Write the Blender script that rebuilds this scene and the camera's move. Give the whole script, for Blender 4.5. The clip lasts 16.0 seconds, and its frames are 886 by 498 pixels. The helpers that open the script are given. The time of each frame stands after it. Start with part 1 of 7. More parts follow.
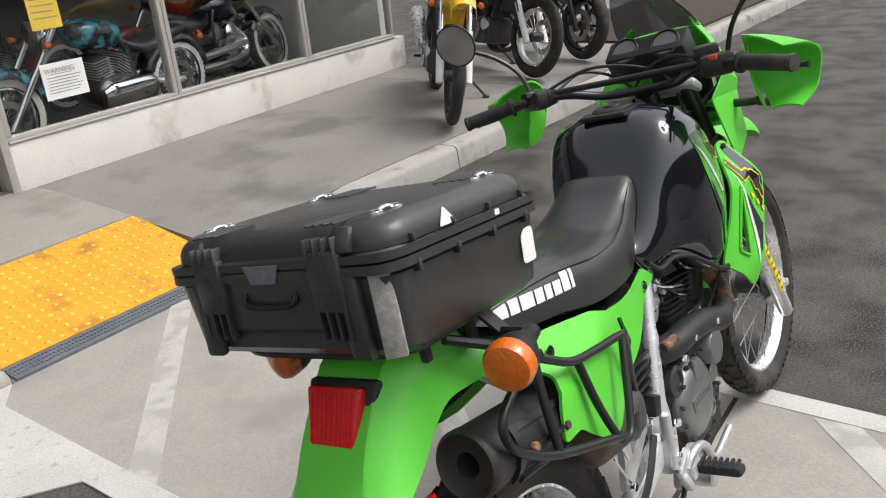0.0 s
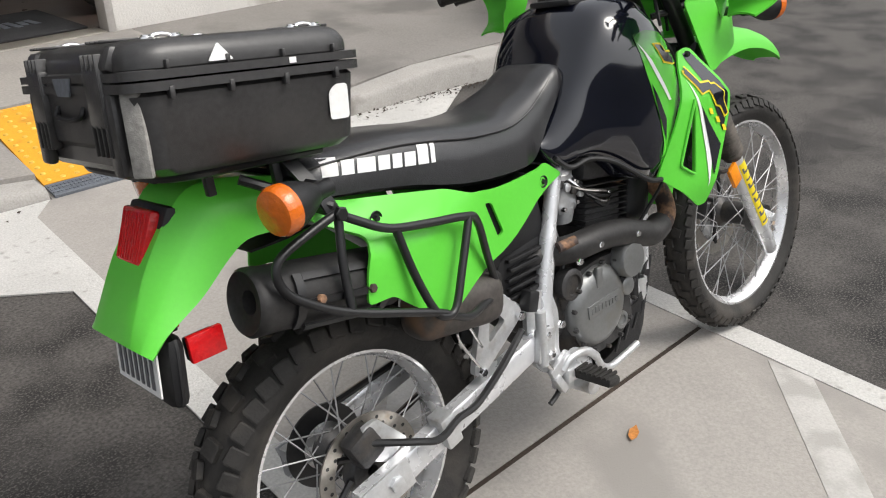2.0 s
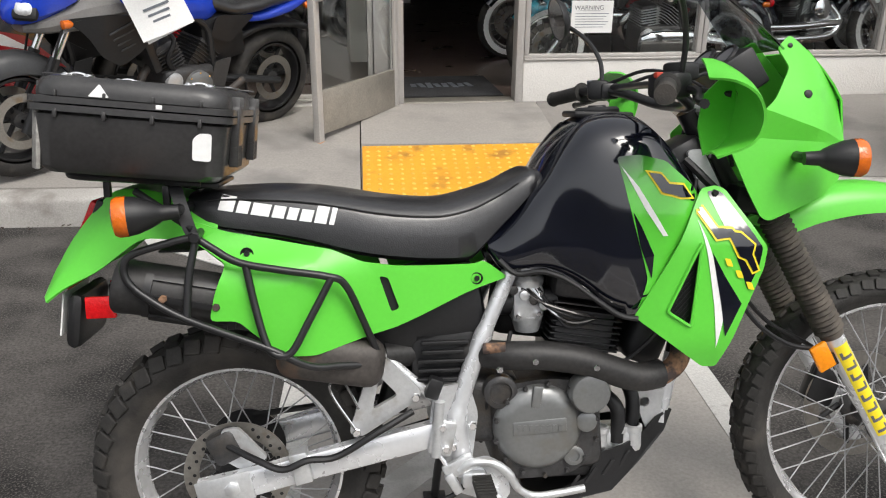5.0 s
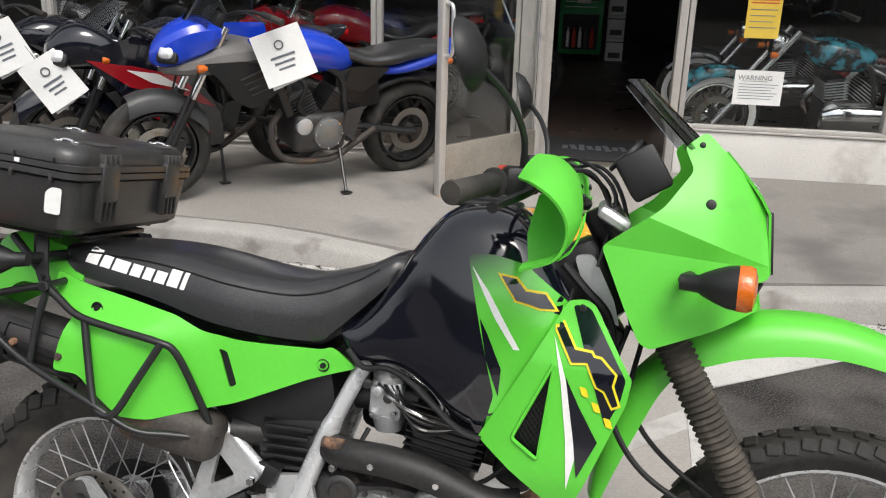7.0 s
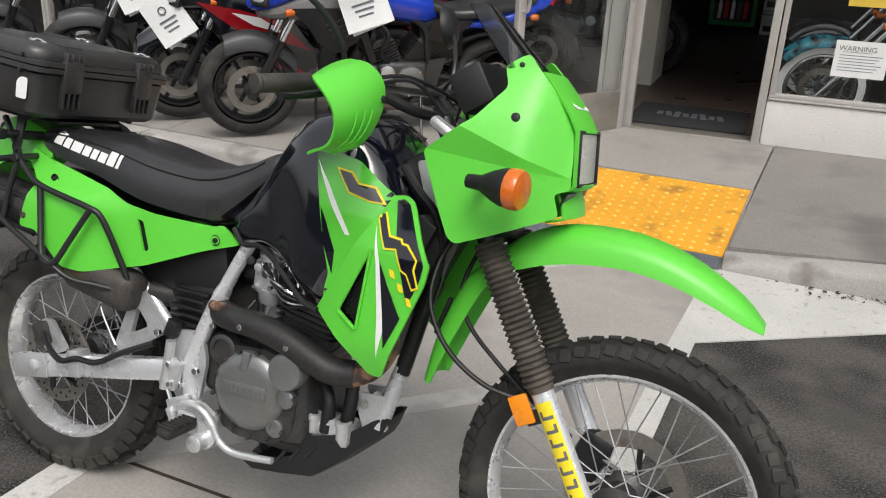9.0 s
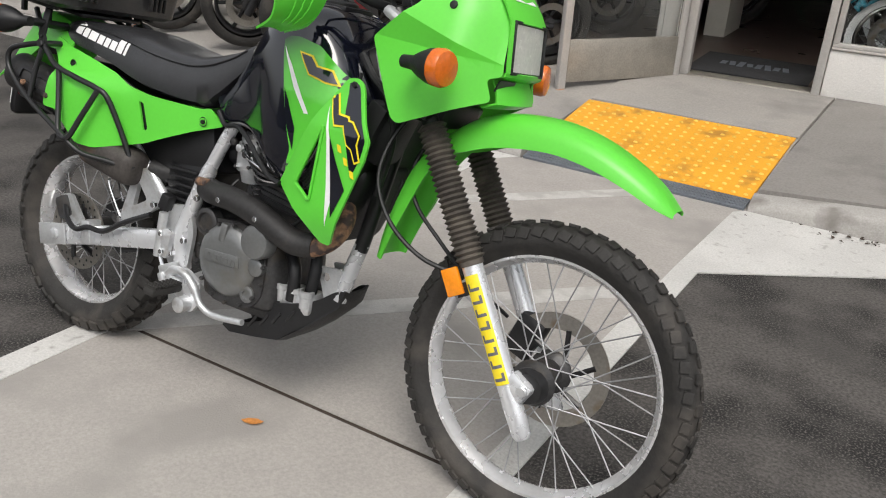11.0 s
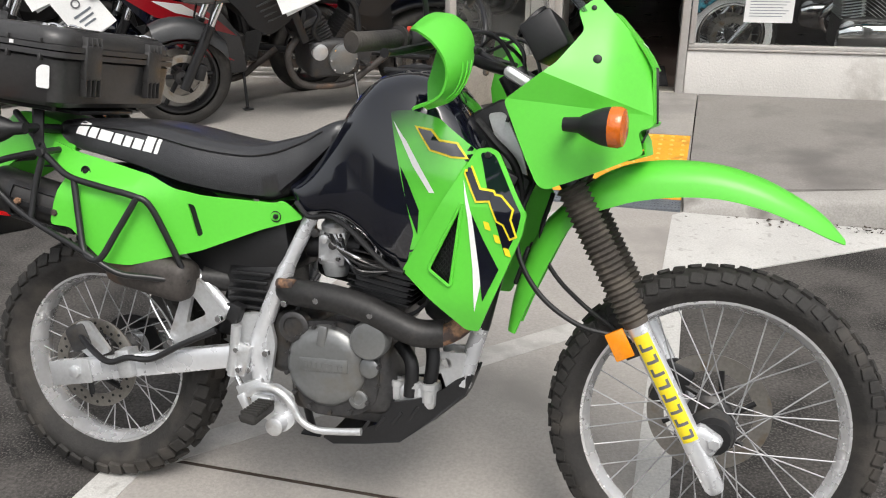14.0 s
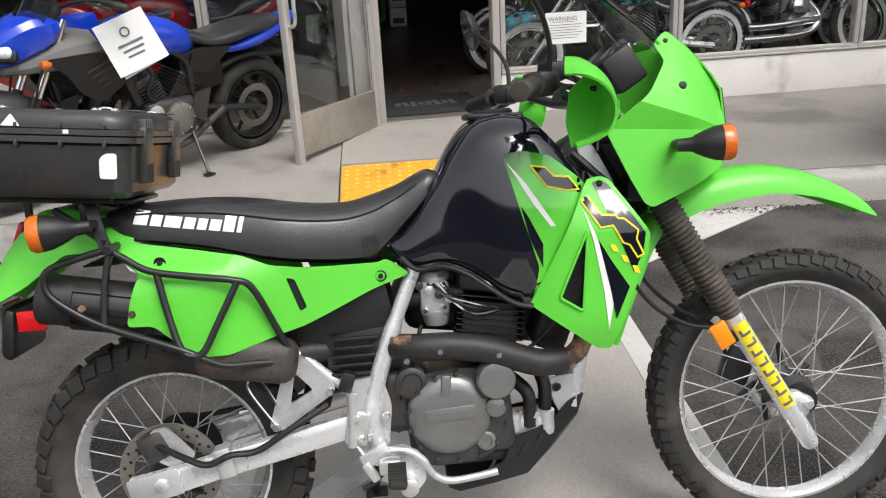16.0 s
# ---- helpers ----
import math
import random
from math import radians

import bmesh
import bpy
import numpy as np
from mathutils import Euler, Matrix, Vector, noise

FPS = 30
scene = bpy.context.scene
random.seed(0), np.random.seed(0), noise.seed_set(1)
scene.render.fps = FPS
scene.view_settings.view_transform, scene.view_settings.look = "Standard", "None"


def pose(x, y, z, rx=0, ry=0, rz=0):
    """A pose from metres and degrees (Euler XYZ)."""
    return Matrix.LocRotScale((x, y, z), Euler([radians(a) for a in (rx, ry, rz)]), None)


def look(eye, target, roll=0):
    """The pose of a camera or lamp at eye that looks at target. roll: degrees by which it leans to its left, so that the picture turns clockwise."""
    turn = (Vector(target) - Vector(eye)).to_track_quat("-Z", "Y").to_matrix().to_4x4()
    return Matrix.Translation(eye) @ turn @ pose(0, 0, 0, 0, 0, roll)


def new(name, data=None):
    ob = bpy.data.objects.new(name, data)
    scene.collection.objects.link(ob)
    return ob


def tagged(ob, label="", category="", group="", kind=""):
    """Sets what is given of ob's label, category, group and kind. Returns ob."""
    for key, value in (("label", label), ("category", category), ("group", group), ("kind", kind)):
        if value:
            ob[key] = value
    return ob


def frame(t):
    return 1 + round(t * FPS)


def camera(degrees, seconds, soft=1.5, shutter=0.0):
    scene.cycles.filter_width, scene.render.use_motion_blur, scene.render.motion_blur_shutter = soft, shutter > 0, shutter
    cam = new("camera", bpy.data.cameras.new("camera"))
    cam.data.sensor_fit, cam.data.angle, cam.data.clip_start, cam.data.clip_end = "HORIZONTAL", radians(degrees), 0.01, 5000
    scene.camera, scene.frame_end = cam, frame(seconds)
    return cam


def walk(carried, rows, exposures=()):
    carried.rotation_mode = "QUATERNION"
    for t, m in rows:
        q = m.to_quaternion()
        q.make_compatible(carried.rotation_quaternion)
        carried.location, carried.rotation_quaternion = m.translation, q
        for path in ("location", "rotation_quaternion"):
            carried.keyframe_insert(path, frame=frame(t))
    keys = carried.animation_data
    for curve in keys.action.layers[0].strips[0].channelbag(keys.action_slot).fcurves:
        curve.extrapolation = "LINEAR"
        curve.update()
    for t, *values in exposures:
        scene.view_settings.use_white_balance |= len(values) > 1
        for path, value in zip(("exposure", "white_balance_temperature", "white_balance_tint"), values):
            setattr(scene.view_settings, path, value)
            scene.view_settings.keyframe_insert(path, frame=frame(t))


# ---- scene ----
cam = camera(56.4, 16.0, soft=1.1)
PATH = [
    (0, (-1.014, -0.444, 1.487), (0.532, 0.595, 0.758), -5.7),
    (0.5, (-1.034, -0.536, 1.457), (0.488, 0.496, 0.671), -2.8),
    (1, (-1.015, -0.765, 1.438), (0.414, 0.357, 0.602), -1.7),
    (1.5, (-0.929, -0.845, 1.418), (0.412, 0.348, 0.535), -1.6),
    (2, (-0.75, -0.852, 1.409), (0.522, 0.383, 0.482), -0.7),
    (2.5, (-0.599, -0.985, 1.423), (0.478, 0.426, 0.5), 0.4),
    (3, (-0.456, -1.206, 1.444), (0.437, 0.374, 0.603), 0.6),
    (5.3, (0.321, -1.446, 1.428), (0.539, 0.405, 0.702), 1.0),
    (5.5, (0.386, -1.396, 1.429), (0.575, 0.463, 0.718), 1.4),
    (6, (0.554, -1.285, 1.462), (0.652, 0.584, 0.759), 1.0),
    (6.5, (0.772, -1.258, 1.454), (0.681, 0.621, 0.776), 1.4),
    (7, (0.954, -1.296, 1.469), (0.673, 0.579, 0.832), 1.6),
    (7.5, (1.114, -1.436, 1.447), (0.766, 0.441, 0.852), 2.5),
    (8, (1.242, -1.476, 1.463), (0.811, 0.383, 0.864), 2.4),
    (8.5, (1.449, -1.414, 1.435), (0.863, 0.385, 0.785), 3.2),
    (9, (1.626, -1.376, 1.426), (0.97, 0.372, 0.709), 2.8),
    (9.5, (1.777, -1.421, 1.355), (1.07, 0.289, 0.596), 3.5),
    (9.7, (1.832, -1.44, 1.33), (1.113, 0.254, 0.546), 4.7),
    (11.8, (2.009, -1.408, 1.348), (1.115, 0.193, 0.549), 2.0),
    (12, (1.951, -1.449, 1.361), (1.075, 0.178, 0.596), 1.2),
    (12.5, (1.827, -1.5, 1.361), (1.018, 0.185, 0.649), 1.0),
    (13, (1.635, -1.457, 1.356), (0.925, 0.278, 0.658), 0.6),
    (13.5, (1.454, -1.448, 1.377), (0.882, 0.32, 0.636), 0.4),
    (14, (1.254, -1.521, 1.366), (0.856, 0.289, 0.614), -0.3),
    (14.5, (1.047, -1.567, 1.376), (0.817, 0.277, 0.635), -0.3),
    (15, (0.835, -1.523, 1.384), (0.735, 0.328, 0.633), -1.0),
    (15.5, (0.631, -1.571, 1.377), (0.698, 0.291, 0.651), -2.3),
    (16, (0.464, -1.596, 1.418), (0.68, 0.268, 0.726), -3.2),
]
STOPS = [(0, 0.42), (3, 0.42), (5.5, 0.40), (7.5, 0.34), (9, 0.20), (9.7, 0.20), (11.8, 0.26), (12.5, 0.30), (13, 0.40), (16, 0.46)]
walk(cam, [(t, look(eye, target, roll)) for t, eye, target, roll in PATH], STOPS)

# ---- world and light: a bright overcast day ----
from mathutils.bvhtree import BVHTree

world = bpy.data.worlds.new("sky")
scene.world = world
world.use_nodes = True
wn = world.node_tree
sky = wn.nodes.new("ShaderNodeTexSky")
sky.sky_type = "NISHITA"
sky.sun_disc = False
sky.sun_elevation, sky.sun_rotation = radians(58), radians(150)
sky.dust_density, sky.air_density = 4.0, 1.2
hsv = wn.nodes.new("ShaderNodeHueSaturation")
hsv.inputs["Saturation"].default_value = 0.16
wn.links.new(sky.outputs[0], hsv.inputs["Color"])
wn.links.new(hsv.outputs[0], wn.nodes["Background"].inputs[0])
wn.nodes["Background"].inputs[1].default_value = 0.15
sun = new("sun", bpy.data.lights.new("sun", "SUN"))
sun.data.energy, sun.data.angle, sun.data.color = 1.3, radians(28), (1.0, 0.94, 0.86)
sun.matrix_world = look((2.4, -4.2, 8.0), (0, 0, 0))


# ---- materials ----
def material(name, color, rough=0.5, metal=0.0, vary=0.12, scale=8.0, fine=120.0, bump=0.0, bump_scale=200.0,
             dirt=None, dirt_at=0.6, dirt_scale=3.0, coat=0.0, rand=0.0):
    """A surface with broad and fine changes of tone, stains of its own shape and fine relief."""
    m = bpy.data.materials.new(name)
    m.use_nodes = True
    t = m.node_tree
    b = t.nodes["Principled BSDF"]
    b.inputs["Metallic"].default_value = metal
    b.inputs["Coat Weight"].default_value, b.inputs["Coat Roughness"].default_value = coat, rough * 0.5
    co = t.nodes.new("ShaderNodeTexCoord").outputs["Object"]

    def tex(sc, detail=4.0):
        n = t.nodes.new("ShaderNodeTexNoise")
        n.inputs["Scale"].default_value, n.inputs["Detail"].default_value = sc, detail
        t.links.new(co, n.inputs["Vector"])
        return n.outputs["Fac"]

    def maths(op, a, c):
        n = t.nodes.new("ShaderNodeMath")
        n.operation = op
        for i, v in enumerate((a, c)):
            if isinstance(v, (int, float)):
                n.inputs[i].default_value = v
            else:
                t.links.new(v, n.inputs[i])
        return n.outputs[0]

    broad = maths("MULTIPLY", maths("SUBTRACT", tex(scale), 0.5), vary * 3.0)
    tone = maths("ADD", broad, maths("MULTIPLY", maths("SUBTRACT", tex(fine, 6.0), 0.5), vary * 4.0))
    tone = maths("MAXIMUM", maths("ADD", tone, 1.0), 0.15)
    if rand:
        info = t.nodes.new("ShaderNodeObjectInfo")
        tone = maths("ADD", tone, maths("MULTIPLY", maths("SUBTRACT", info.outputs["Random"], 0.5), rand))
    mix = t.nodes.new("ShaderNodeVectorMath")
    mix.operation = "SCALE"
    mix.inputs[0].default_value = color
    t.links.new(tone, mix.inputs["Scale"])
    out = mix.outputs[0]
    if dirt:
        ramp = t.nodes.new("ShaderNodeMapRange")
        ramp.inputs["From Min"].default_value, ramp.inputs["From Max"].default_value = dirt_at - 0.06, dirt_at + 0.08
        t.links.new(tex(dirt_scale, 9.0), ramp.inputs["Value"])
        mx = t.nodes.new("ShaderNodeMix")
        mx.data_type = "RGBA"
        t.links.new(ramp.outputs[0], mx.inputs["Factor"])
        t.links.new(out, mx.inputs["A"])
        mx.inputs["B"].default_value = (*dirt, 1)
        out = mx.outputs["Result"]
    t.links.new(out, b.inputs["Base Color"])
    t.links.new(maths("ADD", maths("MULTIPLY", tex(scale * 3), 0.16), rough - 0.08), b.inputs["Roughness"])
    if bump:
        bp = t.nodes.new("ShaderNodeBump")
        bp.inputs["Strength"].default_value, bp.inputs["Distance"].default_value = bump, 0.004
        t.links.new(tex(bump_scale, 3.0), bp.inputs["Height"])
        t.links.new(bp.outputs[0], b.inputs["Normal"])
    return m


def glass(name, color, rough=0.02, trans=1.0):
    m = bpy.data.materials.new(name)
    m.use_nodes = True
    b = m.node_tree.nodes["Principled BSDF"]
    b.inputs["Base Color"].default_value = (*color, 1)
    b.inputs["Transmission Weight"].default_value = trans
    b.inputs["Roughness"].default_value, b.inputs["IOR"].default_value = rough, 1.45
    return m


GREEN = material("lime green plastic", (0.115, 0.60, 0.05), 0.36, vary=0.025, scale=5, dirt=(0.10, 0.47, 0.05), dirt_at=0.72, dirt_scale=6, bump=0.05, bump_scale=500)
TANK = material("black gloss paint", (0.005, 0.006, 0.012), 0.11, vary=0.3, coat=1.0)
BLACK = material("black plastic", (0.008, 0.008, 0.009), 0.48, vary=0.3, bump=0.12, bump_scale=700)
CASE = material("moulded black plastic", (0.031, 0.0300, 0.0302), 0.40, vary=0.25, scale=12, bump=0.2, bump_scale=900, dirt=(0.042, 0.040, 0.039), dirt_at=0.66, dirt_scale=14, coat=0.35)
VINYL = material("black vinyl", (0.019, 0.019, 0.021), 0.36, vary=0.25, bump=0.25, bump_scale=420, coat=0.6)
RUBBER = material("tyre rubber", (0.021, 0.0195, 0.018), 0.72, vary=0.3, scale=20, bump=0.3, dirt=(0.052, 0.046, 0.040), dirt_at=0.56, dirt_scale=9)
STEEL = material("black coated steel", (0.014, 0.014, 0.015), 0.35, vary=0.2)
ALLOY = material("cast alloy", (0.64, 0.65, 0.66), 0.36, 0.65, vary=0.08, scale=14, bump=0.15, bump_scale=300, dirt=(0.44, 0.42, 0.40), dirt_at=0.64, dirt_scale=18)
SILVER = material("silver painted steel", (0.72, 0.73, 0.75), 0.28, 0.5, vary=0.035, dirt=(0.46, 0.43, 0.40), dirt_at=0.72, dirt_scale=18)
RIM = material("polished alloy rim", (0.84, 0.84, 0.85), 0.27, 0.70, vary=0.05, dirt=(0.62, 0.60, 0.57), dirt_at=0.66, dirt_scale=9)
ENGINE = material("dark engine alloy", (0.062, 0.061, 0.062), 0.42, 0.5, vary=0.25, scale=16, bump=0.2, bump_scale=260, dirt=(0.08, 0.07, 0.06), dirt_at=0.6, dirt_scale=15)
CLUTCH = material("grey engine cover", (0.22, 0.225, 0.225), 0.36, 0.6, vary=0.08, scale=14, dirt=(0.2, 0.19, 0.17), dirt_at=0.65, dirt_scale=12)
SPOKE = material("dull spoke steel", (0.42, 0.42, 0.43), 0.5, 0.6, vary=0.1)
CHROME = material("chrome", (0.85, 0.85, 0.86), 0.12, 1.0, vary=0.04)
EXHAUST = material("heat-worn black steel", (0.027, 0.026, 0.026), 0.52, 0.2, vary=0.35, dirt=(0.07, 0.060, 0.054), dirt_at=0.67, dirt_scale=16)
RUST = material("rusted header steel", (0.30, 0.17, 0.10), 0.75, 0.2, vary=0.35, scale=30, dirt=(0.07, 0.05, 0.045), dirt_at=0.5, dirt_scale=40)
TAN = material("heat-browned chamber", (0.068, 0.060, 0.055), 0.6, 0.3, vary=0.3, dirt=(0.17, 0.10, 0.06), dirt_at=0.62, dirt_scale=9)
BOOT = material("dusty rubber gaiter", (0.055, 0.047, 0.04), 0.75, vary=0.25, dirt=(0.10, 0.085, 0.07), dirt_at=0.55, dirt_scale=20)
ORANGE = material("amber lens", (0.66, 0.14, 0.008), 0.2, vary=0.12, bump=0.4, bump_scale=150, coat=0.5)
REDLENS = material("red lens", (0.62, 0.006, 0.009), 0.22, vary=0.2, bump=0.4, bump_scale=160, coat=0.1)
AMBER = material("amber reflector plastic", (0.85, 0.27, 0.008), 0.2, vary=0.1, bump=0.3, bump_scale=200, coat=0.3)
WHITE = material("white print", (0.8, 0.8, 0.79), 0.5, vary=0.05)
PAPER = material("white paper", (0.82, 0.82, 0.81), 0.8, vary=0.05)
INK = material("grey ink", (0.12, 0.12, 0.13), 0.7, vary=0.1)
YELLOWP = material("yellow paper", (0.74, 0.52, 0.07), 0.7, vary=0.08)
REDINK = material("red ink", (0.6, 0.06, 0.03), 0.6, vary=0.05)
YELLOW = material("yellow print", (0.86, 0.68, 0.02), 0.45, vary=0.06)
COPPER = material("worn disc steel", (0.34, 0.32, 0.29), 0.36, 0.8, vary=0.15, dirt=(0.28, 0.22, 0.16), dirt_at=0.64, dirt_scale=20)
def thin_glass(name, tint):
    """A thin sheet that lets light straight through and mirrors at a slant."""
    m = bpy.data.materials.new(name)
    m.use_nodes = True
    t = m.node_tree
    clear, gloss = t.nodes.new("ShaderNodeBsdfTransparent"), t.nodes.new("ShaderNodeBsdfGlossy")
    clear.inputs[0].default_value = (*tint, 1)
    gloss.inputs["Roughness"].default_value = 0.04
    fr = t.nodes.new("ShaderNodeFresnel")
    fr.inputs["IOR"].default_value = 1.25
    mx = t.nodes.new("ShaderNodeMixShader")
    t.links.new(fr.outputs[0], mx.inputs[0])
    t.links.new(clear.outputs[0], mx.inputs[1])
    t.links.new(gloss.outputs[0], mx.inputs[2])
    t.links.new(mx.outputs[0], t.nodes["Material Output"].inputs["Surface"])
    return m


SMOKE = glass("smoked screen", (0.25, 0.27, 0.29))
PANE = glass("shop window glass", (0.9, 0.93, 0.93))


def airbrushed():
    """Lime paint that fades upward into the tank's black."""
    m = material("airbrushed lime paint", (0.115, 0.60, 0.05), 0.2, vary=0.02, coat=0.8)
    t = m.node_tree
    b = t.nodes["Principled BSDF"]
    old = b.inputs["Base Color"].links[0].from_socket
    sp = t.nodes.new("ShaderNodeSeparateXYZ")
    t.links.new(t.nodes.new("ShaderNodeTexCoord").outputs["Object"], sp.inputs[0])
    add = t.nodes.new("ShaderNodeMath")
    add.operation = "MULTIPLY_ADD"
    t.links.new(sp.outputs["X"], add.inputs[0])
    add.inputs[1].default_value = -0.55
    t.links.new(sp.outputs["Z"], add.inputs[2])
    r = t.nodes.new("ShaderNodeMapRange")
    r.inputs["From Min"].default_value, r.inputs["From Max"].default_value = 0.455, 0.545
    t.links.new(add.outputs[0], r.inputs["Value"])
    mx = t.nodes.new("ShaderNodeMix")
    mx.data_type = "RGBA"
    t.links.new(r.outputs[0], mx.inputs["Factor"])
    t.links.new(old, mx.inputs["A"])
    mx.inputs["B"].default_value = (0.009, 0.012, 0.013, 1)
    t.links.new(mx.outputs["Result"], b.inputs["Base Color"])
    return m


FADE = airbrushed()
COWL = material("charcoal plastic", (0.035, 0.036, 0.038), 0.42, vary=0.2, bump=0.1, bump_scale=600)
COWL2 = material("satin grey plastic", (0.16, 0.155, 0.15), 0.4, vary=0.12)
STRAP = material("worn grey tape", (0.30, 0.29, 0.27), 0.6, vary=0.2, scale=60, bump=0.3, bump_scale=500)
HAZE = thin_glass("clear screen", (0.62, 0.64, 0.66))


def asphalt():
    """Worn asphalt: dark binder, pale stone chips showing where it is worn, damp-looking smooth patches."""
    m = bpy.data.materials.new("asphalt")
    m.use_nodes = True
    t = m.node_tree
    b = t.nodes["Principled BSDF"]
    co = t.nodes.new("ShaderNodeTexCoord").outputs["Object"]

    def noise_ramp(sc, lo, hi, detail=4.0):
        n = t.nodes.new("ShaderNodeTexNoise")
        n.inputs["Scale"].default_value, n.inputs["Detail"].default_value = sc, detail
        t.links.new(co, n.inputs["Vector"])
        r = t.nodes.new("ShaderNodeMapRange")
        r.inputs["From Min"].default_value, r.inputs["From Max"].default_value = lo, hi
        t.links.new(n.outputs["Fac"], r.inputs["Value"])
        return r.outputs[0]

    def mixed(f, a, c):
        x = t.nodes.new("ShaderNodeMix")
        x.data_type = "RGBA"
        t.links.new(f, x.inputs["Factor"])
        for key, v in (("A", a), ("B", c)):
            if isinstance(v, tuple):
                x.inputs[key].default_value = (*v, 1)
            else:
                t.links.new(v, x.inputs[key])
        return x.outputs["Result"]

    chips = noise_ramp(150, 0.50, 0.70, 6.0)
    rough_part = mixed(chips, (0.010, 0.009, 0.0085), (0.150, 0.138, 0.127))
    smooth_part = mixed(noise_ramp(95, 0.34, 0.66, 9.0), (0.046, 0.042, 0.039), (0.112, 0.103, 0.095))
    where = noise_ramp(3.2, 0.42, 0.62, 15.0)
    base = mixed(where, smooth_part, rough_part)
    stain = mixed(noise_ramp(1.1, 0.60, 0.78, 12.0), base, (0.044, 0.041, 0.038))
    t.links.new(stain, b.inputs["Base Color"])
    b.inputs["Roughness"].default_value = 0.82
    bp = t.nodes.new("ShaderNodeBump")
    bp.inputs["Strength"].default_value, bp.inputs["Distance"].default_value = 0.45, 0.004
    t.links.new(chips, bp.inputs["Height"])
    t.links.new(bp.outputs[0], b.inputs["Normal"])
    return m


ASPHALT = asphalt()
CONCRETE = material("worn concrete", (0.345, 0.323, 0.300), 0.85, vary=0.13, scale=2.2, fine=110, bump=0.3, bump_scale=180, dirt=(0.275, 0.258, 0.240), dirt_at=0.58, dirt_scale=2.2)
PAVING = material("pavement concrete", (0.295, 0.277, 0.257), 0.85, vary=0.14, scale=1.6, fine=80, bump=0.3, bump_scale=160, dirt=(0.20, 0.19, 0.18), dirt_at=0.60, dirt_scale=1.7, rand=0.04)
# darker tone of the pavement concrete, for slabs right of the ramp
PAVING2 = material("darker grey concrete", (0.228, 0.214, 0.200), 0.85, vary=0.14, scale=1.6, fine=80, bump=0.3, bump_scale=160, dirt=(0.145, 0.136, 0.128), dirt_at=0.58, dirt_scale=1.5)
KERB = material("kerb concrete", (0.35, 0.335, 0.315), 0.85, vary=0.16, scale=4, bump=0.5, bump_scale=130, dirt=(0.2, 0.185, 0.17), dirt_at=0.62, dirt_scale=5)
PAINT = material("worn white road paint", (0.51, 0.50, 0.48), 0.8, vary=0.16, scale=3, bump=0.6, bump_scale=150, dirt=(0.33, 0.315, 0.295), dirt_at=0.66, dirt_scale=30)
PAINT2 = material("thin worn white paint", (0.46, 0.445, 0.425), 0.8, vary=0.1, bump=0.4, bump_scale=150, dirt=(0.36, 0.345, 0.325), dirt_at=0.52, dirt_scale=9)
TACTILE = material("yellow tactile paving", (0.72, 0.335, 0.022), 0.7, vary=0.1, scale=4, dirt=(0.40, 0.19, 0.028), dirt_at=0.61, dirt_scale=6)
# paler than the plate: worn tops, plus dome highlights put into the colour
DOME = material("worn yellow domes with painted highlight", (0.80, 0.50, 0.09), 0.6, vary=0.1, dirt=(0.6, 0.36, 0.05), dirt_at=0.5, dirt_scale=20)
GRATE = material("grey metal edge", (0.20, 0.22, 0.25), 0.5, 0.5, vary=0.2)
STUCCO = material("white painted stucco", (0.68, 0.66, 0.63), 0.9, vary=0.08, scale=3, bump=0.7, bump_scale=70, dirt=(0.48, 0.455, 0.42), dirt_at=0.62, dirt_scale=4)
FRAME = material("painted window frame", (0.46, 0.44, 0.42), 0.5, 0.1, vary=0.1, dirt=(0.3, 0.28, 0.26), dirt_at=0.68, dirt_scale=8)
KICK = material("brushed kick plate", (0.42, 0.39, 0.34), 0.42, 0.7, vary=0.16)
# showroom tones: walls hold its gloom, floor is lifted in place of lamps
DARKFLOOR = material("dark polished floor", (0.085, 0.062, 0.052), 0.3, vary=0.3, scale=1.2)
DARKWALL = material("dark interior tone", (0.05, 0.047, 0.048), 0.8, vary=0.2)
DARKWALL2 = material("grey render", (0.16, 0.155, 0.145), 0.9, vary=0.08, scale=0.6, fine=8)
MAT_ = material("dark door mat", (0.03, 0.03, 0.032), 0.95, vary=0.3, bump=0.8, bump_scale=300)
BLUE = material("blue gloss paint", (0.010, 0.05, 0.52), 0.2, vary=0.08, coat=0.6)
RED = material("red gloss paint", (0.30, 0.008, 0.014), 0.2, vary=0.08, coat=0.6)
YPAINT = material("yellow gloss paint", (0.78, 0.45, 0.01), 0.28, vary=0.08, coat=0.4)
TEAL = material("teal flame paint", (0.008, 0.012, 0.016), 0.25, vary=0.1, scale=20, coat=0.5, dirt=(0.04, 0.30, 0.40), dirt_at=0.50, dirt_scale=11)
TOOLGREEN = material("green cabinet enamel", (0.015, 0.28, 0.07), 0.35, vary=0.08)
LEAFM = material("dry leaf", (0.5, 0.2, 0.045), 0.8, vary=0.3)
SOIL = material("leaf litter", (0.045, 0.032, 0.024), 0.95, vary=0.4)
# near-white that stands for the sky mirrored in the headlamp bowl
LENS_WHITE = material("white lamp lens", (0.95, 0.93, 0.88), 0.25, 0.0, vary=0.06, scale=30)
CREAM = material("cream painted pillar", (0.62, 0.58, 0.51), 0.7, vary=0.06, scale=3, dirt=(0.45, 0.41, 0.35), dirt_at=0.66, dirt_scale=5)
MIRROR = material("mirror glass", (0.8, 0.82, 0.84), 0.06, 1.0, vary=0.01)


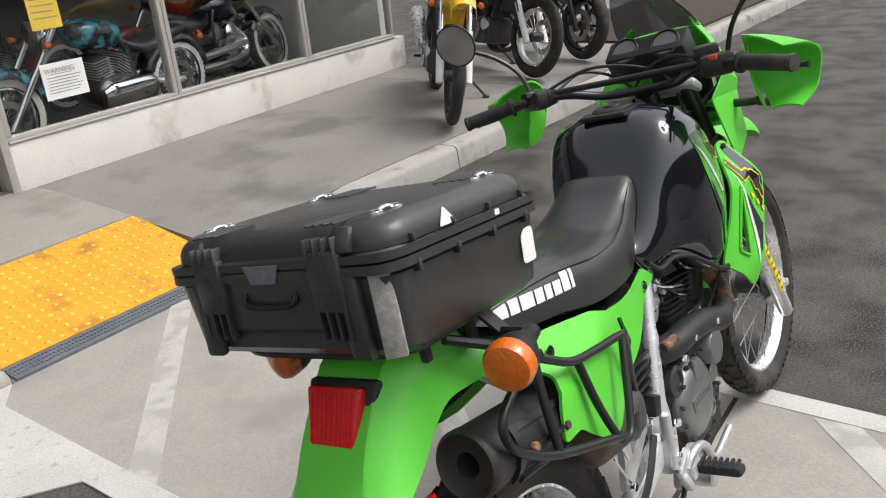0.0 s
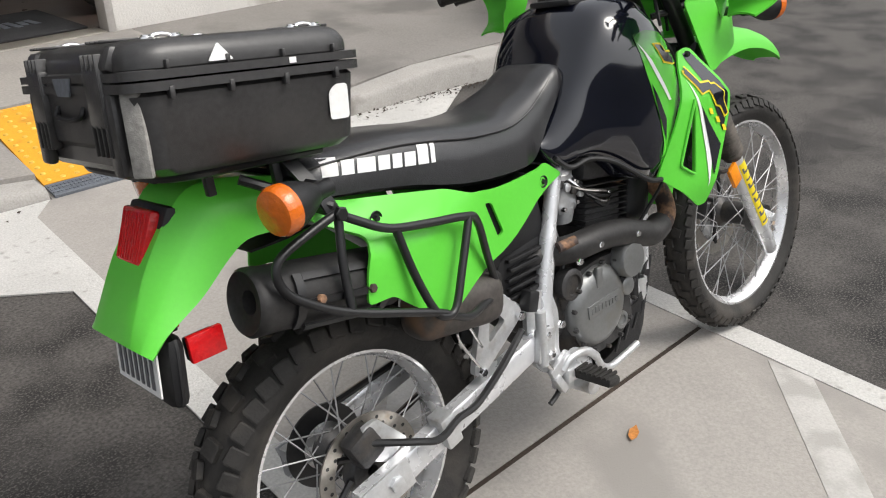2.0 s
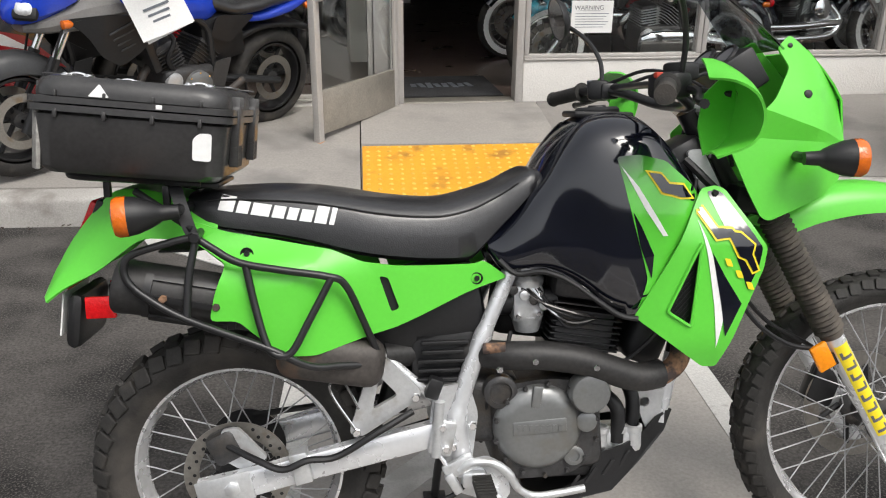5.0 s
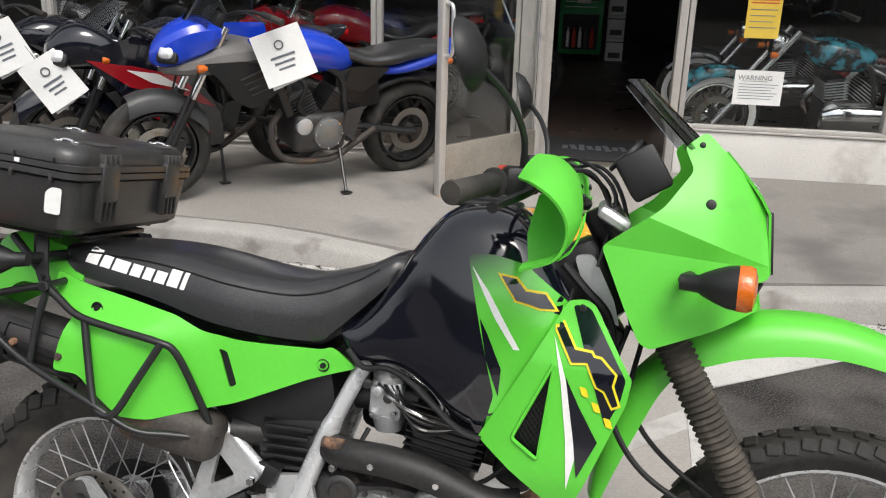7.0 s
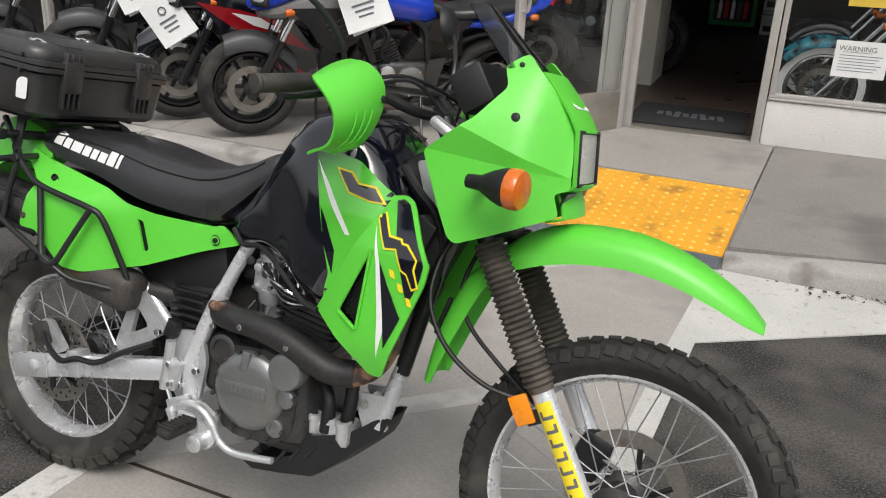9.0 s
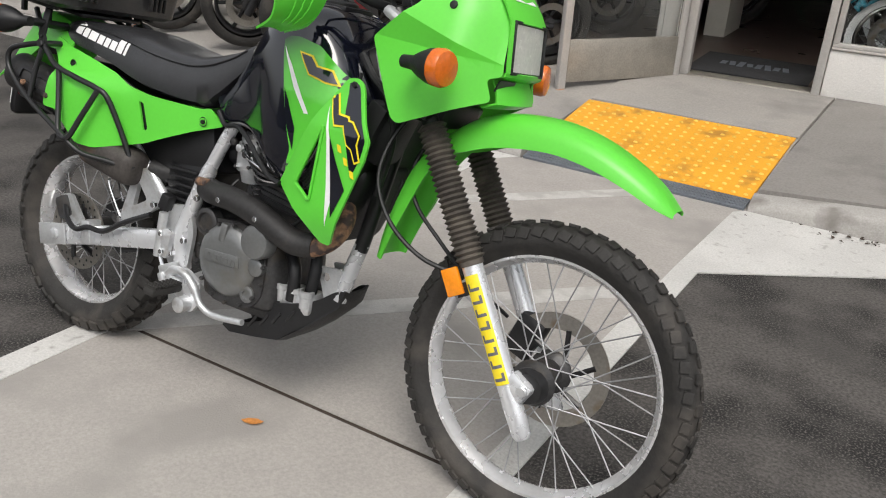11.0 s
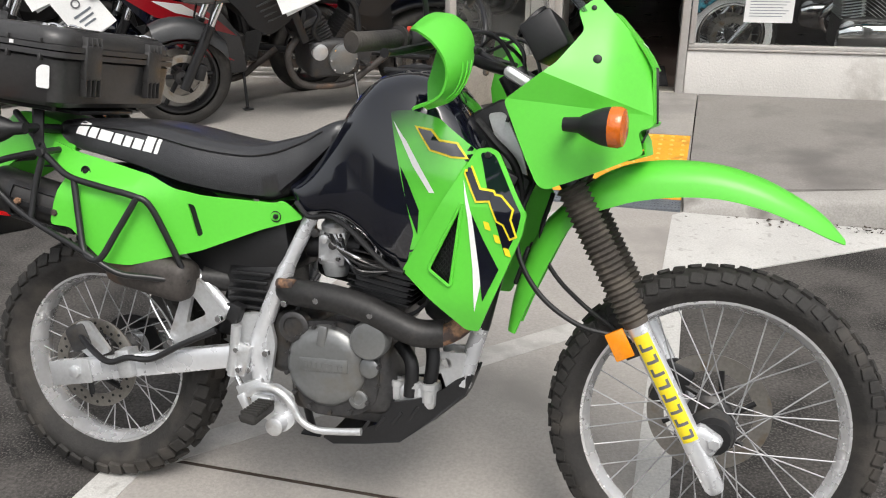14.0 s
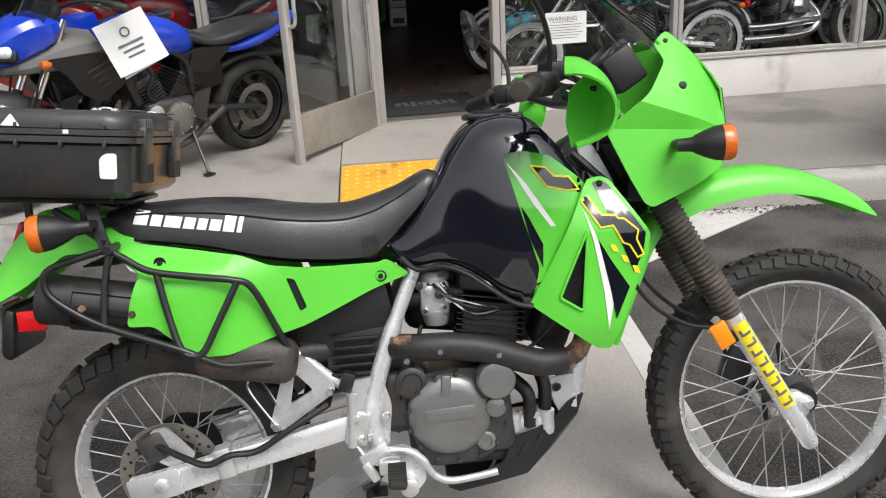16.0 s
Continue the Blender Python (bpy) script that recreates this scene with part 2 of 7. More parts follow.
# ---- mesh helpers ----
def link(name, bm, mat, parent=None, label="", smooth=40):
    bmesh.ops.recalc_face_normals(bm, faces=bm.faces[:])
    me = bpy.data.meshes.new(name)
    bm.to_mesh(me)
    bm.free()
    if smooth:
        for p in me.polygons:
            p.use_smooth = True
        me.set_sharp_from_angle(angle=radians(smooth))
    me.materials.append(mat)
    ob = new(name, me)
    ob.parent = parent
    return tagged(ob, label)


part = link


def thing(name, label, category, m=None, group="", kind=""):
    ob = new(name)
    ob.matrix_world = m or Matrix()
    return tagged(ob, label, category, group, kind)


def curve(pts, k=6):
    """A smooth line through the points."""
    p = [Vector(q) for q in pts]
    p = [2 * p[0] - p[1]] + p + [2 * p[-1] - p[-2]]
    out = []
    for i in range(1, len(p) - 2):
        for j in range(k):
            t = j / k
            a, b, c, d = p[i - 1], p[i], p[i + 1], p[i + 2]
            out.append(0.5 * (2 * b + (c - a) * t + (2 * a - 5 * b + 4 * c - d) * t * t + (3 * b - a - 3 * c + d) * t ** 3))
    return out + [p[-2]]


def tube(pts, r, n=10, bm=None, cap=True):
    bm = bm or bmesh.new()
    pts = [Vector(p) for p in pts]
    rings, up = [], None
    for i, p in enumerate(pts):
        d = (pts[min(i + 1, len(pts) - 1)] - pts[max(i - 1, 0)]).normalized()
        if up is None:
            up = d.orthogonal().normalized()
        up = (up - d * up.dot(d)).normalized()
        side = d.cross(up)
        rr = r[i] if isinstance(r, (list, tuple)) else r
        rings.append([bm.verts.new(p + rr * (math.cos(a) * up + math.sin(a) * side)) for a in [2 * math.pi * j / n for j in range(n)]])
    skin(bm, rings, True, cap)
    return bm


def skin(bm, rings, around=True, cap=False):
    n = len(rings[0])
    for a, b in zip(rings, rings[1:]):
        for j in range(n if around else n - 1):
            bm.faces.new((a[j], a[(j + 1) % n], b[(j + 1) % n], b[j]))
    if cap:
        bm.faces.new(rings[0])
        bm.faces.new(rings[-1][::-1])


def lathe(origin, axis, profile, n=32, bm=None, loop=False):
    """Turns (along, radius) pairs about an axis."""
    bm = bm or bmesh.new()
    o, ax = Vector(origin), Vector(axis).normalized()
    u = ax.orthogonal().normalized()
    v = ax.cross(u)
    rings = []
    for s, r in profile:
        rings.append([bm.verts.new(o + ax * s + max(r, 1e-4) * (math.cos(2 * math.pi * j / n) * u + math.sin(2 * math.pi * j / n) * v)) for j in range(n)])
    if loop:
        rings.append(rings[0])
    skin(bm, rings, True, False)
    return bm


def box(c, size, bevel=0.0, turn=(0, 0, 0), bm=None, seg=2):
    own = bmesh.new()
    bmesh.ops.create_cube(own, size=1.0)
    bmesh.ops.scale(own, vec=size, verts=own.verts)
    if bevel:
        bmesh.ops.bevel(own, geom=own.edges[:], offset=bevel, segments=seg, affect="EDGES", profile=0.5)
    bmesh.ops.transform(own, matrix=pose(*c, *turn), verts=own.verts)
    return join(bm, own)


def join(bm, own):
    if bm is None:
        return own
    vs = {v: bm.verts.new(v.co) for v in own.verts}
    for f in own.faces:
        bm.faces.new([vs[v] for v in f.verts])
    own.free()
    return bm


def flat(outlines, step):
    """A sheet in the plane (u, v), with holes, cut into cells of about that step."""
    bm = bmesh.new()
    for line in outlines:
        vs = [bm.verts.new((u, v, 0)) for u, v in line]
        for a, b in zip(vs, vs[1:] + vs[:1]):
            bm.edges.new((a, b))
    bmesh.ops.triangle_fill(bm, edges=bm.edges[:], use_beauty=True)
    if step:
        for axis in (0, 1):
            lo, hi = min(v.co[axis] for v in bm.verts), max(v.co[axis] for v in bm.verts)
            k = int((hi - lo) / step)
            for i in range(1, k + 1):
                no = Vector((1, 0, 0)) if axis == 0 else Vector((0, 1, 0))
                bmesh.ops.bisect_plane(bm, geom=bm.verts[:] + bm.edges[:] + bm.faces[:], plane_co=no * (lo + (hi - lo) * i / (k + 1)), plane_no=no)
    return bm


def sheet(outlines, place, thick=0.004, step=0.03):
    """A thin shell: the flat sheet put in place by a function of (u, v)."""
    bm = flat(outlines, step)
    for v in bm.verts:
        v.co = Vector(place(v.co.x, v.co.y))
    bmesh.ops.recalc_face_normals(bm, faces=bm.faces[:])
    if thick:
        bmesh.ops.solidify(bm, geom=bm.faces[:], thickness=thick)
    return bm


def rounded(line, r=0.012, k=3):
    """The outline with its corners rounded."""
    out = []
    n = len(line)
    for i in range(n):
        p, a, b = Vector(line[i]), Vector(line[i - 1]), Vector(line[(i + 1) % n])
        da, db = min(r, (a - p).length * 0.45), min(r, (b - p).length * 0.45)
        s, e = p + (a - p).normalized() * da, p + (b - p).normalized() * db
        out += [tuple((1 - t) ** 2 * s + 2 * t * (1 - t) * p + t * t * e) for t in [j / k for j in range(k + 1)]]
    return out


def sticker(src, outlines, lift=0.0015, step=0.02, way=(0, 1, 0)):
    """A print that lies on a side of the surface src, drawn in (x, z)."""
    tree = BVHTree.FromBMesh(src)
    bm = flat(outlines, step)
    lost = []
    for v in bm.verts:
        hit = tree.ray_cast(Vector((v.co.x, 0, v.co.y)) - Vector(way) * 1.5, Vector(way))
        if hit[0] is None:
            lost.append(v)
        else:
            v.co = hit[0] - Vector(way) * lift
    bmesh.ops.delete(bm, geom=lost, context="VERTS")
    return bm


def mirrored(bm):
    other = bm.copy()
    for v in other.verts:
        v.co.y = -v.co.y
    bmesh.ops.reverse_faces(other, faces=other.faces[:])
    return other


def loft(rings, cap=True, around=True):
    bm = bmesh.new()
    skin(bm, [[bm.verts.new(p) for p in ring] for ring in rings], around, cap)
    return bm


def ground_quad(name, pts, z, mat, thick=0.02, parent=None, label="", step=0.0):
    bm = flat([pts], step)
    for v in bm.verts:
        v.co.z = z(v.co.x, v.co.y) if callable(z) else z
    top = bm.faces[:]
    r = bmesh.ops.extrude_face_region(bm, geom=top)
    bmesh.ops.translate(bm, vec=(0, 0, -thick), verts=[e for e in r["geom"] if isinstance(e, bmesh.types.BMVert)])
    return link(name, bm, mat, parent, label, smooth=0)


# ---- ground: asphalt, the marked aisle, kerb and pavement ----
def slant(u, y):
    """The parking lines lean a little from the wall's square."""
    return u + 0.075 * y


def kerb_y(x):
    return 2.56 - 0.07 * x


def walk_z(x, y):
    """The pavement's height: a low lip at the ramp, rising to the shop."""
    lip = 0.05 + 0.10 * min(1.0, max(0.0, (max(0.40 - x, x - 1.58)) / 0.9))
    f = min(1.0, max(0.0, (y - kerb_y(x)) / (4.385 - kerb_y(x))))
    return lip + (0.212 - lip) * f ** 0.75


def ramp_z(x, y):
    f = (y - kerb_y(x)) / 0.85
    return 0.012 + 0.145 * min(1.0, f) + 0.055 * max(0.0, min(1.0, (f - 1.0)))


ground = tagged(ground_quad("ground", [(-400, -400), (400, -400), (400, 400), (-400, 400)], 0.0, ASPHALT, 0.3), "weathered dark grey asphalt car park with stains", "ground", kind="structure")

aisle = tagged(thing("pavement", "grey concrete parking aisle slabs with a joint between", "pavement"), kind="structure")
jy = lambda x: 0.135 - 0.045 * x
ground_quad("slab", [(slant(0.02, -5), -5), (slant(1.40, -5), -5), (slant(1.40, jy(1.4)), jy(1.4) - 0.008), (slant(0.02, jy(0)), jy(0) - 0.008)], 0.006, CONCRETE, 0.05, aisle)
ground_quad("slab", [(slant(0.02, jy(0)), jy(0) + 0.008), (slant(1.40, jy(1.4)), jy(1.4) + 0.008), (slant(1.40, 2.44), kerb_y(1.58)), (slant(0.02, 2.55), kerb_y(0.21))], 0.006, CONCRETE, 0.05, aisle)
ground_quad("joint_filler", [(0.03, jy(0) - 0.009), (1.41, jy(1.4) - 0.009), (1.41, jy(1.4) + 0.009), (0.03, jy(0) + 0.009)], 0.0022, SOIL, 0.02, aisle, "dark dirt-filled joint")

marks = tagged(thing("road_marking", "worn white painted aisle borders and diagonal stripes", "road marking"), kind="structure")
LINE_Z = 0.0085
for a, b, y0, y1 in ((-0.02, 0.085, -5, 1.72), (1.335, 1.425, -5, 1.62)):
    ground_quad("line", [(slant(a, y0), y0), (slant(b, y0), y0), (slant(b, y1), y1), (slant(a, y1), y1)], LINE_Z, PAINT, 0.006, marks)
# flared painted corners beside the ramp
ground_quad("corner_patch", [(slant(-0.02, 1.72), 1.72), (slant(0.085, 1.72), 1.72), (0.27, 2.40), (0.38, kerb_y(0.38)), (-0.75, kerb_y(-0.75)), (-0.62, 2.32)], LINE_Z, PAINT, 0.006, marks)
ground_quad("corner_patch", [(slant(1.335, 1.62), 1.62), (slant(1.425, 1.62), 1.62), (2.48, 2.20), (2.75, kerb_y(2.75)), (1.58, kerb_y(1.58)), (1.53, 2.40)], LINE_Z, PAINT, 0.006, marks)
# diagonals, clipped at the borders
for c, d in ((-1.27, 0.80), (0.05, 0.92), (1.36, 0.95), (-2.55, 0.80), (-3.8, 0.80)):
    w = 0.066
    pts = []
    for off, xs in ((-w, (slant(0.09, c), 1.33)), (w, (1.33, slant(0.09, c)))):
        for x in xs:
            x = x + (0.08 * (x * d + c) if x > 1 else 0)
            pts.append((x, x * d + c + off))
    if c > 1:
        pts = [(p[0] * 0.93 + 0.01, p[1]) if p[0] < 1 else (1.20, 1.20 * d + c - (w if i == 1 else -w)) for i, p in enumerate(pts)]
    ground_quad("stripe", pts, LINE_Z - 0.0008, PAINT2, 0.006, marks)


def kerb(x0, x1, name):
    n = max(2, int((x1 - x0) / 0.3))
    rings = []
    for i in range(n + 1):
        x = x0 + (x1 - x0) * i / n
        y, h = kerb_y(x), walk_z(x, kerb_y(x))
        prof = [(0, -0.1), (0.004, 0.0), (0.014, h - 0.035), (0.022, h - 0.014), (0.04, h - 0.002), (0.15, h + 0.003), (0.15, -0.1)]
        rings.append([(x, y + a, b) for a, b in prof])
    return tagged(link(name, loft(rings), KERB, smooth=50), "worn pale concrete kerb with rounded edge", "kerb", kind="structure")


for x0, x1 in ((-14, -6.01), (-6, -2.01), (-2, 0.385), (1.585, 3.395), (3.405, 6.5), (6.51, 12), (12.01, 30)):
    kerb(x0, x1, "kerb")

xr = lambda y: 1.585 + 0.088 * (y - 2.45)
xl = lambda y: 0.395 + 0.05 * (y - 2.6)


def paving(name, x0, x1, y0f=0.155, y1=4.40, zf=walk_z, step=0.25, mat=PAVING):
    """A slab between two edge lines x(y), from the kerb back to the shop."""
    rows = [i / 8 for i in range(9)]
    rings = []
    n = max(2, int((x1(3.4) - x0(3.4)) / step))
    bm = bmesh.new()
    grid = []
    for f in rows:
        line = []
        for i in range(n + 1):
            g = i / n
            x = x0(3) + (x1(3) - x0(3)) * g
            y = kerb_y(x) + y0f + (y1 - kerb_y(x) - y0f) * f
            x = x0(y) + (x1(y) - x0(y)) * g
            line.append(bm.verts.new((x, y, zf(x, y))))
        grid.append(line)
    skin(bm, grid, False)
    r = bmesh.ops.extrude_face_region(bm, geom=bm.faces[:])
    bmesh.ops.translate(bm, vec=(0, 0, -0.06), verts=[e for e in r["geom"] if isinstance(e, bmesh.types.BMVert)])
    return tagged(link(name, bm, mat, smooth=40), "grey weathered concrete pavement slab", "pavement", kind="structure")


paving("pavement", lambda y: -14, lambda y: -4.5)
paving("pavement", lambda y: -4.492, lambda y: -1.9)
paving("pavement", lambda y: -1.892, lambda y: xl(y) - 0.004)
paving("pavement", lambda y: xr(y) + 0.004, lambda y: 5.2, mat=PAVING2)
paving("pavement", lambda y: 5.208, lambda y: 30, mat=PAVING2)
paving("pavement", lambda y: xl(y) + 0.004, lambda y: xr(y) - 0.004, 0.94, zf=ramp_z)
paving("pavement", lambda y: xl(y) + 0.002, lambda y: xr(y) - 0.002, 0.0, y1=3.46, zf=lambda x, y: ramp_z(x, y) - 0.012)
bed = ground_quad("soil", [(-14, kerb_y(-14) + 0.10), (30, kerb_y(30) + 0.10), (30, 4.4), (-14, 4.4)], lambda x, y: 0.002, SOIL, 0.02)
tagged(bed, "dark dirt under the pavement joints", "soil", kind="structure")

# yellow tactile plate with its domes, on the ramp
tact = tagged(thing("tactile_paving", "worn yellow tactile paving plate with raised domes", "tactile paving"), kind="structure")
ty0 = lambda x: kerb_y(x) + 0.11
plate = [(xl(2.62) + 0.01, ty0(0.4)), (xr(2.5) - 0.012, ty0(1.57)), (xr(3.36) - 0.012, 3.36), (xl(3.42) + 0.01, 3.42)]
ground_quad("plate", plate, lambda x, y: ramp_z(x, y) + 0.004, TACTILE, 0.012, tact, step=0.2)
bm = bmesh.new()
for i in range(19):
    for j in range(13):
        u, v = (i + 0.5) / 19, (j + 0.5) / 13
        a = Vector(plate[0]).lerp(Vector(plate[1]), u)
        b = Vector(plate[3]).lerp(Vector(plate[2]), u)
        p = a.lerp(b, v)
        lathe((p.x, p.y, ramp_z(p.x, p.y) + 0.003), (0, 0, 1), [(0, 0.0135), (0.0055, 0.0095), (0.007, 0.005), (0.0072, 0)], 8, bm)
part("dome", bm, DOME, tact)
edge = [(xl(2.6) + 0.01, kerb_y(0.4) + 0.005), (xr(2.4) - 0.012, kerb_y(1.57) + 0.005), (xr(2.5) - 0.012, ty0(1.57) - 0.004), (xl(2.62) + 0.01, ty0(0.4) - 0.004)]
ground_quad("edge_grate", edge, lambda x, y: ramp_z(x, y) + 0.003, GRATE, 0.012, tact, "grey metal edge strip", step=0.2)
bm = bmesh.new()
for i in range(70):
    u = (i + 0.5) / 70
    a, b = Vector(edge[0]).lerp(Vector(edge[1]), u), Vector(edge[3]).lerp(Vector(edge[2]), u)
    for f in (0.25, 0.5, 0.75):
        p = a.lerp(b, f)
        box((p.x, p.y, ramp_z(p.x, p.y) + 0.005), (0.007, 0.014, 0.004), bm=bm)
part("grate_rib", bm, GRATE, tact, smooth=0)

# leaf litter in the gutter and two dry leaves
rng = random.Random(4)
bm = bmesh.new()
for i in range(420):
    x = rng.choice((rng.gauss(2.5, 0.35), rng.gauss(-0.7, 0.4), rng.uniform(1.9, 8)))
    y = kerb_y(x) - abs(rng.gauss(0, 0.05)) - 0.008
    s, a = rng.uniform(0.004, 0.013), rng.uniform(0, 6.3)
    q = [bm.verts.new((x + s * math.cos(a + k), y + 0.6 * s * math.sin(a + k), 0.012 + rng.uniform(0, 0.012))) for k in (0, 1.9, 3.6, 5.0)]
    bm.faces.new(q)
tagged(link("leaf_litter", bm, SOIL, smooth=0), "dark dry leaf litter along the kerb", "leaf litter", kind="stuff")
for k, (x, y, a) in enumerate(((0.764, -0.051, 20), (2.62, 1.05, 140), (-0.75, -0.15, 75))):
    bm = flat([[(-0.03, 0), (-0.012, 0.012), (0.012, 0.013), (0.034, 0.001), (0.01, -0.012), (-0.015, -0.01)]], 0.01)
    for v in bm.verts:
        v.co.z = 0.0115 + 12 * v.co.y ** 2 + 4 * v.co.x ** 2
    bmesh.ops.transform(bm, matrix=pose(x, y, 0, 0, 0, a), verts=bm.verts)
    tagged(link("leaf", bm, LEAFM), "dry orange-brown fallen leaf on the ground", "leaf", group="fallen leaves")

# ---- the shop front ----
WY, FZ, TOP = 4.385, 0.215, 3.2


def block(name, x0, x1, y0, y1, z0, z1, mat, label="", parent=None, bevel=0.004):
    return link(name, box(((x0 + x1) / 2, (y0 + y1) / 2, (z0 + z1) / 2), (x1 - x0, y1 - y0, z1 - z0), bevel), mat, parent, label, smooth=30)


def structure(ob, label, cat):
    return tagged(ob, label, cat, kind="structure")


structure(block("wall_north", 1.655, 5.86, WY, WY + 0.16, 0.05, 0.503, STUCCO, bevel=0.012), "low white painted stucco wall under shop windows", "wall")
structure(block("wall_return", 5.70, 5.86, WY + 0.165, 16, 0.05, TOP, STUCCO), "white side wall of the shop", "wall")
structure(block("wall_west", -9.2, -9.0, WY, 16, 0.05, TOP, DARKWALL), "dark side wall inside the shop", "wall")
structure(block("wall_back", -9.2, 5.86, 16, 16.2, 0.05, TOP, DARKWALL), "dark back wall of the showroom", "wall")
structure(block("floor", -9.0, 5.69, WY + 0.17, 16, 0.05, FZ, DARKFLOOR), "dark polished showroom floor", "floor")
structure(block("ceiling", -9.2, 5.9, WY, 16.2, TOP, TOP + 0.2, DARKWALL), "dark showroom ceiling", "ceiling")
structure(block("wall_header", -9.2, 5.86, WY - 0.02, WY + 0.16, 2.55, TOP - 0.005, STUCCO), "pale stucco band above the shop windows", "wall")


# unseen roof; its eave is added to darken pavement and shop front
structure(block("roof", -9.4, 6.1, 3.45, 16.4, TOP + 0.205, TOP + 0.42, FRAME), "unseen flat roof, eave added to shade the pavement", "roof")
# unseen plain block across the car park, added to darken what the glass mirrors
far = thing("building", "unseen plain grey block added to darken glass reflections", "building", kind="structure")
block("wall", -40, 45, -34, -26, 0, 6.5, DARKWALL2, parent=far)
block("roof", -40.5, 45.5, -34.5, -25.5, 6.5, 6.8, FRAME, parent=far)


def window(x0, x1, sill):
    """A fixed shop window: sill, head, jambs and its pane."""
    w = thing("window", "large shop window with pale metal frame", "window", kind="structure")
    d0, d1 = WY + 0.01, WY + 0.075
    block("window_sill", x0, x1, WY - 0.012, WY + 0.11, sill, sill + 0.014, FRAME, parent=w)
    block("frame_rail", x0, x1, d0, d1, sill + 0.015, sill + 0.040, FRAME, parent=w)
    block("frame_rail", x0, x1, d0, d1, 2.50, 2.548, FRAME, parent=w)
    for x in (x0, x1 - 0.036):
        block("frame_post", x, x + 0.036, d0 - 0.006, d1 + 0.004, sill + 0.041, 2.498, FRAME, parent=w)
    pane = block("pane", x0 + 0.037, x1 - 0.037, WY + 0.035, WY + 0.041, sill + 0.041, 2.498, PANE, parent=w, bevel=0)
    pane.visible_shadow = False
    return w


for x0, x1 in ((1.66, 2.985), (2.99, 4.43), (4.435, 5.70)):
    window(x0, x1, 0.505)
for x0, x1 in ((-0.40, 0.58), (-2.84, -0.405), (-4.4, -2.845), (-6.0, -4.405), (-9.0, -6.005)):
    window(x0, x1, 0.245)
structure(block("wall_plinth", -9.0, 0.58, WY, WY + 0.15, 0.1, 0.243, STUCCO), "low pale kerb under the shop windows", "wall")

dfr = thing("door_1", "pale metal door frame of the shop entrance", "door frame", kind="structure")
block("jamb", 0.585, 0.735, WY - 0.015, WY + 0.13, 0.2, 2.55, FRAME, parent=dfr)
block("jamb", 0.74, 0.80, WY + 0.03, WY + 0.11, 0.2, 2.50, FRAME, parent=dfr)
block("jamb", 1.60, 1.652, WY - 0.012, WY + 0.12, 0.2, 2.548, FRAME, parent=dfr)
block("head", 0.802, 1.598, WY, WY + 0.12, 2.42, 2.545, FRAME, parent=dfr)
block("threshold", 0.80, 1.60, WY + 0.0, WY + 0.168, 0.17, 0.222, KICK, parent=dfr)
structure(block("pillar", 0.49, 0.67, 6.28, 7.0, FZ, TOP - 0.005, CREAM), "cream painted pillar inside the shop entrance", "pillar")

# the open glazed door leaf
dm = Matrix.Translation((0.738, WY - 0.03, 0.0)) @ Matrix.Rotation(math.atan2(3.56 - WY, 0.165 - 0.738), 4, "Z")
leaf = thing("glass_door", "open glazed shop door with metal frame and kick plate", "door", dm, kind="structure")
DW = 0.985
block("stile", 0, 0.05, -0.022, 0.022, 0.20, 2.38, FRAME, parent=leaf)
block("stile", DW - 0.055, DW, -0.022, 0.022, 0.155, 2.38, FRAME, parent=leaf)
block("rail", 0.051, DW - 0.056, -0.02, 0.02, 2.28, 2.38, FRAME, parent=leaf)
block("kick_plate", 0.051, DW - 0.056, -0.021, 0.021, 0.205, 0.47, KICK, "brushed metal kick plate", leaf)
p_ = block("pane", 0.051, DW - 0.056, -0.004, 0.004, 0.471, 2.279, PANE, parent=leaf, bevel=0)
p_.visible_shadow = False
part("handle", tube(curve([(DW - 0.03, 0.02, 1.0), (DW - 0.03, 0.07, 1.02), (DW - 0.03, 0.075, 1.15), (DW - 0.03, 0.07, 1.28), (DW - 0.03, 0.02, 1.30)], 4), 0.012), ALLOY, leaf)
block("pull_plate", DW - 0.05, DW - 0.004, -0.028, -0.0225, 1.22, 1.42, ALLOY, parent=leaf)
block("foot_block", DW - 0.06, DW + 0.004, -0.03, 0.03, 0.135, 0.162, LEAFM, "rusty door foot", leaf)

mat_thing = thing("door_mat", "dark rubber door mat with faint print", "door mat", pose(1.15, WY + 0.60, FZ))
part("mat", box((0, 0, 0.008), (0.82, 0.80, 0.014), 0.004), MAT_, mat_thing)
bm = bmesh.new()
for i in range(8):
    box((-0.22 + i * 0.062, 0.0, 0.0165), (0.042, 0.12 + 0.04 * (i % 3), 0.003), bm=bm, turn=(0, 0, 8 * (i % 2)))
part("print", bm, GRATE, mat_thing, "faint grey print")


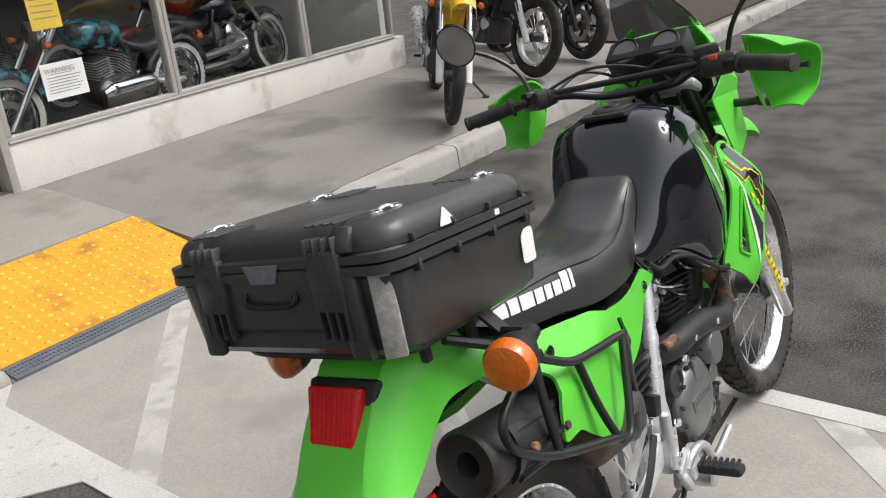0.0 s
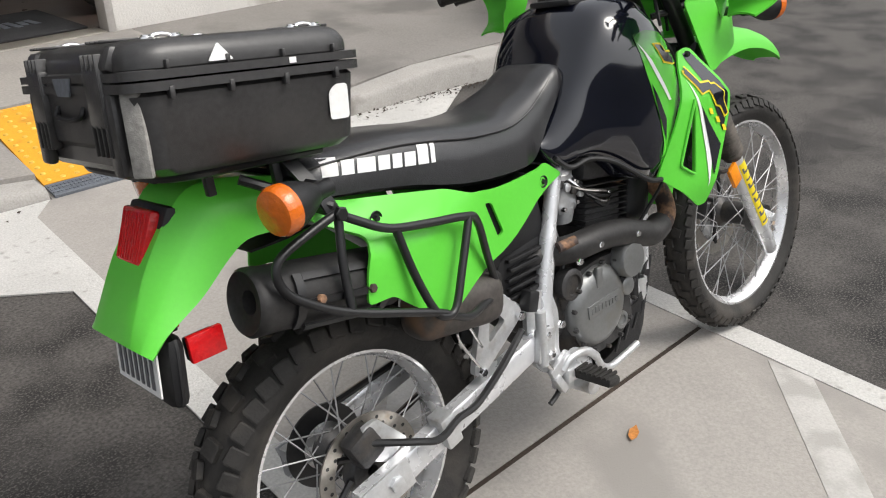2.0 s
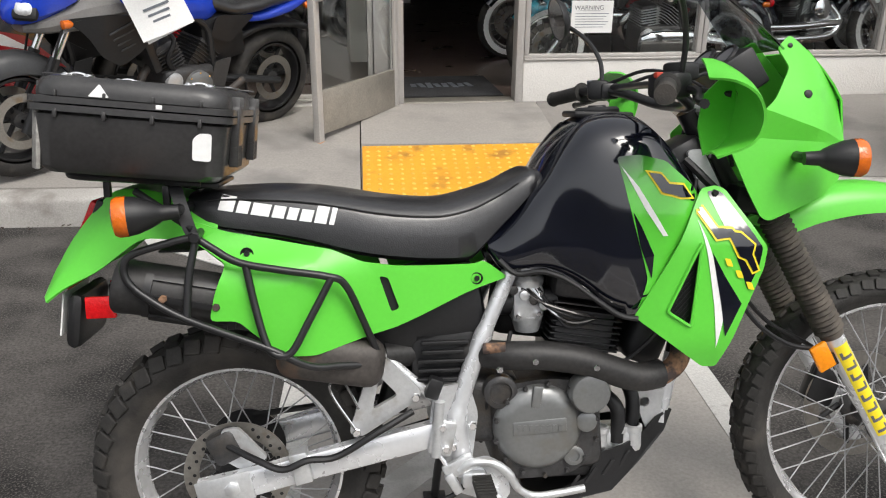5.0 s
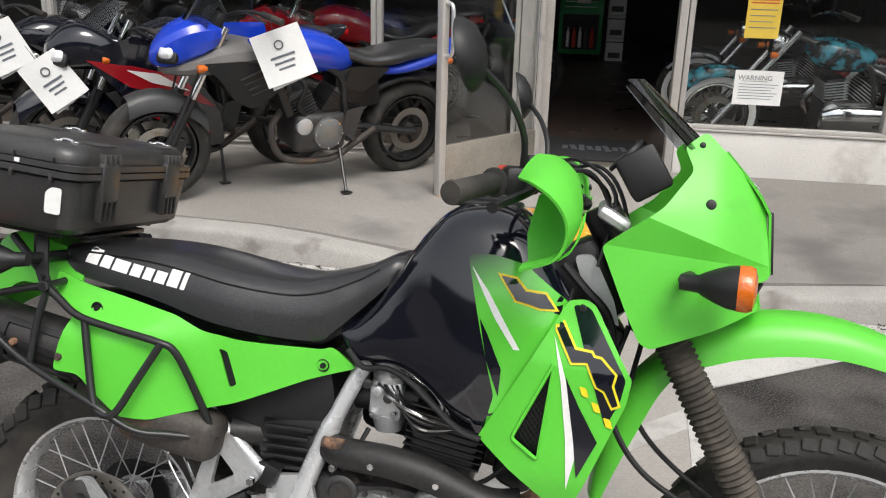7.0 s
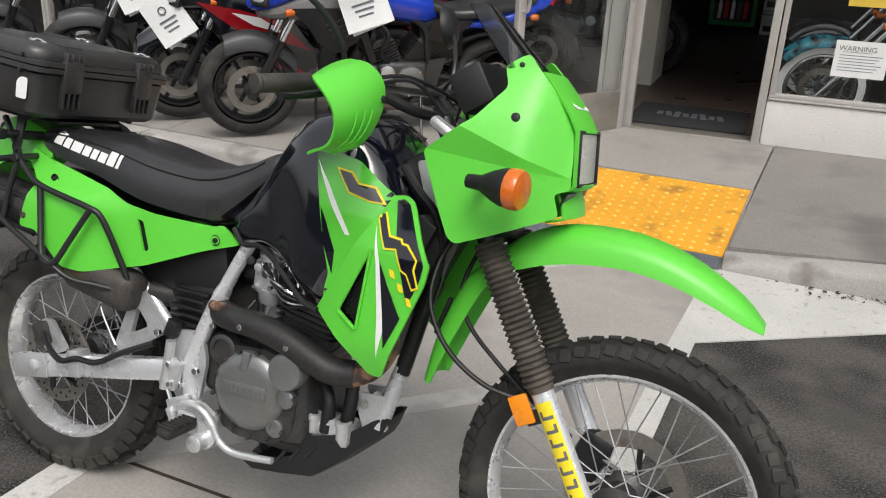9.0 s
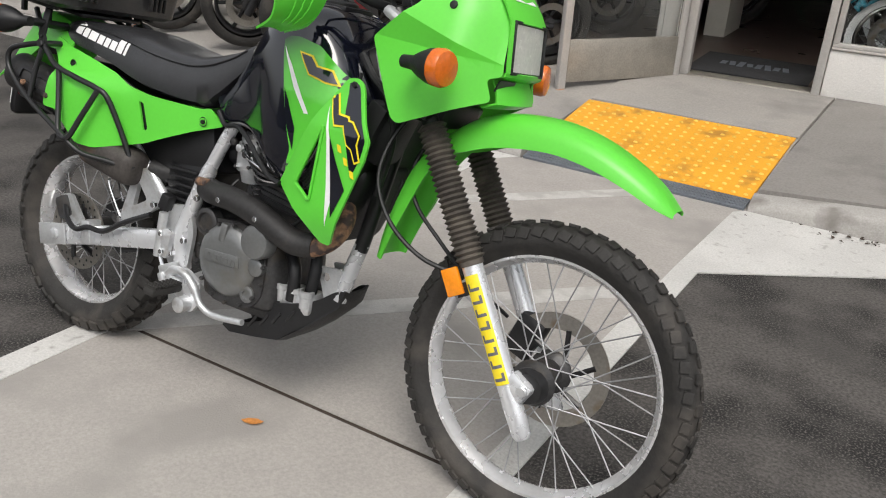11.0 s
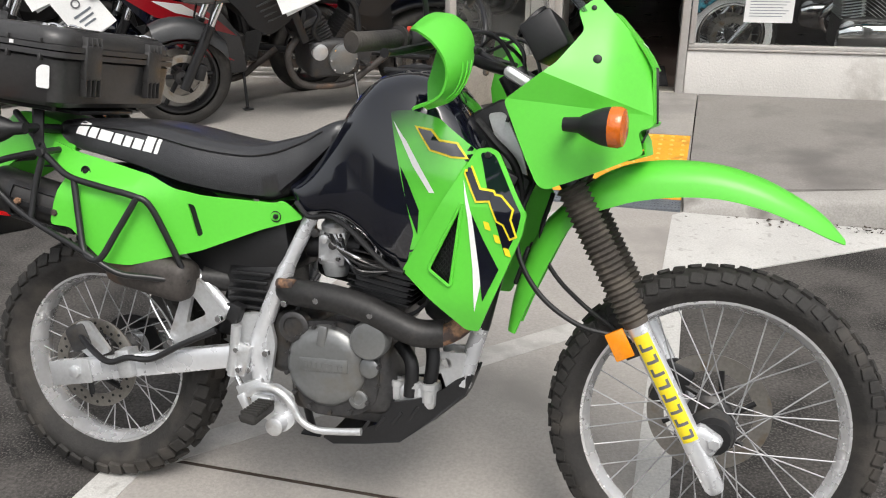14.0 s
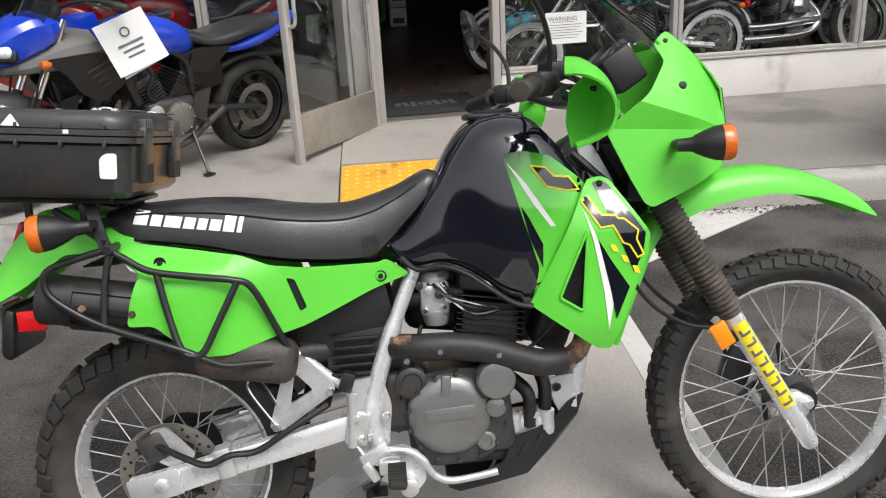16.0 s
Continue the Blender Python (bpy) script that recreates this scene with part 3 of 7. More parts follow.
def paper(name, label, x0, x1, z0, z1, mat, rows, title=None, band=None, y=WY + 0.028, ink=INK):
    s = thing(name, label, "sign", Matrix.Translation((x0, y, z0)))
    w, h = x1 - x0, z1 - z0
    part("sheet", box((w / 2, 0, h / 2), (w, 0.0016, h)), mat, s, smooth=0)
    if title:
        cu = bpy.data.curves.new("title", "FONT")
        cu.body, cu.size, cu.align_x, cu.extrude = title, h * 0.2, "CENTER", 0.0004
        t = new("title", cu)
        dg = bpy.context.evaluated_depsgraph_get()
        me = bpy.data.meshes.new_from_object(t.evaluated_get(dg))
        bpy.data.objects.remove(t)
        me.materials.clear()
        me.materials.append(ink)
        t = new("title", me)
        t.parent = s
        t.matrix_basis = pose(w * 0.42, -0.0018, h * 0.72, 90, 0, 0)
        part("underline", box((w * 0.42, -0.0016, h * 0.69), (w * 0.55, 0.001, h * 0.012)), ink, s, smooth=0)
    for i in range(rows):
        z = h * (0.60 - i * 0.5 / max(1, rows))
        part("text_line", box((w * 0.5 - 0.03 * w * (i % 3), -0.0016, z), (w * (0.8 - 0.06 * (i % 3)), 0.001, h * 0.018)), GRATE, s, smooth=0)
    if band:
        for z, hh in ((0.90, 0.06), (0.80, 0.02), (0.74, 0.025)):
            part("band", box((w / 2, -0.0016, h * z), (w * 0.82, 0.001, h * hh)), band, s, smooth=0)
    return s


paper("warning_sign", "white paper warning notice taped inside the window", 1.995, 2.30, 0.69, 0.912, PAPER, 6, "WARNING")
paper("wanted_poster", "yellow paper notice with red heading in the window", 2.015, 2.225, 1.115, 1.41, YELLOWP, 4, band=REDINK)
paper("notice", "plain white paper notice in the window", 2.03, 2.24, 1.425, 1.60, PAPER, 3)


# ---- wheels ----
def wheel(name, parent, centre, tyre_r, rim_r, width, spokes, disc_side, disc_r, knobs, rim_mat=RIM, knob_h=0.009):
    """A spoked wheel: hub and rim in one casting, with tyre, spokes and brake disc as its pieces."""
    cx, cz = centre
    o, ax = (cx, 0, cz), (0, 1, 0)
    rw = width * 0.30
    bm = lathe(o, ax, [(-rw, rim_r + 0.004), (-rw, rim_r - 0.010), (-rw * 0.75, rim_r - 0.014), (-rw * 0.4, rim_r - 0.021), (0, rim_r - 0.025), (rw * 0.4, rim_r - 0.021), (rw * 0.75, rim_r - 0.014), (rw, rim_r - 0.010), (rw, rim_r + 0.004), (0, rim_r - 0.012)], 72, loop=True)
    w = part(name, bm, rim_mat, parent, "polished alloy spoked wheel rim")
    tw = width * 0.5
    prof = []
    for i in range(17):
        a = -1.12 * math.pi / 2 * 1.25 + i / 16 * 2.24 * math.pi / 2 * 1.25
        h = tyre_r - rim_r
        prof.append((tw * math.sin(a) * 0.98, rim_r + h * 0.44 + (h * 0.56 - knob_h) * math.cos(a) if abs(a) < math.pi / 2 else rim_r + h * 0.44 + h * 0.5 * math.cos(a)))
    prof = [(-rw * 1.01, rim_r - 0.004)] + prof + [(rw * 1.01, rim_r - 0.004)]
    part("tyre", lathe(o, ax, prof, 72), RUBBER, w, "worn black knobbly tyre")
    # tread blocks, alternate rows across the crown
    own = bmesh.new()
    bmesh.ops.create_cube(own, size=1.0)
    bmesh.ops.bevel(own, geom=own.edges[:], offset=0.09, segments=1, affect="EDGES")
    bm = bmesh.new()
    for k in range(knobs):
        th = 2 * math.pi * k / knobs
        rows = ((-0.90, 0.46), (-0.20, 0.44), (0.84, 0.40)) if k % 2 else ((-0.84, 0.40), (0.20, 0.44), (0.90, 0.46))
        for f, wd in rows:
            a = f * 1.25
            h = tyre_r - rim_r
            rr = rim_r + h * 0.44 + (h * 0.56 - knob_h * 0.55) * math.cos(a)
            yy = tw * math.sin(a) * 0.98
            m = Matrix.Translation(o) @ Matrix.Rotation(th, 4, "Y") @ Matrix.Translation((0, yy, rr)) @ Matrix.Rotation(-a, 4, "X") @ Matrix.Rotation(radians(14 if f > 0 else -14), 4, "Z") @ Matrix.Diagonal((2 * math.pi * tyre_r / knobs * 0.74, tw * wd * 1.25, knob_h * 1.5, 1))
            vs = {v: bm.verts.new(m @ v.co) for v in own.verts}
            for fc in own.faces:
                bm.faces.new([vs[v] for v in fc.verts])
    own.free()
    part("tread", bm, RUBBER, w, "chunky tread blocks", smooth=0)
    part("hub", lathe(o, ax, [(-0.075, 0.012), (-0.07, 0.04), (-0.05, 0.052), (-0.035, 0.034), (0.035, 0.034), (0.05, 0.052), (0.07, 0.04), (0.075, 0.012)], 24), ENGINE, w)
    # spokes share four meshes
    hr, rr = 0.048, rim_r - 0.022
    kinds = {}
    for side in (-1, 1):
        for lean in (-1, 1):
            b = tube([(hr * math.sin(lean * 0.9), side * 0.044, hr * math.cos(lean * 0.9)), (0, side * 0.006, rr)], 0.0017, 5)
            me = bpy.data.meshes.new("spoke")
            b.to_mesh(me)
            b.free()
            me.materials.append(SPOKE)
            kinds[side, lean] = me
    for k in range(spokes):
        me = kinds[1 if k % 2 else -1, 1 if (k // 2) % 2 else -1]
        s = new("spoke", me)
        s.parent = w
        s.matrix_basis = pose(cx, 0, cz) @ Matrix.Rotation(2 * math.pi * k / spokes, 4, "Y")
    bm = lathe((cx, disc_side * 0.068, cz), ax, [(-0.002, disc_r), (0.002, disc_r), (0.002, disc_r * 0.72), (-0.002, disc_r * 0.72)], 48, loop=True)
    part("brake_disc", bm, COPPER, w, "worn steel brake disc")
    for k in range(6):
        a = 2 * math.pi * k / 6
        bm = tube([(cx + 0.045 * math.cos(a), disc_side * 0.066, cz + 0.045 * math.sin(a)), (cx + disc_r * 0.76 * math.cos(a + 0.35), disc_side * 0.068, cz + disc_r * 0.76 * math.sin(a + 0.35))], 0.007, 6)
        part("disc_carrier", bm, STEEL, w)
    bm = bmesh.new()
    for k in range(18):
        for q in (0.80, 0.90):
            a = 2 * math.pi * (k + (0.5 if q > 0.85 else 0)) / 18
            lathe((cx + disc_r * q * math.cos(a), disc_side * 0.068, cz + disc_r * q * math.sin(a)), (0, disc_side, 0), [(0.0025, 0.004), (0.0026, 0)], 8, bm)
    part("vent_hole", bm, STEEL, w)
    return w


def bolt(name, parent, p, r=0.008, mat=CHROME, axis=(0, -1, 0)):
    part(name, lathe(p, axis, [(-0.004, r), (0.004, r), (0.006, r * 0.8), (0.006, 0)], 6), mat, parent)


def sheet_xz(outlines, yf, thick=0.005, step=0.03):
    return sheet(outlines, lambda u, v: (u, yf(u, v), v), thick, step)


def smooth01(t):
    t = min(1.0, max(0.0, t))
    return t * t * (3 - 2 * t)


# ---- the green dual-sport motorcycle, leaning on its side stand ----
LEAN_M = pose(0, 0.08, 0, 0, 0, -2.6) @ pose(0, 0, 0, -12, 0, 0)
bike = thing("motorcycle", "lime green and black dual-sport motorcycle leaning on its stand", "motorcycle", LEAN_M)
wheel("rear_wheel", bike, (0.005, 0.312), 0.318, 0.229, 0.128, 32, -1, 0.115, 44)
wheel("front_wheel", bike, (1.49, 0.347), 0.350, 0.282, 0.088, 36, 1, 0.135, 66, knob_h=0.0048)

# seat: broad, stepped up towards the tank
def seat_ring(x, zt, zb, hw):
    prof = [(0.80, 0), (1.0, 0.10), (1.0, 0.45), (0.95, 0.72), (0.86, 0.88), (0.68, 0.97), (0.35, 1.0), (0, 1.0)]
    left = [(x, hw * a, zb + (zt - zb) * b) for a, b in prof]
    return left + [(p[0], -p[1], p[2]) for p in reversed(left[:-1])]

seat_rows = [(-0.06, 0.917, 0.862, 0.095), (-0.02, 0.921, 0.852, 0.112), (0.08, 0.925, 0.836, 0.124), (0.17, 0.922, 0.818, 0.13), (0.25, 0.912, 0.795, 0.134), (0.31, 0.901, 0.782, 0.136), (0.38, 0.892, 0.772, 0.13), (0.45, 0.890, 0.766, 0.122), (0.505, 0.902, 0.768, 0.114), (0.54, 0.912, 0.796, 0.108), (0.575, 0.924, 0.832, 0.10), (0.61, 0.942, 0.868, 0.096), (0.64, 0.953, 0.902, 0.09), (0.662, 0.948, 0.926, 0.074)]
fine_rows = [tuple(v) for v in curve([Vector((a, b, c)) for a, b, c, d in seat_rows], 4)]
wide = [v[0] for v in curve([Vector((d, 0, 0)) for a, b, c, d in seat_rows], 4)]
seat_bm = loft([seat_ring(a, b, c, d) for (a, b, c), d in zip(fine_rows, wide)])
seat_src = seat_bm.copy()
seat = part("seat", seat_bm, VINYL, bike, "black vinyl seat with white print on its side", smooth=60)
part("seam", tube(curve([(x, -hw * 0.935, zb + (zt - zb) * 0.80) for x, zt, zb, hw in seat_rows[1:12]], 4), 0.0022, 6), VINYL, seat)
# the maker's mark on the seat as plain white bars
a0, a1 = Vector((0.004, 0.904)), Vector((0.226, 0.871))
along = (a1 - a0).normalized()
updir = Vector((-along.y, along.x))
pos = 0.0
for wd, ht in ((0.030, 0.030), (0.024, 0.024), (0.036, 0.024), (0.024, 0.024), (0.020, 0.024), (0.024, 0.024), (0.024, 0.034), (0.010, 0.034)):
    q = a0 + along * pos - updir * 0.016
    line = [q, q + along * wd, q + along * (wd + 0.004) + updir * ht, q + along * 0.004 + updir * ht]
    part("mark_bar", sticker(seat_src, [[tuple(p) for p in line]], 0.0016, 0.008), WHITE, seat, "plain white printed bar")
    pos += wd + 0.0055
seat_src.free()

# tank
def tank_ring(x, zt, zb, hw):
    prof = [(0.85, 1.0), (0.97, 0.90), (1.0, 0.70), (0.99, 0.50), (0.955, 0.32), (0.87, 0.15), (0.72, 0.055), (0.42, 0.012), (0, 0)]
    left = []
    for a, b in prof:
        z = zt - (zt - zb) * b
        dent = 1 - 0.10 * math.exp(-((x - 0.70) / 0.06) ** 2 - ((z - 0.84) / 0.07) ** 2)
        left.append((x, hw * a * dent, z))
    return left + [(p[0], -p[1], p[2]) for p in reversed(left[:-1])]

tank_rows = [(0.545, 0.815, 0.785, 0.102), (0.575, 0.836, 0.745, 0.118), (0.61, 0.874, 0.744, 0.130), (0.65, 0.932, 0.748, 0.145), (0.69, 1.000, 0.738, 0.160), (0.735, 1.050, 0.710, 0.174), (0.78, 1.068, 0.672, 0.184), (0.83, 1.070, 0.655, 0.190), (0.875, 1.055, 0.668, 0.188), (0.915, 1.015, 0.70, 0.182), (0.95, 0.965, 0.745, 0.172), (0.985, 0.905, 0.80, 0.15), (1.005, 0.87, 0.83, 0.11)]
fr = [tuple(v) for v in curve([Vector(r[:3]) for r in tank_rows], 4)]
fw = [v[0] for v in curve([Vector((r[3], 0, 0)) for r in tank_rows], 4)]
tank_bm = loft([tank_ring(a, b, c, d) for (a, b, c), d in zip(fr, fw)])
tank_src = tank_bm.copy()
tank = part("fuel_tank", tank_bm, TANK, bike, "glossy black fuel tank", smooth=60)
part("filler_cap", lathe((0.80, 0.0, 1.066), (-0.03, 0, 1), [(0, 0.048), (0.008, 0.048), (0.013, 0.042), (0.013, 0.02), (0.017, 0.018), (0.017, 0)], 28), BLACK, tank)
part("cap_surround", box((0.80, 0, 1.063), (0.13, 0.115, 0.014), 0.006, (0, 2, 0)), BLACK, tank)
part("edge_trim", tube(curve([(0.565, -0.118, 0.770), (0.60, -0.128, 0.742), (0.65, -0.140, 0.748), (0.70, -0.158, 0.732), (0.75, -0.172, 0.697), (0.80, -0.182, 0.662), (0.84, -0.186, 0.652)], 4), 0.006, 8), BLACK, tank)
part("print_field", sticker(tank_src, [rounded([(0.793, 0.982), (0.84, 0.985), (0.895, 0.972), (0.972, 0.91), (0.99, 0.885), (0.842, 0.665), (0.858, 0.735), (0.826, 0.85)], 0.008)], 0.0015, 0.02), FADE, tank, "lime green printed panel")
part("slash", sticker(tank_src, [[(0.802, 0.962), (0.835, 0.922), (0.898, 0.822), (0.887, 0.822), (0.85, 0.875)]], 0.003, 0.012), WHITE, tank, "white printed slash")
part("slash", sticker(tank_src, [[(0.824, 0.872), (0.84, 0.845), (0.868, 0.785), (0.866, 0.735), (0.84, 0.80)]], 0.003, 0.012), TANK, tank, "black printed slash")


def glyph(src, parent, line, lift=0.003):
    """A plain outlined shape of the tank's print: yellow rim, dark inside."""
    part("print_edge", sticker(src, [line], lift, 0.012), YELLOW, parent, "yellow printed outline")
    c = sum((Vector(p) for p in line), Vector((0, 0))) / len(line)
    n = len(line)
    inner = []
    for i in range(n):
        p, a, b = Vector(line[i]), Vector(line[i - 1]), Vector(line[(i + 1) % n])
        e1, e2 = (p - a).normalized(), (b - p).normalized()
        n1, n2 = Vector((-e1.y, e1.x)), Vector((-e2.y, e2.x))
        if sum((Vector(line[j - 1]).x * line[j][1] - line[j][0] * line[j - 1][1]) for j in range(n)) < 0:
            n1, n2 = -n1, -n2
        q = (n1 + n2)
        inner.append(tuple(p + q.normalized() * 0.0042 / max(0.5, (q.length / 2))))
    part("print_fill", sticker(src, [inner], lift + 0.0012, 0.012), TANK, parent, "black printed fill")


K_LINE = [(0.848, 0.955), (0.884, 0.950), (0.902, 0.930), (0.936, 0.926), (0.960, 0.893), (0.926, 0.894), (0.906, 0.900), (0.882, 0.906)]
glyph(tank_src, tank, K_LINE)
tank_src.free()

# radiator shrouds
SHROUD = rounded([(0.975, 0.915), (1.003, 0.920), (1.022, 0.912), (1.092, 0.798), (1.086, 0.756), (1.006, 0.546), (0.978, 0.546), (0.834, 0.655)], 0.007)
HOLE = rounded([(0.961, 0.812), (0.896, 0.668), (0.945, 0.636)], 0.008)


def shroud_y(x, z):
    return -(0.192 + 0.028 * (x - 0.836) / 0.25 - 0.048 * smooth01((z - 0.80) / 0.13) - 0.03 * smooth01((0.62 - z) / 0.12)) + 0.012 * smooth01((0.90 - x) / 0.07)


bm = sheet_xz([SHROUD, HOLE], shroud_y, 0.006, 0.03)
lbm = mirrored(bm)
sh_src = bm.copy()
shroud = part("radiator_shroud", bm, GREEN, bike, "lime green radiator shroud with slashed print")
part("radiator_shroud", lbm, GREEN, bike)
part("lip", tube([(u, shroud_y(u, v) - 0.003, v) for u, v in HOLE + HOLE[:1]], 0.0035, 6), GREEN, shroud)
bm = bmesh.new()
for i in range(26):
    for s in (-1, 1):
        c = 0.60 + i * 0.012
        pts = []
        for x in (0.885, 0.972):
            pts.append((x, shroud_y(x, 0.72) + 0.016, c + s * 1.2 * (x - 0.93)))
        a, b = Vector(pts[0]), Vector(pts[1])
        ins = [a.lerp(b, k / 24) for k in range(25)]
        ins = [p for p in ins if p.z > 0.636 + (0.945 - p.x) * 0.66 and p.z < 0.668 + (p.x - 0.896) * 2.2 and p.z < 0.812 + (0.961 - p.x) * -0.1 and (p.x - 0.945) * 10.9 < (p.z - 0.636)]
        if len(ins) > 1:
            tube([ins[0], ins[-1]], 0.0016, 4, bm)
part("mesh_grille", bm, STEEL, shroud, "black wire mesh")
part("backing", sheet_xz([[(0.975, 0.83), (0.885, 0.668), (0.948, 0.625), (0.985, 0.70)]], lambda x, z: shroud_y(x, z) + 0.03, 0.003, 0.05), BLACK, shroud)
part("dark_panel", sticker(sh_src, [rounded([(0.984, 0.908), (1.004, 0.910), (1.016, 0.904), (1.082, 0.798), (1.076, 0.762), (1.055, 0.712)], 0.006)], 0.0012, 0.02), TANK, shroud, "black printed panel")
part("slash", sticker(sh_src, [[(0.957, 0.855), (0.972, 0.815), (0.986, 0.775), (1.018, 0.70), (0.998, 0.59), (0.990, 0.68), (0.974, 0.78)]], 0.0018, 0.014), WHITE, shroud, "white printed slash")
part("slash", sticker(sh_src, [[(0.982, 0.79), (1.008, 0.742), (1.044, 0.684), (1.014, 0.615), (1.004, 0.68)]], 0.0026, 0.014), TANK, shroud, "black printed slash")
for line in ([(0.945, 0.885), (0.972, 0.882), (0.996, 0.842), (1.024, 0.840), (1.038, 0.818), (0.988, 0.812)], [(1.004, 0.836), (1.040, 0.832), (1.068, 0.806), (1.064, 0.786), (1.078, 0.752), (1.062, 0.744), (1.046, 0.772), (1.032, 0.778)]):
    glyph(sh_src, shroud, line, 0.003)
for i in range(3):
    x, z = 1.006 + i * 0.022, 0.778 - i * 0.024
    part("print_mark", sticker(sh_src, [rounded([(x, z), (x + 0.012, z - 0.002), (x + 0.018, z - 0.018), (x + 0.006, z - 0.016)], 0.003)], 0.003, 0.01), YELLOW, shroud, "small yellow mark")
sh_src.free()
bolt("screw", shroud, (1.000, shroud_y(1.0, 0.905) - 0.002, 0.905), 0.007, STEEL)
part("radiator", box((0.985, 0.02, 0.76), (0.05, 0.27, 0.24), 0.006, (0, 24, 0)), BLACK, bike)
# two black blocks added as dark backing between cylinder and shroud
part("fan_housing", box((0.925, 0.03, 0.62), (0.09, 0.22, 0.22), 0.03, (0, 22, 0), seg=3), BLACK, bike)
part("coolant_bottle", box((0.86, 0.06, 0.60), (0.10, 0.10, 0.16), 0.02, (0, 10, 0)), BLACK, bike)
part("inner_panel", box((0.955, 0, 0.70), (0.04, 0.30, 0.16), 0.01, (0, 24, 0)), BLACK, bike)

# side covers and tail
COVER = rounded([(-0.045, 0.870), (0.015, 0.848), (0.225, 0.808), (0.285, 0.782), (0.345, 0.772), (0.515, 0.764), (0.532, 0.772), (0.584, 0.734), (0.49, 0.704), (0.347, 0.645), (0.19, 0.603), (0.13, 0.606), (0.072, 0.652), (0.042, 0.680), (-0.012, 0.682), (0.0, 0.735), (0.022, 0.790), (-0.05, 0.832)], 0.012)
SLOT = rounded([(0.316, 0.752), (0.334, 0.748), (0.356, 0.684), (0.340, 0.676)], 0.006)
cover_y = lambda x, z: -(0.152 - 0.036 * smooth01((x - 0.36) / 0.2) + 0.044 * smooth01((0.835 - z) / 0.075) * smooth01((0.33 - x) / 0.2) - 0.018 * smooth01((z - 0.76) / 0.1))
bm = sheet_xz([COVER, SLOT], cover_y, 0.006, 0.03)
lbm = mirrored(bm)
cover = part("side_cover", bm, GREEN, bike, "lime green side cover")
part("side_cover", lbm, GREEN, bike)
part("slot_backing", sheet_xz([[(0.305, 0.765), (0.345, 0.76), (0.367, 0.67), (0.33, 0.665)]], lambda x, z: cover_y(x, z) + 0.012, 0.003, 0), BLACK, cover)
for x, z in ((0.518, 0.734), (0.060, 0.806)):
    part("screw_recess", lathe((x, cover_y(x, z) - 0.0015, z), (0, -1, 0), [(0, 0.013), (0.001, 0.012), (-0.003, 0.009), (-0.003, 0)], 16), BLACK, cover)
    bolt("screw", cover, (x, cover_y(x, z) - 0.001, z), 0.006, STEEL)

tail_rows = [(0.0, 0.892, 0.115, 0.055, 0.0), (-0.08, 0.912, 0.112, 0.087, 0.34), (-0.15, 0.928, 0.105, 0.108, 0.46), (-0.205, 0.926, 0.098, 0.110, 0.52), (-0.245, 0.893, 0.094, 0.102, 0.59), (-0.295, 0.832, 0.096, 0.083, 0.70), (-0.324, 0.785, 0.099, 0.056, 0.80), (-0.341, 0.755, 0.101, 0.036, 0.84), (-0.354, 0.726, 0.105, 0.018, 0.70)]
rings = []
for x, z, w, d, f in tail_rows:
    dx, dz = f * d, -math.sqrt(max(0.0, 1 - f * f)) * d
    half = [(-1.10, 1.0), (-1.03, 0.70), (-0.95, 0.42), (-0.90, 0.34), (-0.72, 0.05), (-0.66, 0.0), (-0.33, 0.0)]
    prof = half + [(0.0, 0.0)] + [(-q, e) for q, e in reversed(half)]
    rings.append([(x + dx * b, w * a, z + dz * b) for a, b in prof])
rings2 = list(zip(*[curve(col, 3) for col in zip(*rings)]))
bm = loft([list(r) for r in rings2], False, False)
bmesh.ops.recalc_face_normals(bm, faces=bm.faces[:])
bmesh.ops.solidify(bm, geom=bm.faces[:], thickness=0.005)
tail = part("rear_fender", bm, GREEN, bike, "lime green tail and rear fender", smooth=26)

# tail lamp, plate, reflector
tl = Matrix.Translation((-0.250, 0.0, 0.853)) @ Matrix.Rotation(radians(25), 4, "Y")
bm = box((0, 0, 0), (0.036, 0.126, 0.112), 0.008)
for v in bm.verts:
    v.co.y *= 1.0 + 1.9 * v.co.z
bmesh.ops.transform(bm, matrix=tl, verts=bm.verts)
lamp = part("tail_lamp", bm, BLACK, bike, "tail lamp with black housing")
bm = box((-0.020, 0.003, 0.0), (0.026, 0.100, 0.090), 0.007)
for v in bm.verts:
    v.co.y *= 1.0 + 1.9 * v.co.z
bmesh.ops.transform(bm, matrix=tl, verts=bm.verts)
lens_l = part("lens", bm, REDLENS, lamp, "ribbed red lens")
bm = bmesh.new()
for i in range(9):
    box((-0.0331, -0.036 + i * 0.010, 0), (0.0016, 0.003, 0.074), bm=bm)
bmesh.ops.transform(bm, matrix=tl, verts=bm.verts)
part("lens_rib", bm, REDLENS, lens_l, smooth=0)
pm = pose(-0.325, 0.0, 0.682, 0, 8, 0)
bm = box((0, 0, -0.004), (0.003, 0.160, 0.088), 0.0, (0, 0, 0))
bmesh.ops.transform(bm, matrix=pm, verts=bm.verts)
number = part("number_plate", bm, WHITE, bike, "white plate with dark bars")
for i in range(7):
    bm = box((-0.003, 0.060 - i * 0.020, -0.014), (0.001, 0.010, 0.048))
    bmesh.ops.transform(bm, matrix=pm, verts=bm.verts)
    part("plate_bar", bm, INK, number, smooth=0)
bm = box((-0.003, 0, 0.038), (0.001, 0.09, 0.012))
bmesh.ops.transform(bm, matrix=pm, verts=bm.verts)
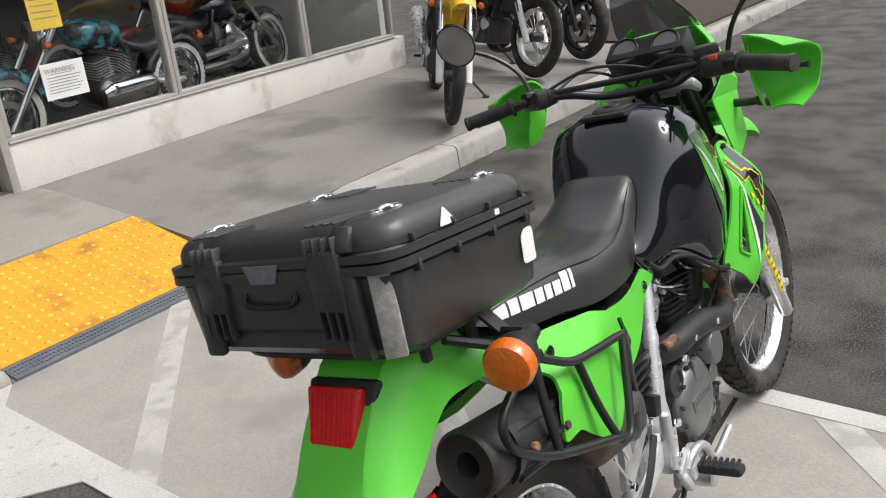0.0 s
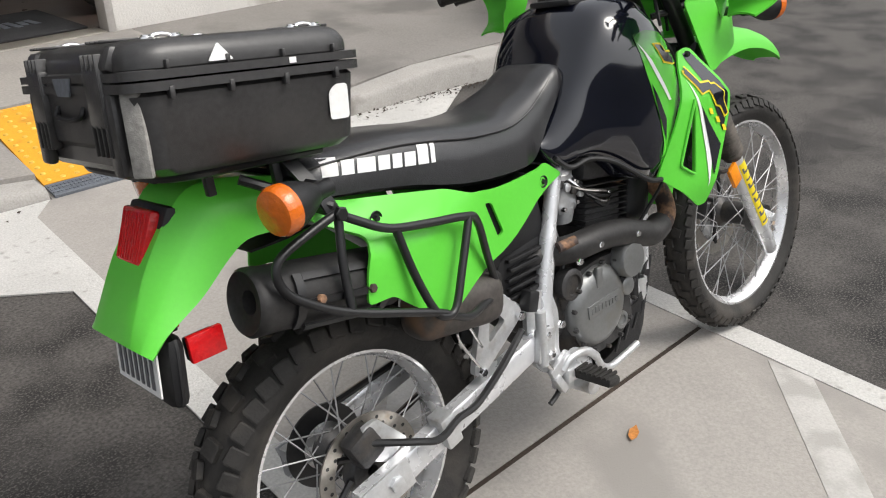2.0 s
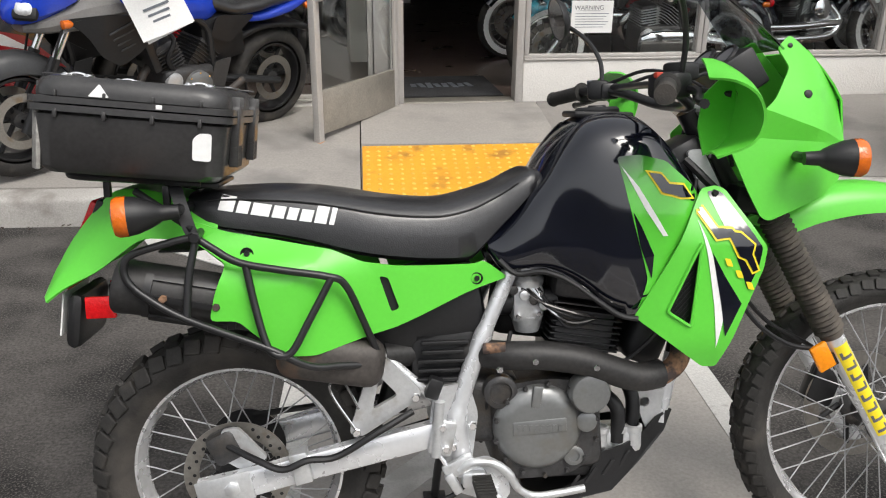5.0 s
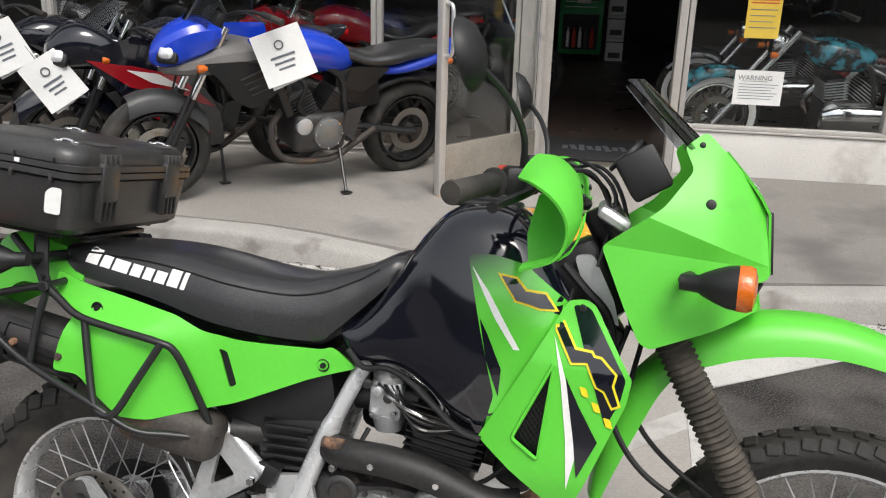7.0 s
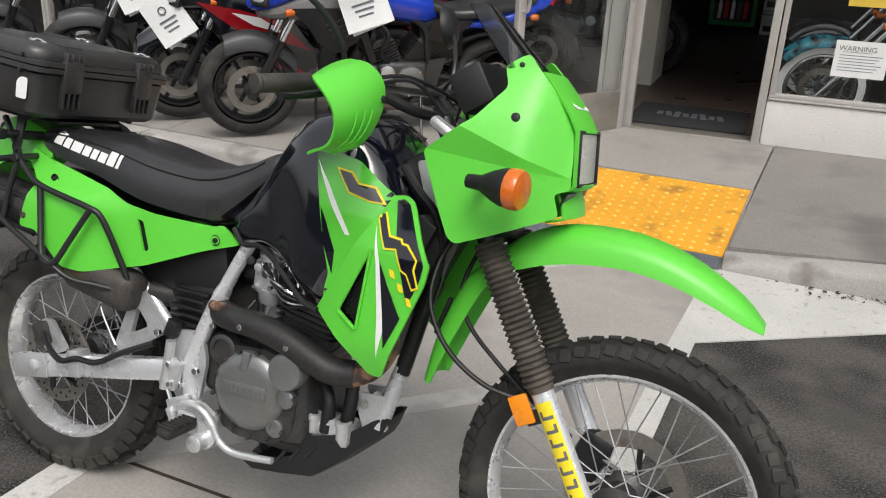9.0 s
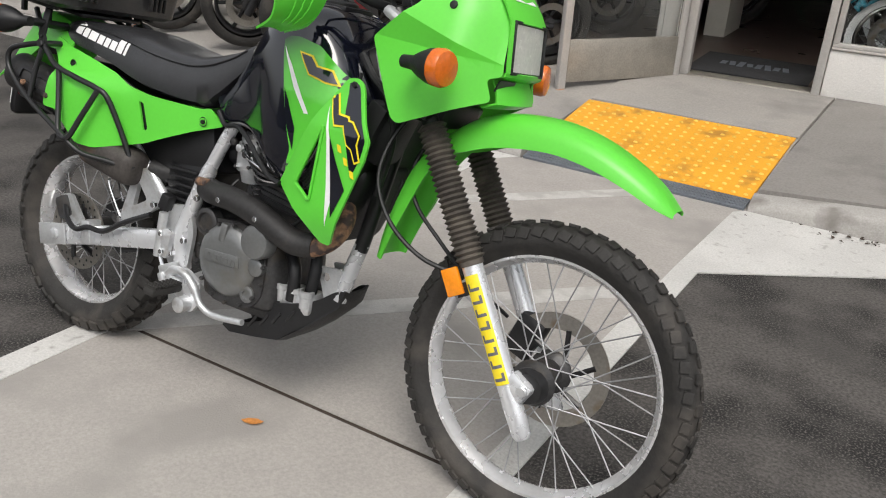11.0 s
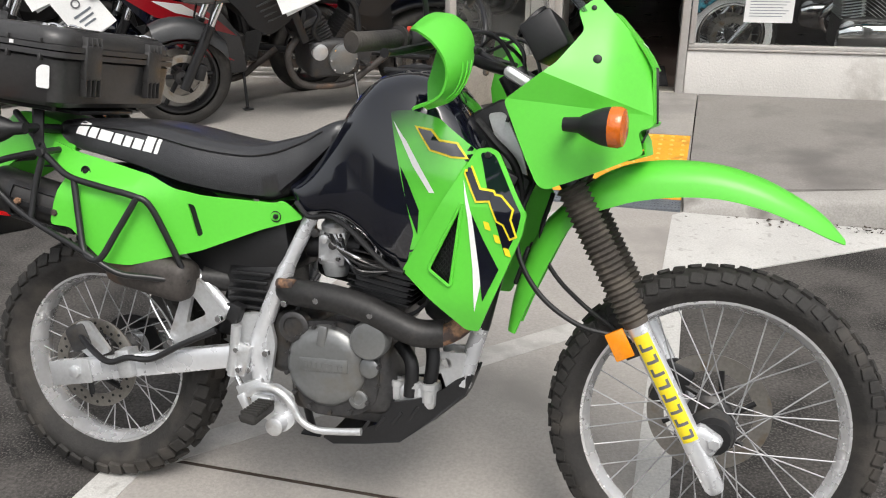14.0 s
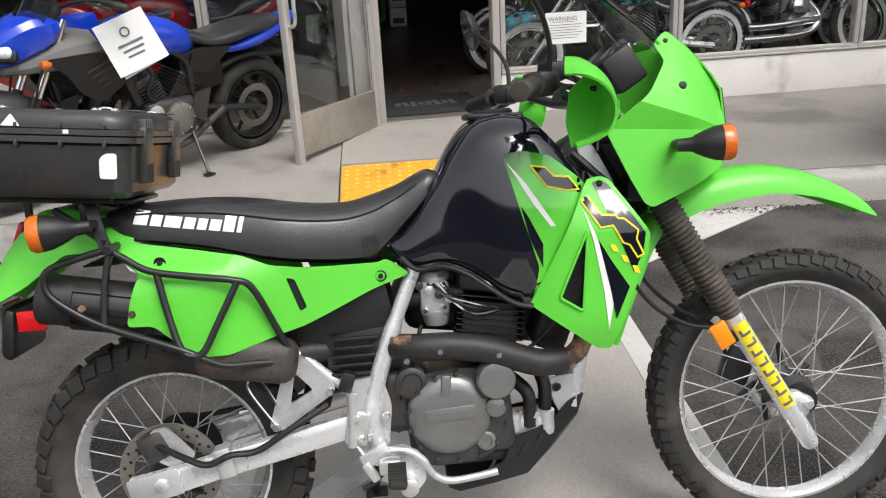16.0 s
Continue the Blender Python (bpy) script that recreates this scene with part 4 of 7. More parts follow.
part("plate_bar", bm, REDINK, number, smooth=0)
part("plate_bracket", box((-0.30, 0, 0.665), (0.035, 0.19, 0.12), 0.02, (0, 8, 0)), BLACK, bike)
for s in (-1, 1):
    part("side_reflector", box((-0.246, s * 0.086, 0.692), (0.06, 0.012, 0.045), 0.003, (0, 0, 0)), REDLENS, bike, "red side reflector")
    part("reflector_stay", box((-0.250, s * 0.074, 0.69), (0.05, 0.018, 0.04), 0.004), BLACK, bike)


def indicator(lens_p, ax, stalk_to):
    """A turn signal: a bell of grey rubber with an amber lens, on a short stalk."""
    p, a = Vector(lens_p), Vector(ax).normalized()
    body = part("turn_signal", lathe(p - a * 0.10, a, [(0, 0.0), (0, 0.013), (0.03, 0.015), (0.036, 0.019), (0.055, 0.028), (0.075, 0.035), (0.092, 0.037), (0.092, 0)], 24), BLACK, bike, "turn signal with amber lens")
    part("lens", lathe(p - a * 0.010, a, [(0, 0.0375), (0.016, 0.038), (0.024, 0.034), (0.028, 0.02), (0.029, 0)], 24), ORANGE, body, "amber lens")
    part("stalk", tube(curve([p - a * 0.085, p - a * 0.09 + Vector((0, -p.y * 0.12, 0)), Vector(stalk_to)], 5), 0.011, 8), BLACK, body)


for s in (-1, 1):
    indicator((-0.150, s * 0.232, 0.893), (-1, s * 0.18, -0.06), (-0.055, s * 0.10, 0.895))
    indicator((1.250, s * 0.246, 0.975), (1, s * 0.18, 0.0), (1.18, s * 0.14, 0.975))

# fairing
FAIR = rounded([(1.022, 1.014), (1.121, 1.090), (1.168, 1.155), (1.150, 1.195), (1.178, 1.218), (1.19, 1.222), (1.25, 1.160), (1.300, 1.094), (1.312, 0.985), (1.312, 0.975), (1.285, 0.966), (1.300, 0.922), (1.19, 0.873), (1.118, 0.843), (1.100, 0.852), (1.072, 0.905)], 0.01)


def fold_low(x):
    return 1.018 - 0.075 * (x - 1.026)


def fold_high(x):
    return 1.080 - 0.345 * (x - 1.072)


def fair_y(x, z):
    """The fairing's side: an upper panel, a shaded fold under it and a lower panel that hangs almost upright."""
    za, zb = fold_low(x), max(fold_high(x), fold_low(x) + 0.001)
    step_ = 0.019 * min(1.0, (zb - za) / 0.07)
    if z >= zb:
        wide_ = 0.157 + step_ - 0.30 * (z - zb) - 0.6 * max(0.0, z - 1.08) ** 1.5
    elif z >= za:
        wide_ = 0.157 + step_ * (z - za) / (zb - za)
    else:
        wide_ = 0.157 + 0.06 * (za - z)
    return -(wide_ - 0.060 * smooth01((x - 1.20) / 0.125) ** 1.3)


bm = flat([FAIR], 0.02)
for p0, p1 in (((1.026, fold_low(1.026)), (1.3, fold_low(1.3))), ((1.072, fold_high(1.072)), (1.25, fold_high(1.25)))):
    bmesh.ops.bisect_plane(bm, geom=bm.verts[:] + bm.edges[:] + bm.faces[:], plane_co=(*p0, 0), plane_no=(p0[1] - p1[1], p1[0] - p0[0], 0))
for v in bm.verts:
    v.co = (v.co.x, fair_y(v.co.x, v.co.y), v.co.y)
bmesh.ops.recalc_face_normals(bm, faces=bm.faces[:])
bmesh.ops.solidify(bm, geom=bm.faces[:], thickness=0.004)
lbm = mirrored(bm)
fairing = part("fairing", bm, GREEN, bike, "lime green headlamp fairing", smooth=15)
part("fairing_side", lbm, GREEN, fairing, smooth=15)
# nose between the sides, open for the headlamp
nose = [(1.228, 1.190), (1.223, 1.192), (1.262, 1.150), (1.288, 1.118), (1.306, 1.088), (1.316, 0.984), (1.312, 0.976), (1.288, 0.966), (1.300, 0.945), (1.306, 0.918), (1.27, 0.905)]
ys = [-0.091, -0.079, -0.042, 0, 0.042, 0.079, 0.091]
bm = bmesh.new()
g = [[bm.verts.new((x + 0.012 * (1 - (y / 0.091) ** 2), y * (1.0 if z < 1.1 else 1.0 - 0.0 * z), z)) for y in ys] for x, z in nose[1:]]
for i in range(len(g) - 1):
    for j in range(len(ys) - 1):
        if i == 3 and 0 < j < 5:
            continue
        bm.faces.new((g[i][j], g[i][j + 1], g[i + 1][j + 1], g[i + 1][j]))
bmesh.ops.recalc_face_normals(bm, faces=bm.faces[:])
bmesh.ops.solidify(bm, geom=bm.faces[:], thickness=0.004)
part("nose", bm, GREEN, fairing, smooth=30)
hl = part("headlamp", box((1.262, 0, 1.036), (0.05, 0.150, 0.106), 0.006, (0, -5, 0)), BLACK, fairing, "rectangular headlamp with opaque white lens")
# opaque curved plate whose white carries the lamp's reflection
bowl = loft([[(1.311 + 0.006 * (1 - (y_ / 0.076) ** 2) + 0.0012 * (k % 2) - 0.09 * (z_ - 1.036), y_, z_) for k, y_ in enumerate([-0.076 + 0.0095 * q for q in range(17)])] for z_ in [0.988 + 0.012 * k for k in range(9)]], False, False)
bmesh.ops.solidify(bowl, geom=bowl.faces[:], thickness=0.002)
part("lens", bowl, LENS_WHITE, hl, "fluted lamp lens, sky reflection put into its white")
for z_ in (0.984, 1.088):
    part("bezel", box((1.313 - 0.09 * (z_ - 1.036), 0, z_), (0.010, 0.160, 0.006), 0.002, (0, -5, 0)), BLACK, hl)
for y_ in (-0.078, 0.078):
    part("bezel", box((1.313, y_, 1.036), (0.010, 0.004, 0.104), 0.001, (0, -5, 0)), BLACK, hl)
part("nose_mark", box((1.284, 0, 1.135), (0.0012, 0.10, 0.014), 0, (0, -50, 0)), WHITE, fairing, "plain white mark")
part("chin_grille", box((1.2995, -0.055, 0.955), (0.004, 0.075, 0.026), 0, (0, 22, 0)), STEEL, fairing)
for x, z, r_ in ((1.198, 1.100, 0.009), (1.180, 1.200, 0.0055)):
    part("grommet", lathe((x, fair_y(x, z) - 0.001, z), (0, -1, 0.2), [(0, r_), (0.003, r_ * 0.9), (0.004, r_ * 0.5), (0.004, 0)], 14), BLACK, fairing)
# smoked screen
rings = []
for f in [i / 8 for i in range(9)]:
    w, x0, z0 = 0.112 - 0.05 * f ** 1.6, 1.205 - 0.13 * f, 1.198 + 0.118 * f
    rings.append([(x0 - 0.045 * (abs(t) ** 2.0) * (1 - 0.3 * f), w * t, z0 - 0.006 * t * t) for t in [k / 8 - 1 for k in range(17)]])
bm = loft(rings, False, False)
bmesh.ops.recalc_face_normals(bm, faces=bm.faces[:])
bmesh.ops.solidify(bm, geom=bm.faces[:], thickness=0.003)
screen = part("windscreen", bm, SMOKE, bike, "small smoked windscreen")
screen.visible_shadow = False
# gauges
dash = part("dashboard", box((1.085, 0, 1.145), (0.075, 0.215, 0.085), 0.008, (0, -32, 0)), BLACK, bike, "black instrument cluster")
for y in (-0.055, 0.055):
    part("gauge", lathe((1.055, y, 1.172), (-0.62, 0, 0.55), [(0, 0.040), (0.006, 0.040), (0.008, 0.036), (0.004, 0.034), (0.004, 0)], 28), BLACK, dash)
    part("dial", lathe((1.0515, y, 1.1752), (-0.62, 0, 0.55), [(0, 0.032), (0.001, 0)], 24), INK, dash)

# fork, front fender
def fork_at(z, y):
    return Vector((1.506 - 0.568 * (z - 0.24), y, z))

for s in (-1, 1):
    y = s * 0.093
    a, b = fork_at(0.235, y), fork_at(0.60, y)
    d = (b - a).normalized()
    L = (b - a).length
    fk = part("fork_leg", lathe(a, d, [(0, 0), (0, 0.016), (0.01, 0.021), (0.06, 0.0225), (L - 0.03, 0.0235), (L, 0.0245), (L, 0)], 24), SILVER, bike, "silver fork slider")
    prof = []
    for i in range(25):
        prof += [(i * 0.0122, 0.0265), (i * 0.0122 + 0.0061, 0.0335)]
    part("gaiter", lathe(fork_at(0.583, y), d, [(-0.012, 0.026), (-0.001, 0.0275)] + prof + [(0.306, 0.026)], 22), BOOT, fk, "ribbed dusty rubber gaiter")
    part("stanchion", tube([fork_at(0.80, y), fork_at(1.075, y)], 0.020, 16), STEEL, fk)
    part("axle_lug", box((1.476, y, 0.345), (0.062, 0.036, 0.05), 0.012, (0, 30, 0)), SILVER, fk)
    bolt("axle_nut", fk, (1.492, s * 0.112, 0.345), 0.013, ALLOY, (0, s, 0))
    if s < 0:
        bm = bmesh.new()
        rfl = part("fork_reflector", box((1.287, -0.112, 0.530), (0.040, 0.012, 0.062), 0.003, (0, -29, 0)), AMBER, fk, "amber reflector")
        part("reflector_bracket", box((1.315, -0.104, 0.52), (0.04, 0.006, 0.03), 0.0, (0, -29, 0)), STEEL, fk)
        # printed yellow band round the slider's outer side, with plain dark bars
        def patch(l0, l1, r, a0, a1):
            rr = []
            side = Vector((0, -1, 0))
            fwd = d.cross(side).normalized()
            for q in range(5):
                l = l0 + (l1 - l0) * q / 4
                rr.append([a + d * l + r * (math.cos(radians(t)) * side + math.sin(radians(t)) * fwd) for t in [a0 + (a1 - a0) * k / 8 for k in range(9)]])
            return loft(rr, False, False)
        band = part("print_band", patch(L * 0.30, L * 0.88, 0.0243, -42, 42), YELLOW, fk, "yellow printed band with dark bars")
        for k in range(8):
            l0 = L * (0.32 + k * 0.068)
            part("print_bar", patch(l0, l0 + 0.007, 0.0248, -30, 30), INK, band)
            part("print_bar", patch(l0 + 0.007, l0 + 0.018, 0.0248, -30 if k % 2 else 16, -16 if k % 2 else 30), INK, band)
part("axle", tube([(1.492, -0.10, 0.345), (1.492, 0.10, 0.345)], 0.010, 12), ALLOY, bike)
for z, h in ((0.885, 0.04), (1.06, 0.026)):
    p = fork_at(z, 0)
    part("fork_clamp", box((p.x, 0, z), (0.065, 0.25, h), 0.012, (0, 29, 0)), ALLOY if z > 1 else STEEL, bike)
# dark masses added to fill the gap where clamp, frame and cables crowd
part("fairing_inner", box((1.135, 0, 0.875), (0.10, 0.17, 0.06), 0.015, (0, 10, 0)), BLACK, bike)
part("headstock", box((1.005, 0, 0.93), (0.10, 0.11, 0.16), 0.02, (0, -28, 0)), STEEL, bike)
part("horn_bracket", box((1.03, -0.045, 0.80), (0.06, 0.10, 0.14), 0.015, (0, 20, 0)), BLACK, bike)
for s in (-1, 1):
    part("frame_gusset", sheet_xz([rounded([(0.975, 0.985), (1.01, 0.99), (1.055, 0.905), (1.075, 0.83), (1.04, 0.84), (1.0, 0.92)], 0.012)], lambda x, z, s=s: s * 0.075, 0.01, 0), ALLOY, bike)
    part("fairing_stay", tube(curve([(1.03, s * 0.06, 0.99), (1.09, s * 0.10, 1.0), (1.17, s * 0.13, 1.03)], 4), 0.008, 8), STEEL, bike)
part("wiring_loom", tube(curve([(0.96, -0.10, 0.97), (1.0, -0.11, 0.93), (1.045, -0.10, 0.88), (1.06, -0.08, 0.79), (1.03, -0.07, 0.66)], 6), 0.009, 8), BLACK, bike)
part("steering_stem", tube([fork_at(0.86, 0) - Vector((0.03, 0, 0)), fork_at(1.07, 0) - Vector((0.03, 0, 0))], 0.028, 16), STEEL, bike)
cal = part("front_caliper", box((1.405, 0.085, 0.40), (0.075, 0.05, 0.11), 0.014, (0, 20, 0)), STEEL, bike, "black brake caliper")
part("speedo_drive", lathe((1.492, -0.078, 0.345), (0, 1, 0), [(-0.012, 0), (-0.012, 0.034), (0.01, 0.042), (0.02, 0.042)], 20), STEEL, bike)


def fender(rows, drop):
    rr = []
    for x, z, w, dr in rows:
        prof = [(-1.0, 1.0), (-0.96, 0.62), (-0.82, 0.26), (-0.55, 0.10), (-0.18, 0.0), (0, 0.03), (0.18, 0.0), (0.55, 0.10), (0.82, 0.26), (0.96, 0.62), (1.0, 1.0)]
        rr.append([(x + drop[0] * dr * b, w * a, z + drop[1] * dr * b) for a, b in prof])
    rr = list(zip(*[curve(col, 4) for col in zip(*rr)]))
    bm = loft([list(r) for r in rr], False, False)
    bmesh.ops.recalc_face_normals(bm, faces=bm.faces[:])
    bmesh.ops.solidify(bm, geom=bm.faces[:], thickness=0.0045)
    return bm


ff = part("front_fender", fender([(1.175, 0.835, 0.062, 0.05), (1.225, 0.872, 0.068, 0.072), (1.29, 0.898, 0.072, 0.075), (1.37, 0.908, 0.075, 0.07), (1.45, 0.905, 0.076, 0.064), (1.53, 0.886, 0.075, 0.058), (1.60, 0.855, 0.07, 0.05), (1.66, 0.818, 0.06, 0.038), (1.70, 0.778, 0.042, 0.012)], (0, -1)), GREEN, bike, "high lime green front fender", smooth=50)
part("mud_flap", fender([(1.155, 0.815, 0.062, 0.05), (1.10, 0.752, 0.064, 0.055), (1.068, 0.675, 0.064, 0.052), (1.046, 0.590, 0.062, 0.04), (1.038, 0.515, 0.058, 0.022)], (1, -0.15)), GREEN, ff, smooth=50)
for y in (-0.03, 0.03):
    part("vent_slot", box((1.062, y, 0.66), (0.01, 0.012, 0.09), 0.004, (0, 16, 0)), BLACK, ff)

# handlebar and controls
BAR = [(0.80, -0.405, 1.100), (0.855, -0.27, 1.118), (0.905, -0.17, 1.112), (0.965, -0.10, 1.085), (0.985, -0.03, 1.078), (0.985, 0.03, 1.078), (0.965, 0.10, 1.085), (0.905, 0.17, 1.112), (0.855, 0.27, 1.118), (0.80, 0.405, 1.100)]
bar = part("handlebar", tube(curve(BAR, 5), 0.0115, 12), STEEL, bike, "black handlebar")
part("crossbar", tube([(0.893, -0.19, 1.124), (0.893, 0.19, 1.124)], 0.008, 10), STEEL, bar)
for s in (-1, 1):
    g0, g1 = Vector((0.797, s * 0.414, 1.099)), Vector((0.850, s * 0.283, 1.117))
    gd = (g1 - g0).normalized()
    part("grip", lathe(g0, gd, [(0, 0), (0, 0.018), (0.006, 0.0195)] + [q for i in range(14) for q in ((0.010 + i * 0.008, 0.0165), (0.014 + i * 0.008, 0.0178))] + [(0.125, 0.0165), (0.127, 0.024), (0.133, 0.024), (0.133, 0)], 18), RUBBER, bar, "ribbed black rubber grip")
    sw = part("switchgear", box((0.872, s * 0.235, 1.118), (0.052, 0.075, 0.05), 0.012, (0, 0, s * -22)), BLACK, bar)
    part("switch", box((0.85, s * 0.235, 1.137), (0.014, 0.02, 0.012), 0.003), REDINK if s < 0 else GRATE, sw)
    part("lever", tube(curve([(0.895, s * 0.225, 1.115), (0.902, s * 0.30, 1.105), (0.87, s * 0.38, 1.088), (0.862, s * 0.425, 1.083)], 6), [0.009] * 6 + [0.0075] * 6 + [0.0065] * 6 + [0.009], 8), STEEL, bar)
    part("lever_perch", box((0.888, s * 0.205, 1.116), (0.045, 0.03, 0.04), 0.008), STEEL, bar)
    # handguard: a scoop, open to the rear, hollow before the grip
    inner = [(0.912, 0.285, 1.166), (0.945, 0.275, 1.162), (0.975, 0.268, 1.135), (0.984, 0.270, 1.095), (0.978, 0.285, 1.05), (0.955, 0.305, 1.010), (0.912, 0.325, 0.990)]
    outer = [(0.890, 0.372, 1.128), (0.918, 0.418, 1.122), (0.950, 0.432, 1.102), (0.970, 0.426, 1.072), (0.972, 0.418, 1.040), (0.955, 0.408, 1.010), (0.905, 0.388, 0.988)]
    inner, outer = curve(inner, 4), curve(outer, 4)
    rg = []
    for k in range(11):
        f = k / 10
        bow = 4 * f * (1 - f)
        rg.append([(a.x + (b.x - a.x) * f + 0.010 * bow * math.sin(math.pi * q / 24), s * (a.y + (b.y - a.y) * f), a.z + (b.z - a.z) * f + 0.006 * bow) for q, (a, b) in enumerate(zip(inner, outer))])
    bm = loft(rg, False, False)
    bmesh.ops.recalc_face_normals(bm, faces=bm.faces[:])
    bmesh.ops.solidify(bm, geom=bm.faces[:], thickness=0.0045)
    hg = part("handguard", bm, GREEN, bar, "lime green handguard")
    wallp = [(v.x - 0.001, v.z) for v in inner[7:]]
    part("guard_wall", sheet([wallp + [(0.905, 1.04), (0.918, 1.10)]], lambda u, v, s=s: (u, s * (0.283 + 0.30 * max(0.0, 1.06 - v) + 0.25 * max(0.0, 0.95 - u)), v), 0.004, 0.025), GREEN, hg)
    part("guard_stay", tube([(0.90, s * 0.24, 1.112), (0.972, s * 0.285, 1.10)], 0.006, 8), STEEL, hg)
    bolt("guard_screw", hg, (0.985, s * 0.283, 1.10), 0.007, STEEL, (1, 0, 0.2))
    for k in range(3):
        f = 0.38 + k * 0.16
        part("guard_rib", tube([inner[q].lerp(outer[q], f) * 1.0 + Vector((0.006 + 0.008 * 4 * f * (1 - f), 0, 0.004)) if s > 0 else Vector((inner[q].lerp(outer[q], f).x + 0.006 + 0.008 * 4 * f * (1 - f), -inner[q].lerp(outer[q], f).y, inner[q].lerp(outer[q], f).z + 0.004)) for q in range(13, 22, 2)], 0.0014, 5), GREEN, hg)
    # round mirrors on bent stems
    mc = Vector((0.806, s * 0.39, 1.303))
    stem = part("mirror", tube(curve([(0.885, s * 0.255, 1.13), (0.885, s * 0.275, 1.19), (0.862, s * 0.32, 1.245), mc + Vector((0.012, 0, -0.01))], 6), 0.0058, 8), STEEL, bar, "round black mirror on a bent stem")
    md = Vector((-0.92, s * -0.10, -0.22)).normalized()
    part("mirror_shell", lathe(mc, md, [(-0.026, 0), (-0.024, 0.018), (-0.015, 0.042), (0, 0.055), (0.006, 0.056), (0.006, 0.052)], 28), BLACK, stem)
    part("mirror_glass", lathe(mc, md, [(0.0055, 0.052), (0.0056, 0)], 28), MIRROR, stem, "mirror glass")
part("brake_reservoir", box((0.905, -0.205, 1.145), (0.05, 0.055, 0.035), 0.008, (0, 0, 20)), BLACK, bar)
for pts in ([(0.90, -0.2, 1.12), (0.99, -0.16, 1.14), (1.04, -0.09, 1.06), (1.08, -0.07, 0.95)], [(0.90, 0.2, 1.12), (1.0, 0.15, 1.15), (1.06, 0.06, 1.08), (1.09, 0.0, 0.9)], [(0.88, 0.22, 1.13), (0.96, 0.1, 1.16), (1.04, -0.04, 1.10), (1.02, -0.09, 0.97)], [(0.88, -0.24, 1.12), (0.95, -0.1, 1.15), (1.03, 0.03, 1.09), (1.0, 0.05, 0.98)]):
    part("cable", tube(curve(pts, 6), 0.0042, 6), BLACK, bar)
part("brake_hose", tube(curve([(1.085, -0.06, 0.86), (1.062, -0.10, 0.78), (1.068, -0.125, 0.70), (1.12, -0.13, 0.62), (1.20, -0.12, 0.565), (1.28, -0.10, 0.545)], 8), 0.0055, 8), BLACK, bike)
part("brake_hose", tube(curve([(1.115, 0.0, 0.82), (1.10, -0.04, 0.73), (1.13, -0.05, 0.66), (1.20, -0.04, 0.59), (1.30, -0.06, 0.53), (1.36, 0.05, 0.44)], 8), 0.005, 8), BLACK, bike)

# ---- frame, engine, exhaust ----
fr_ob = part("frame", tube(curve([(0.60, -0.085, 0.76), (0.579, -0.092, 0.71), (0.535, -0.100, 0.61), (0.490, -0.108, 0.49), (0.474, -0.112, 0.42), (0.486, -0.112, 0.335)], 6), [0.0165] * 12 + [0.02] * 10 + [0.023] * 9, 12), SILVER, bike, "silver painted steel frame")
part("frame_tube", tube(curve([(0.60, 0.085, 0.76), (0.535, 0.100, 0.61), (0.474, 0.112, 0.42), (0.486, 0.112, 0.335)], 6), 0.019, 10), SILVER, fr_ob)
part("backbone", tube([(0.55, 0, 0.76), (1.0, 0, 0.93)], 0.028, 10), STEEL, fr_ob)
part("down_tube", tube(curve([(1.045, 0, 0.86), (0.985, -0.02, 0.54), (0.978, -0.022, 0.51)], 5), 0.019, 12), STEEL, fr_ob)
part("cradle_tube", tube(curve([(0.982, -0.02, 0.525), (0.965, -0.026, 0.46), (0.945, -0.034, 0.37)], 5), 0.0195, 12), SILVER, fr_ob)
for s in (-1, 1):
    part("subframe_tube", tube([(0.435, s * 0.10, 0.465), (0.27, s * 0.105, 0.62), (0.10, s * 0.10, 0.77), (-0.12, s * 0.085, 0.87)], 0.0115, 10), SILVER, fr_ob)
    part("pivot_plate", sheet_xz([rounded([(0.425, 0.50), (0.50, 0.51), (0.52, 0.44), (0.505, 0.33), (0.465, 0.31), (0.43, 0.345), (0.415, 0.42)], 0.015)], lambda x, z, s=s: s * 0.118, 0.012, 0), ALLOY, fr_ob)
    part("engine_bracket", sheet_xz([rounded([(0.878, 0.445), (0.955, 0.452), (0.94, 0.37), (0.915, 0.352)], 0.01), [(0.908 + 0.012 * math.cos(a), 0.422 + 0.012 * math.sin(a)) for a in [i * 0.785 for i in range(8)]]], lambda x, z, s=s: -0.015 + s * 0.035, 0.006, 0), ALLOY, fr_ob)
    # hanger for the passenger peg
    part("peg_hanger", sheet_xz([rounded([(0.298, 0.572), (0.325, 0.576), (0.40, 0.498), (0.392, 0.480), (0.272, 0.404), (0.245, 0.412)], 0.012), rounded([(0.312, 0.535), (0.350, 0.492), (0.296, 0.462)], 0.01)], lambda x, z, s=s: s * 0.128, 0.014, 0), ALLOY, fr_ob)
for x, z in ((0.455, 0.43), (0.462, 0.375), (0.505, 0.42), (0.386, 0.488), (0.262, 0.417)):
    bolt("frame_bolt", fr_ob, (x, -0.137, z), 0.0095)
part("hook_wire", tube(curve([(0.262, -0.135, 0.42), (0.215, -0.14, 0.50), (0.212, -0.14, 0.53), (0.235, -0.14, 0.535), (0.268, -0.138, 0.47)], 6), 0.003, 6), CHROME, fr_ob)

